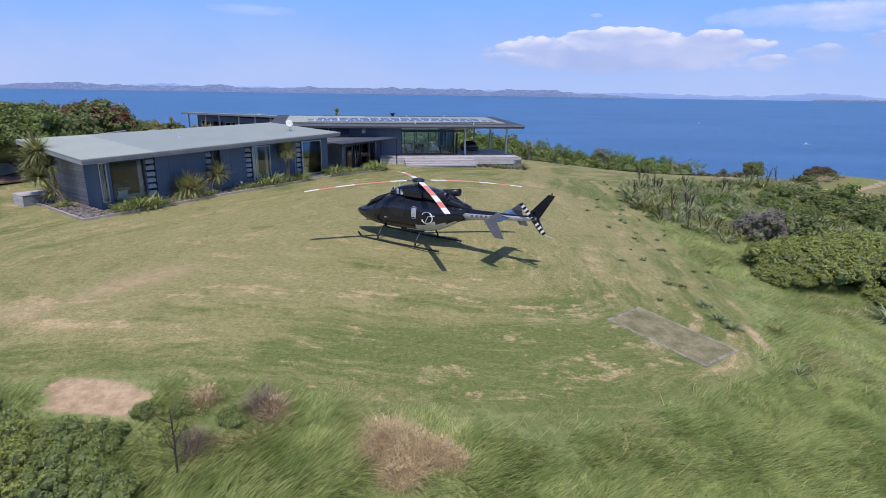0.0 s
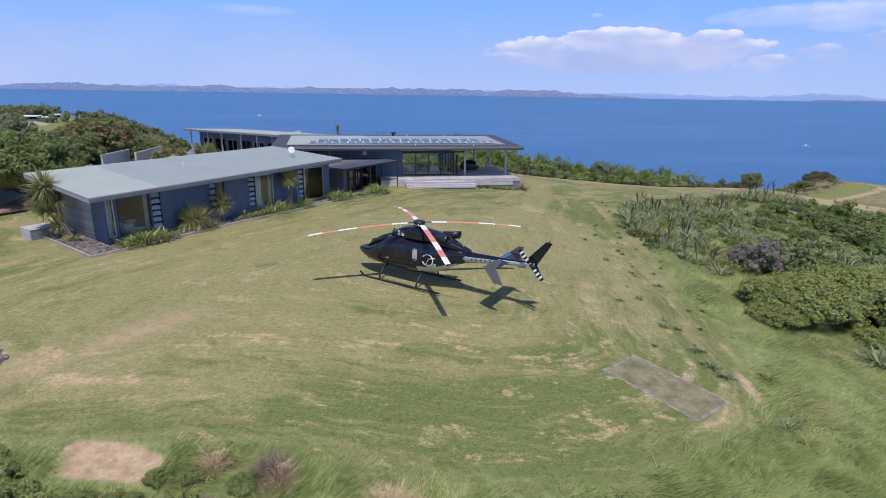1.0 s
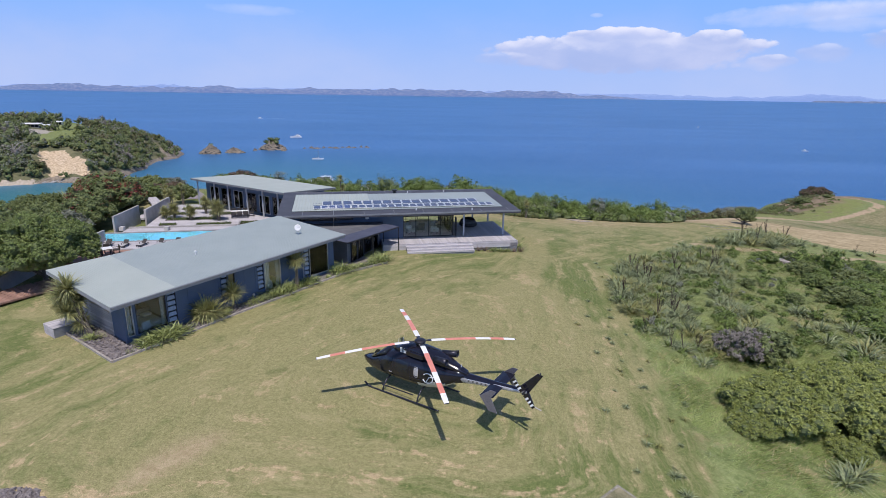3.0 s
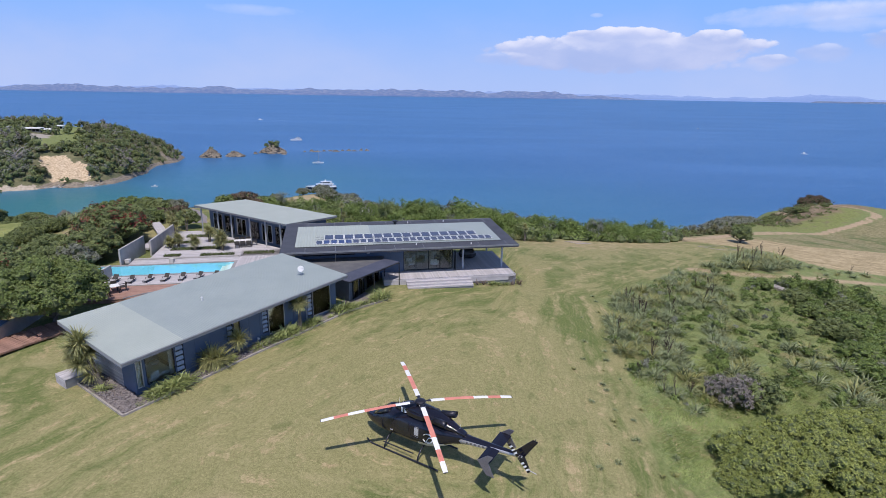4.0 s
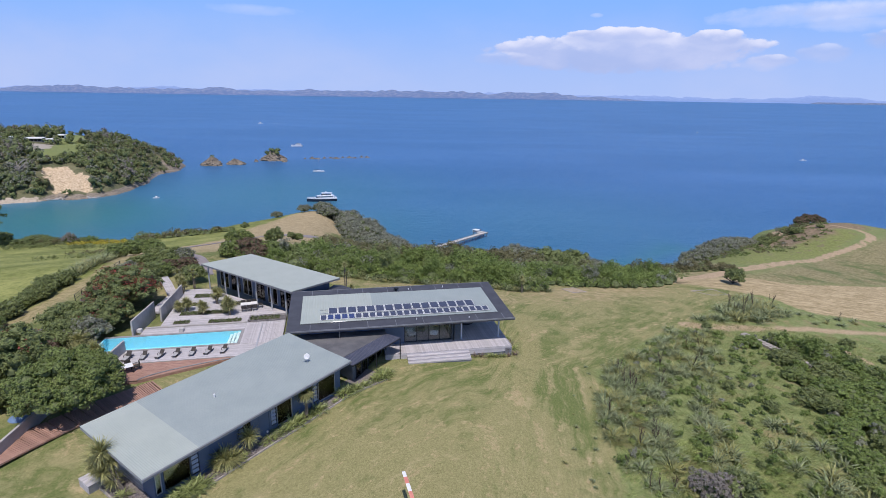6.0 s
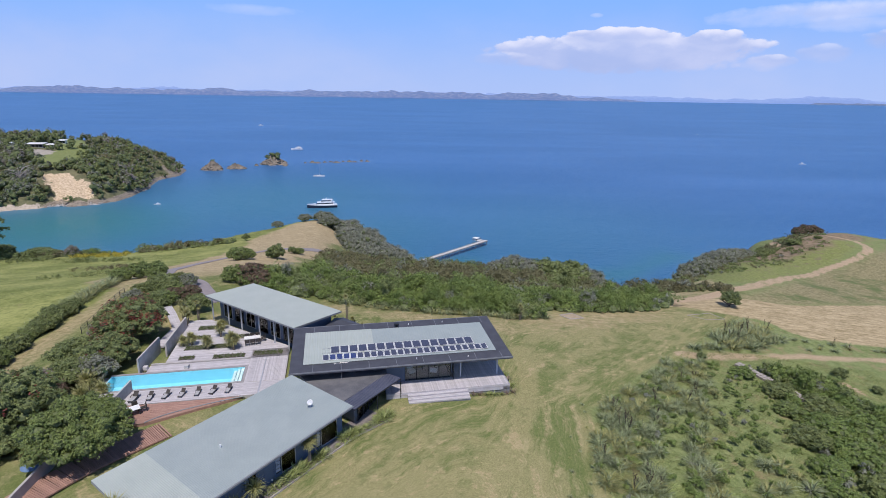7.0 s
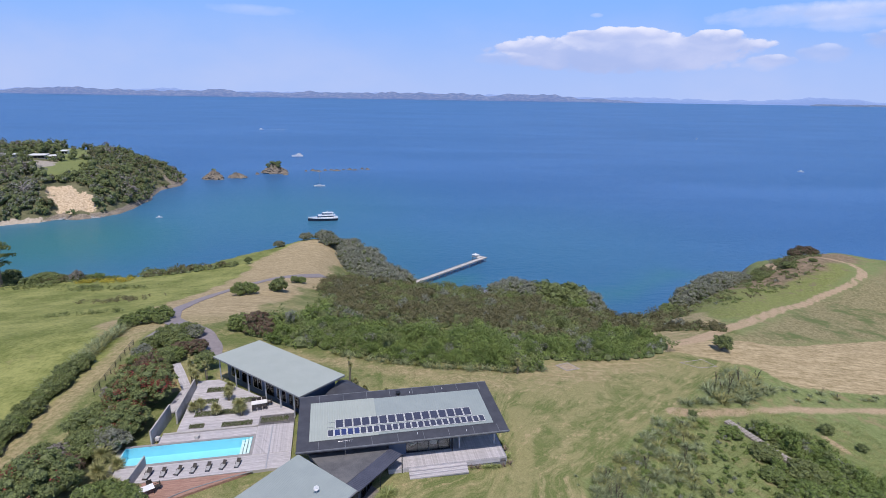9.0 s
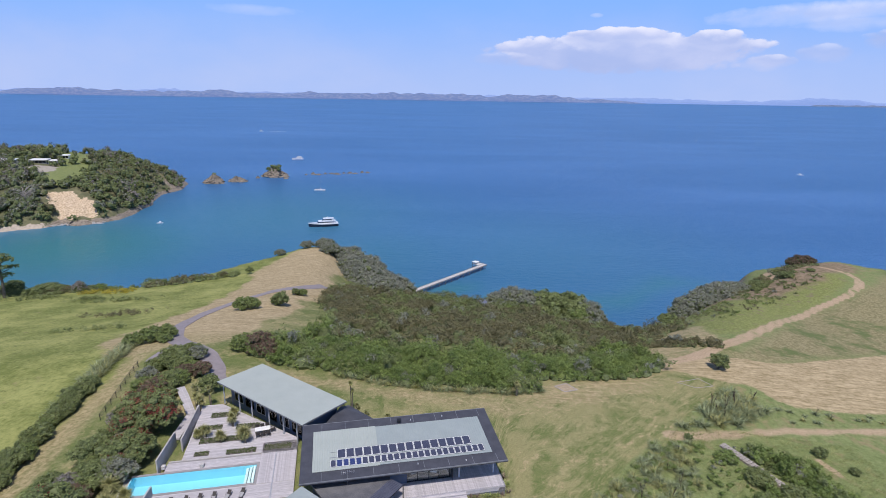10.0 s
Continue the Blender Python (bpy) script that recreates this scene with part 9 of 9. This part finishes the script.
def headland_material():
    m = bpy.data.materials.new("headland_ground")
    m.use_nodes = True
    t = m.node_tree
    p = t.nodes["Principled BSDF"]
    co = wire(t, "ShaderNodeTexCoord").outputs["Object"]
    a = wire(t, "ShaderNodeSeparateXYZ", {0: wire(t, "ShaderNodeAttribute", None, attr="shore_zone").outputs["Vector"]}).outputs
    b = wire(t, "ShaderNodeSeparateXYZ", {0: wire(t, "ShaderNodeAttribute", None, attr="crown_zone").outputs["Vector"]}).outputs

    def n(scale, stretch=(1, 1, 1)):
        return wire(t, "ShaderNodeTexNoise", {"Vector": wire(t, "ShaderNodeMapping", {"Vector": co, "Scale": stretch}).outputs[0], "Scale": scale, "Detail": 7.0, "Roughness": 0.7}).outputs[0]

    big, small = n(0.12), n(0.7)
    edge = calc(t, "MULTIPLY", calc(t, "SUBTRACT", small, 0.5), 1.1)
    col = mixc(t, ramp(t, big, 0.35, 0.65), (0.085, 0.095, 0.045), (0.175, 0.165, 0.090))
    layers = ((b[0], (0.125, 0.165, 0.048), (0.225, 0.255, 0.090)), (b[1], (0.30, 0.27, 0.23), (0.42, 0.38, 0.33)), (a[0], (0.33, 0.235, 0.145), (0.66, 0.53, 0.375)), (a[2], (0.10, 0.087, 0.072), (0.33, 0.275, 0.215)), (a[1], (0.36, 0.30, 0.235), (0.52, 0.44, 0.36)))
    crag = n(0.45, (1.6, 0.5, 0.3))
    for mask, lo, hi in layers:
        col = mixc(t, ramp(t, calc(t, "ADD", mask, edge), 0.35, 0.65), col, mixc(t, ramp(t, crag if mask is a[0] or mask is a[2] else small, 0.28, 0.66), lo, hi))
    t.links.new(col, p.inputs["Base Color"])
    p.inputs["Roughness"].default_value = 0.95
    t.links.new(wire(t, "ShaderNodeBump", {"Height": crag, "Strength": 0.55, "Distance": 0.9}).outputs[0], p.inputs["Normal"])
    return m


def headland():
    xs, ys = np.concatenate([np.arange(-620, -345, 5.0), np.arange(-345, -240, 1.5)]), np.concatenate([np.arange(340, 440, 1.5), np.arange(440, 680, 4.0)])
    X, Y = np.meshgrid(xs, ys)
    Z = head_height(X, Y)
    slip = soft_inside(X, Y, SLIP, 2.0)
    gull = np.vectorize(lambda a, b: noise.noise((a * 0.16 + b * 0.10, b * 0.03, 8.0)))(X, Y)
    Z = Z - slip * (2.2 + 2.6 * gull)
    rows, cols = X.shape
    idx = np.arange(rows * cols).reshape(rows, cols)
    quads = np.stack([idx[:-1, :-1], idx[:-1, 1:], idx[1:, 1:], idx[1:, :-1]], -1).reshape(-1, 4)
    me = bpy.data.meshes.new("headland")
    me.from_pydata(np.stack([X, Y, Z], -1).reshape(-1, 3).tolist(), [], quads.tolist())
    up = Z - SEA
    ragged = gull + np.vectorize(lambda a, b: noise.noise((a * 0.35, b * 0.35, 2.0)))(X, Y)
    point = soft_inside(X, Y, [(-283, 545), (-262, 540), (-268, 585), (-290, 590)], 4.0)
    shore = step(4.2, 2.0, up + 1.2 * ragged)
    sand = shore * step(-284, -296, X)
    chans = (soft_inside(X + 2.5 * ragged, Y + 2.5 * ragged, SLIP, 2.0), sand, np.maximum(shore * (1 - sand), point)), (soft_inside(X, Y, CROWN_GRASS, 3.0), soft_inside(X, Y, HEAD_DRIVE, 1.5), 0 * X)
    for key, c in zip(("shore_zone", "crown_zone"), chans):
        layer = me.attributes.new(key, "FLOAT_VECTOR", "POINT")
        layer.data.foreach_set("vector", np.stack(c, -1).reshape(-1).astype(np.float32))
    me.materials.append(headland_material())
    me.shade_smooth()
    tagged(new("headland", me), "wooded headland with a bare clay cliff across the bay", "headland", kind="structure")
    # its woods
    rs = np.random.RandomState(33)
    heaps = {"green": [], "grey": [], "dark": [], "brown": [], "purple": []}
    n = 0
    while n < 3300:
        x, y = rs.uniform(-560, -255), rs.uniform(360, 660)
        z = float(head_height(np.array([x]), np.array([y]))[0])
        up = z - SEA
        px, py = np.array([x]), np.array([y])
        if up < 2.0 or soft_inside(px, py, SLIP, 7.0)[0] > 0.12 or soft_inside(px, py, HEAD_DRIVE, 4.0)[0] > 0.3 or y > 560 + (x + 500) * 0.4:
            continue
        if soft_inside(px, py, CROWN_GRASS, 2.0)[0] > 0.5 and rs.random() < 0.965:
            continue
        if min(math.hypot(x - hx, y - hy) for hx, hy in ((-384, 484), (-371, 503), (-371, 513))) < 13 or (soft_inside(px, py, [(-290, 425), (-272, 432), (-262, 470), (-272, 470)], 1.0)[0] > 0.5 and rs.random() < 0.35):
            continue
        n += 1
        low = 0.75 if y > 500 and x > -345 else 1.0
        r = rs.choice([rs.uniform(1.6, 3.0), rs.uniform(2.6, 4.4), rs.uniform(4.2, 6.4)], p=[0.45, 0.42, 0.13]) * low
        k = rs.random() + 0.35 * noise.noise((x * 0.03, y * 0.03, 1.0))
        kind = "green" if k < 0.34 else "dark" if k < 0.46 else "brown" if k < 0.66 else "grey" if k < 0.88 else "purple"
        if math.hypot(x + 318, y - 402) < 20:
            kind = "grey" if rs.random() < 0.7 else kind
        for j in range(3):
            a = rs.uniform(0, 6.28)
            heaps[kind].append((x + 0.6 * r * math.cos(a), y + 0.6 * r * math.sin(a), z + r * rs.uniform(0.3, 1.25), r * rs.uniform(0.4, 0.7), r * rs.uniform(0.4, 0.7), r * rs.uniform(0.4, 0.75)))
    t = thing("headland_woods", "mixed green and grey woods covering the headland", "woods", kind="stuff")
    for kind, mat in (("green", F_BUSH), ("dark", F_DARK), ("grey", F_GREY), ("brown", F_BROWN), ("purple", F_PURPLE)):
        part("foliage", quads_mesh("foliage", leaf_cloud(rs, heaps[kind], 24 * len(heaps[kind]), 0.9, shag=0.28, bent=False), mat), None, t)
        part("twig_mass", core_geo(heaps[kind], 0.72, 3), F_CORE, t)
    # the dead-looking grey tree above the beach
    dead = thing("tree", "large silver-grey half-dead tree above the beach", "tree", Matrix.Translation((-312, 400, float(head_height(np.array([-312.0]), np.array([400.0]))[0]) - 0.5)))
    q = random.Random(12)
    g = Geo().tube([(0, 0, 0), (0.6, -0.4, 4), (0.2, -0.8, 9)], [0.7, 0.5, 0.3], 7)
    for i in range(26):
        a, l, z0 = q.uniform(0, 6.28), q.uniform(4, 9), q.uniform(2, 8)
        g.tube([(0.4, -0.5, z0), (l * 0.5 * math.cos(a), l * 0.5 * math.sin(a), z0 + l * 0.45), (l * math.cos(a), l * math.sin(a), z0 + l * 0.6)], [0.26, 0.17, 0.07], 5)
    part("trunk", g, M_TIMBER, dead)
    # driftwood at the foot of the slip
    g = Geo()
    q = random.Random(4)
    for i in range(150):
        x = q.uniform(-292, -258)
        y = 392 + (x + 292) * 0.36 + q.uniform(-5, 4)
        a, l = q.uniform(0, 3.14), q.uniform(1.5, 5)
        g.tube([(x, y, SEA + 0.2), (x + l * math.cos(a), y + l * math.sin(a) * 0.6, SEA + q.uniform(0.3, 2.2))], [0.25, 0.08], 5)
    part("logs", g, M_PAVER, thing("driftwood", "bleached fallen trees at the foot of the cliff", "driftwood", kind="stuff"))
    # houses on the crown
    for x, y, l, w, a, lab in ((-371, 503, 13, 7, 12, "low white-roofed house on the headland"), (-362, 507, 7, 6, 30, "small round-fronted white house on the headland"), (-392, 482, 26, 8, 8, "long low white house on the headland"), (-372, 540, 6, 4, 0, "grey shed on the headland")):
        z = float(head_height(np.array([x]), np.array([y]))[0])
        h = thing("far_house", lab, "house", Matrix.Translation((x, y, z)) @ pose(0, 0, 0, 0, 0, a))
        part("wall", Geo().box((-l / 2, -w / 2, -3), (l / 2, w / 2, 2.6)), M_FASCIA if l > 10 else M_WHITE, h)
        part("roof", Geo().slab([(-l / 2 - 0.8, -w / 2 - 1.2, 3.0), (l / 2 + 0.8, -w / 2 - 1.2, 3.0), (l / 2 + 0.8, w / 2 + 0.6, 3.6), (-l / 2 - 0.8, w / 2 + 0.6, 3.6)], 0.35), M_WHITE, h)
        for k in range(int(l // 3)):
            part("window", Geo().box((-l / 2 + 0.8 + 3 * k, -w / 2 - 0.06, 0.2), (-l / 2 + 3.2 + 3 * k, -w / 2 - 0.01, 2.3)), M_CANOPY, h)


headland()
# hut by the shore, near the jetty
hut = thing("shore_hut", "small grey-roofed hut among the shore trees", "hut", Matrix.Translation((15.0, 201, ground(15, 201))) @ pose(0, 0, 0, 0, 0, 15))
part("wall", Geo().box((-2.2, -1.6, 0), (2.2, 1.6, 2.3)), M_FASCIA, hut)
part("roof", Geo().slab([(-2.7, -2.2, 2.4), (2.7, -2.2, 2.4), (2.7, 2.2, 3.3), (-2.7, 2.2, 3.3)], 0.15), M_METAL, hut)
# timber retaining edge down the gully
rw = thing("gully_steps", "line of weathered timber steps down the gully", "steps", kind="structure")
for i in range(20):
    s = i / 19
    x, y = 44.8 + 5.0 * s, 74.6 - 9.4 * s
    part("step_board", Geo().box((-0.6, -0.24, -0.3), (0.6, 0.24, 0.12)), M_TIMBER, rw, at=Matrix.Translation((x, y, ground(x, y) + 0.3)) @ pose(0, 0, 0, 0, 0, 30))
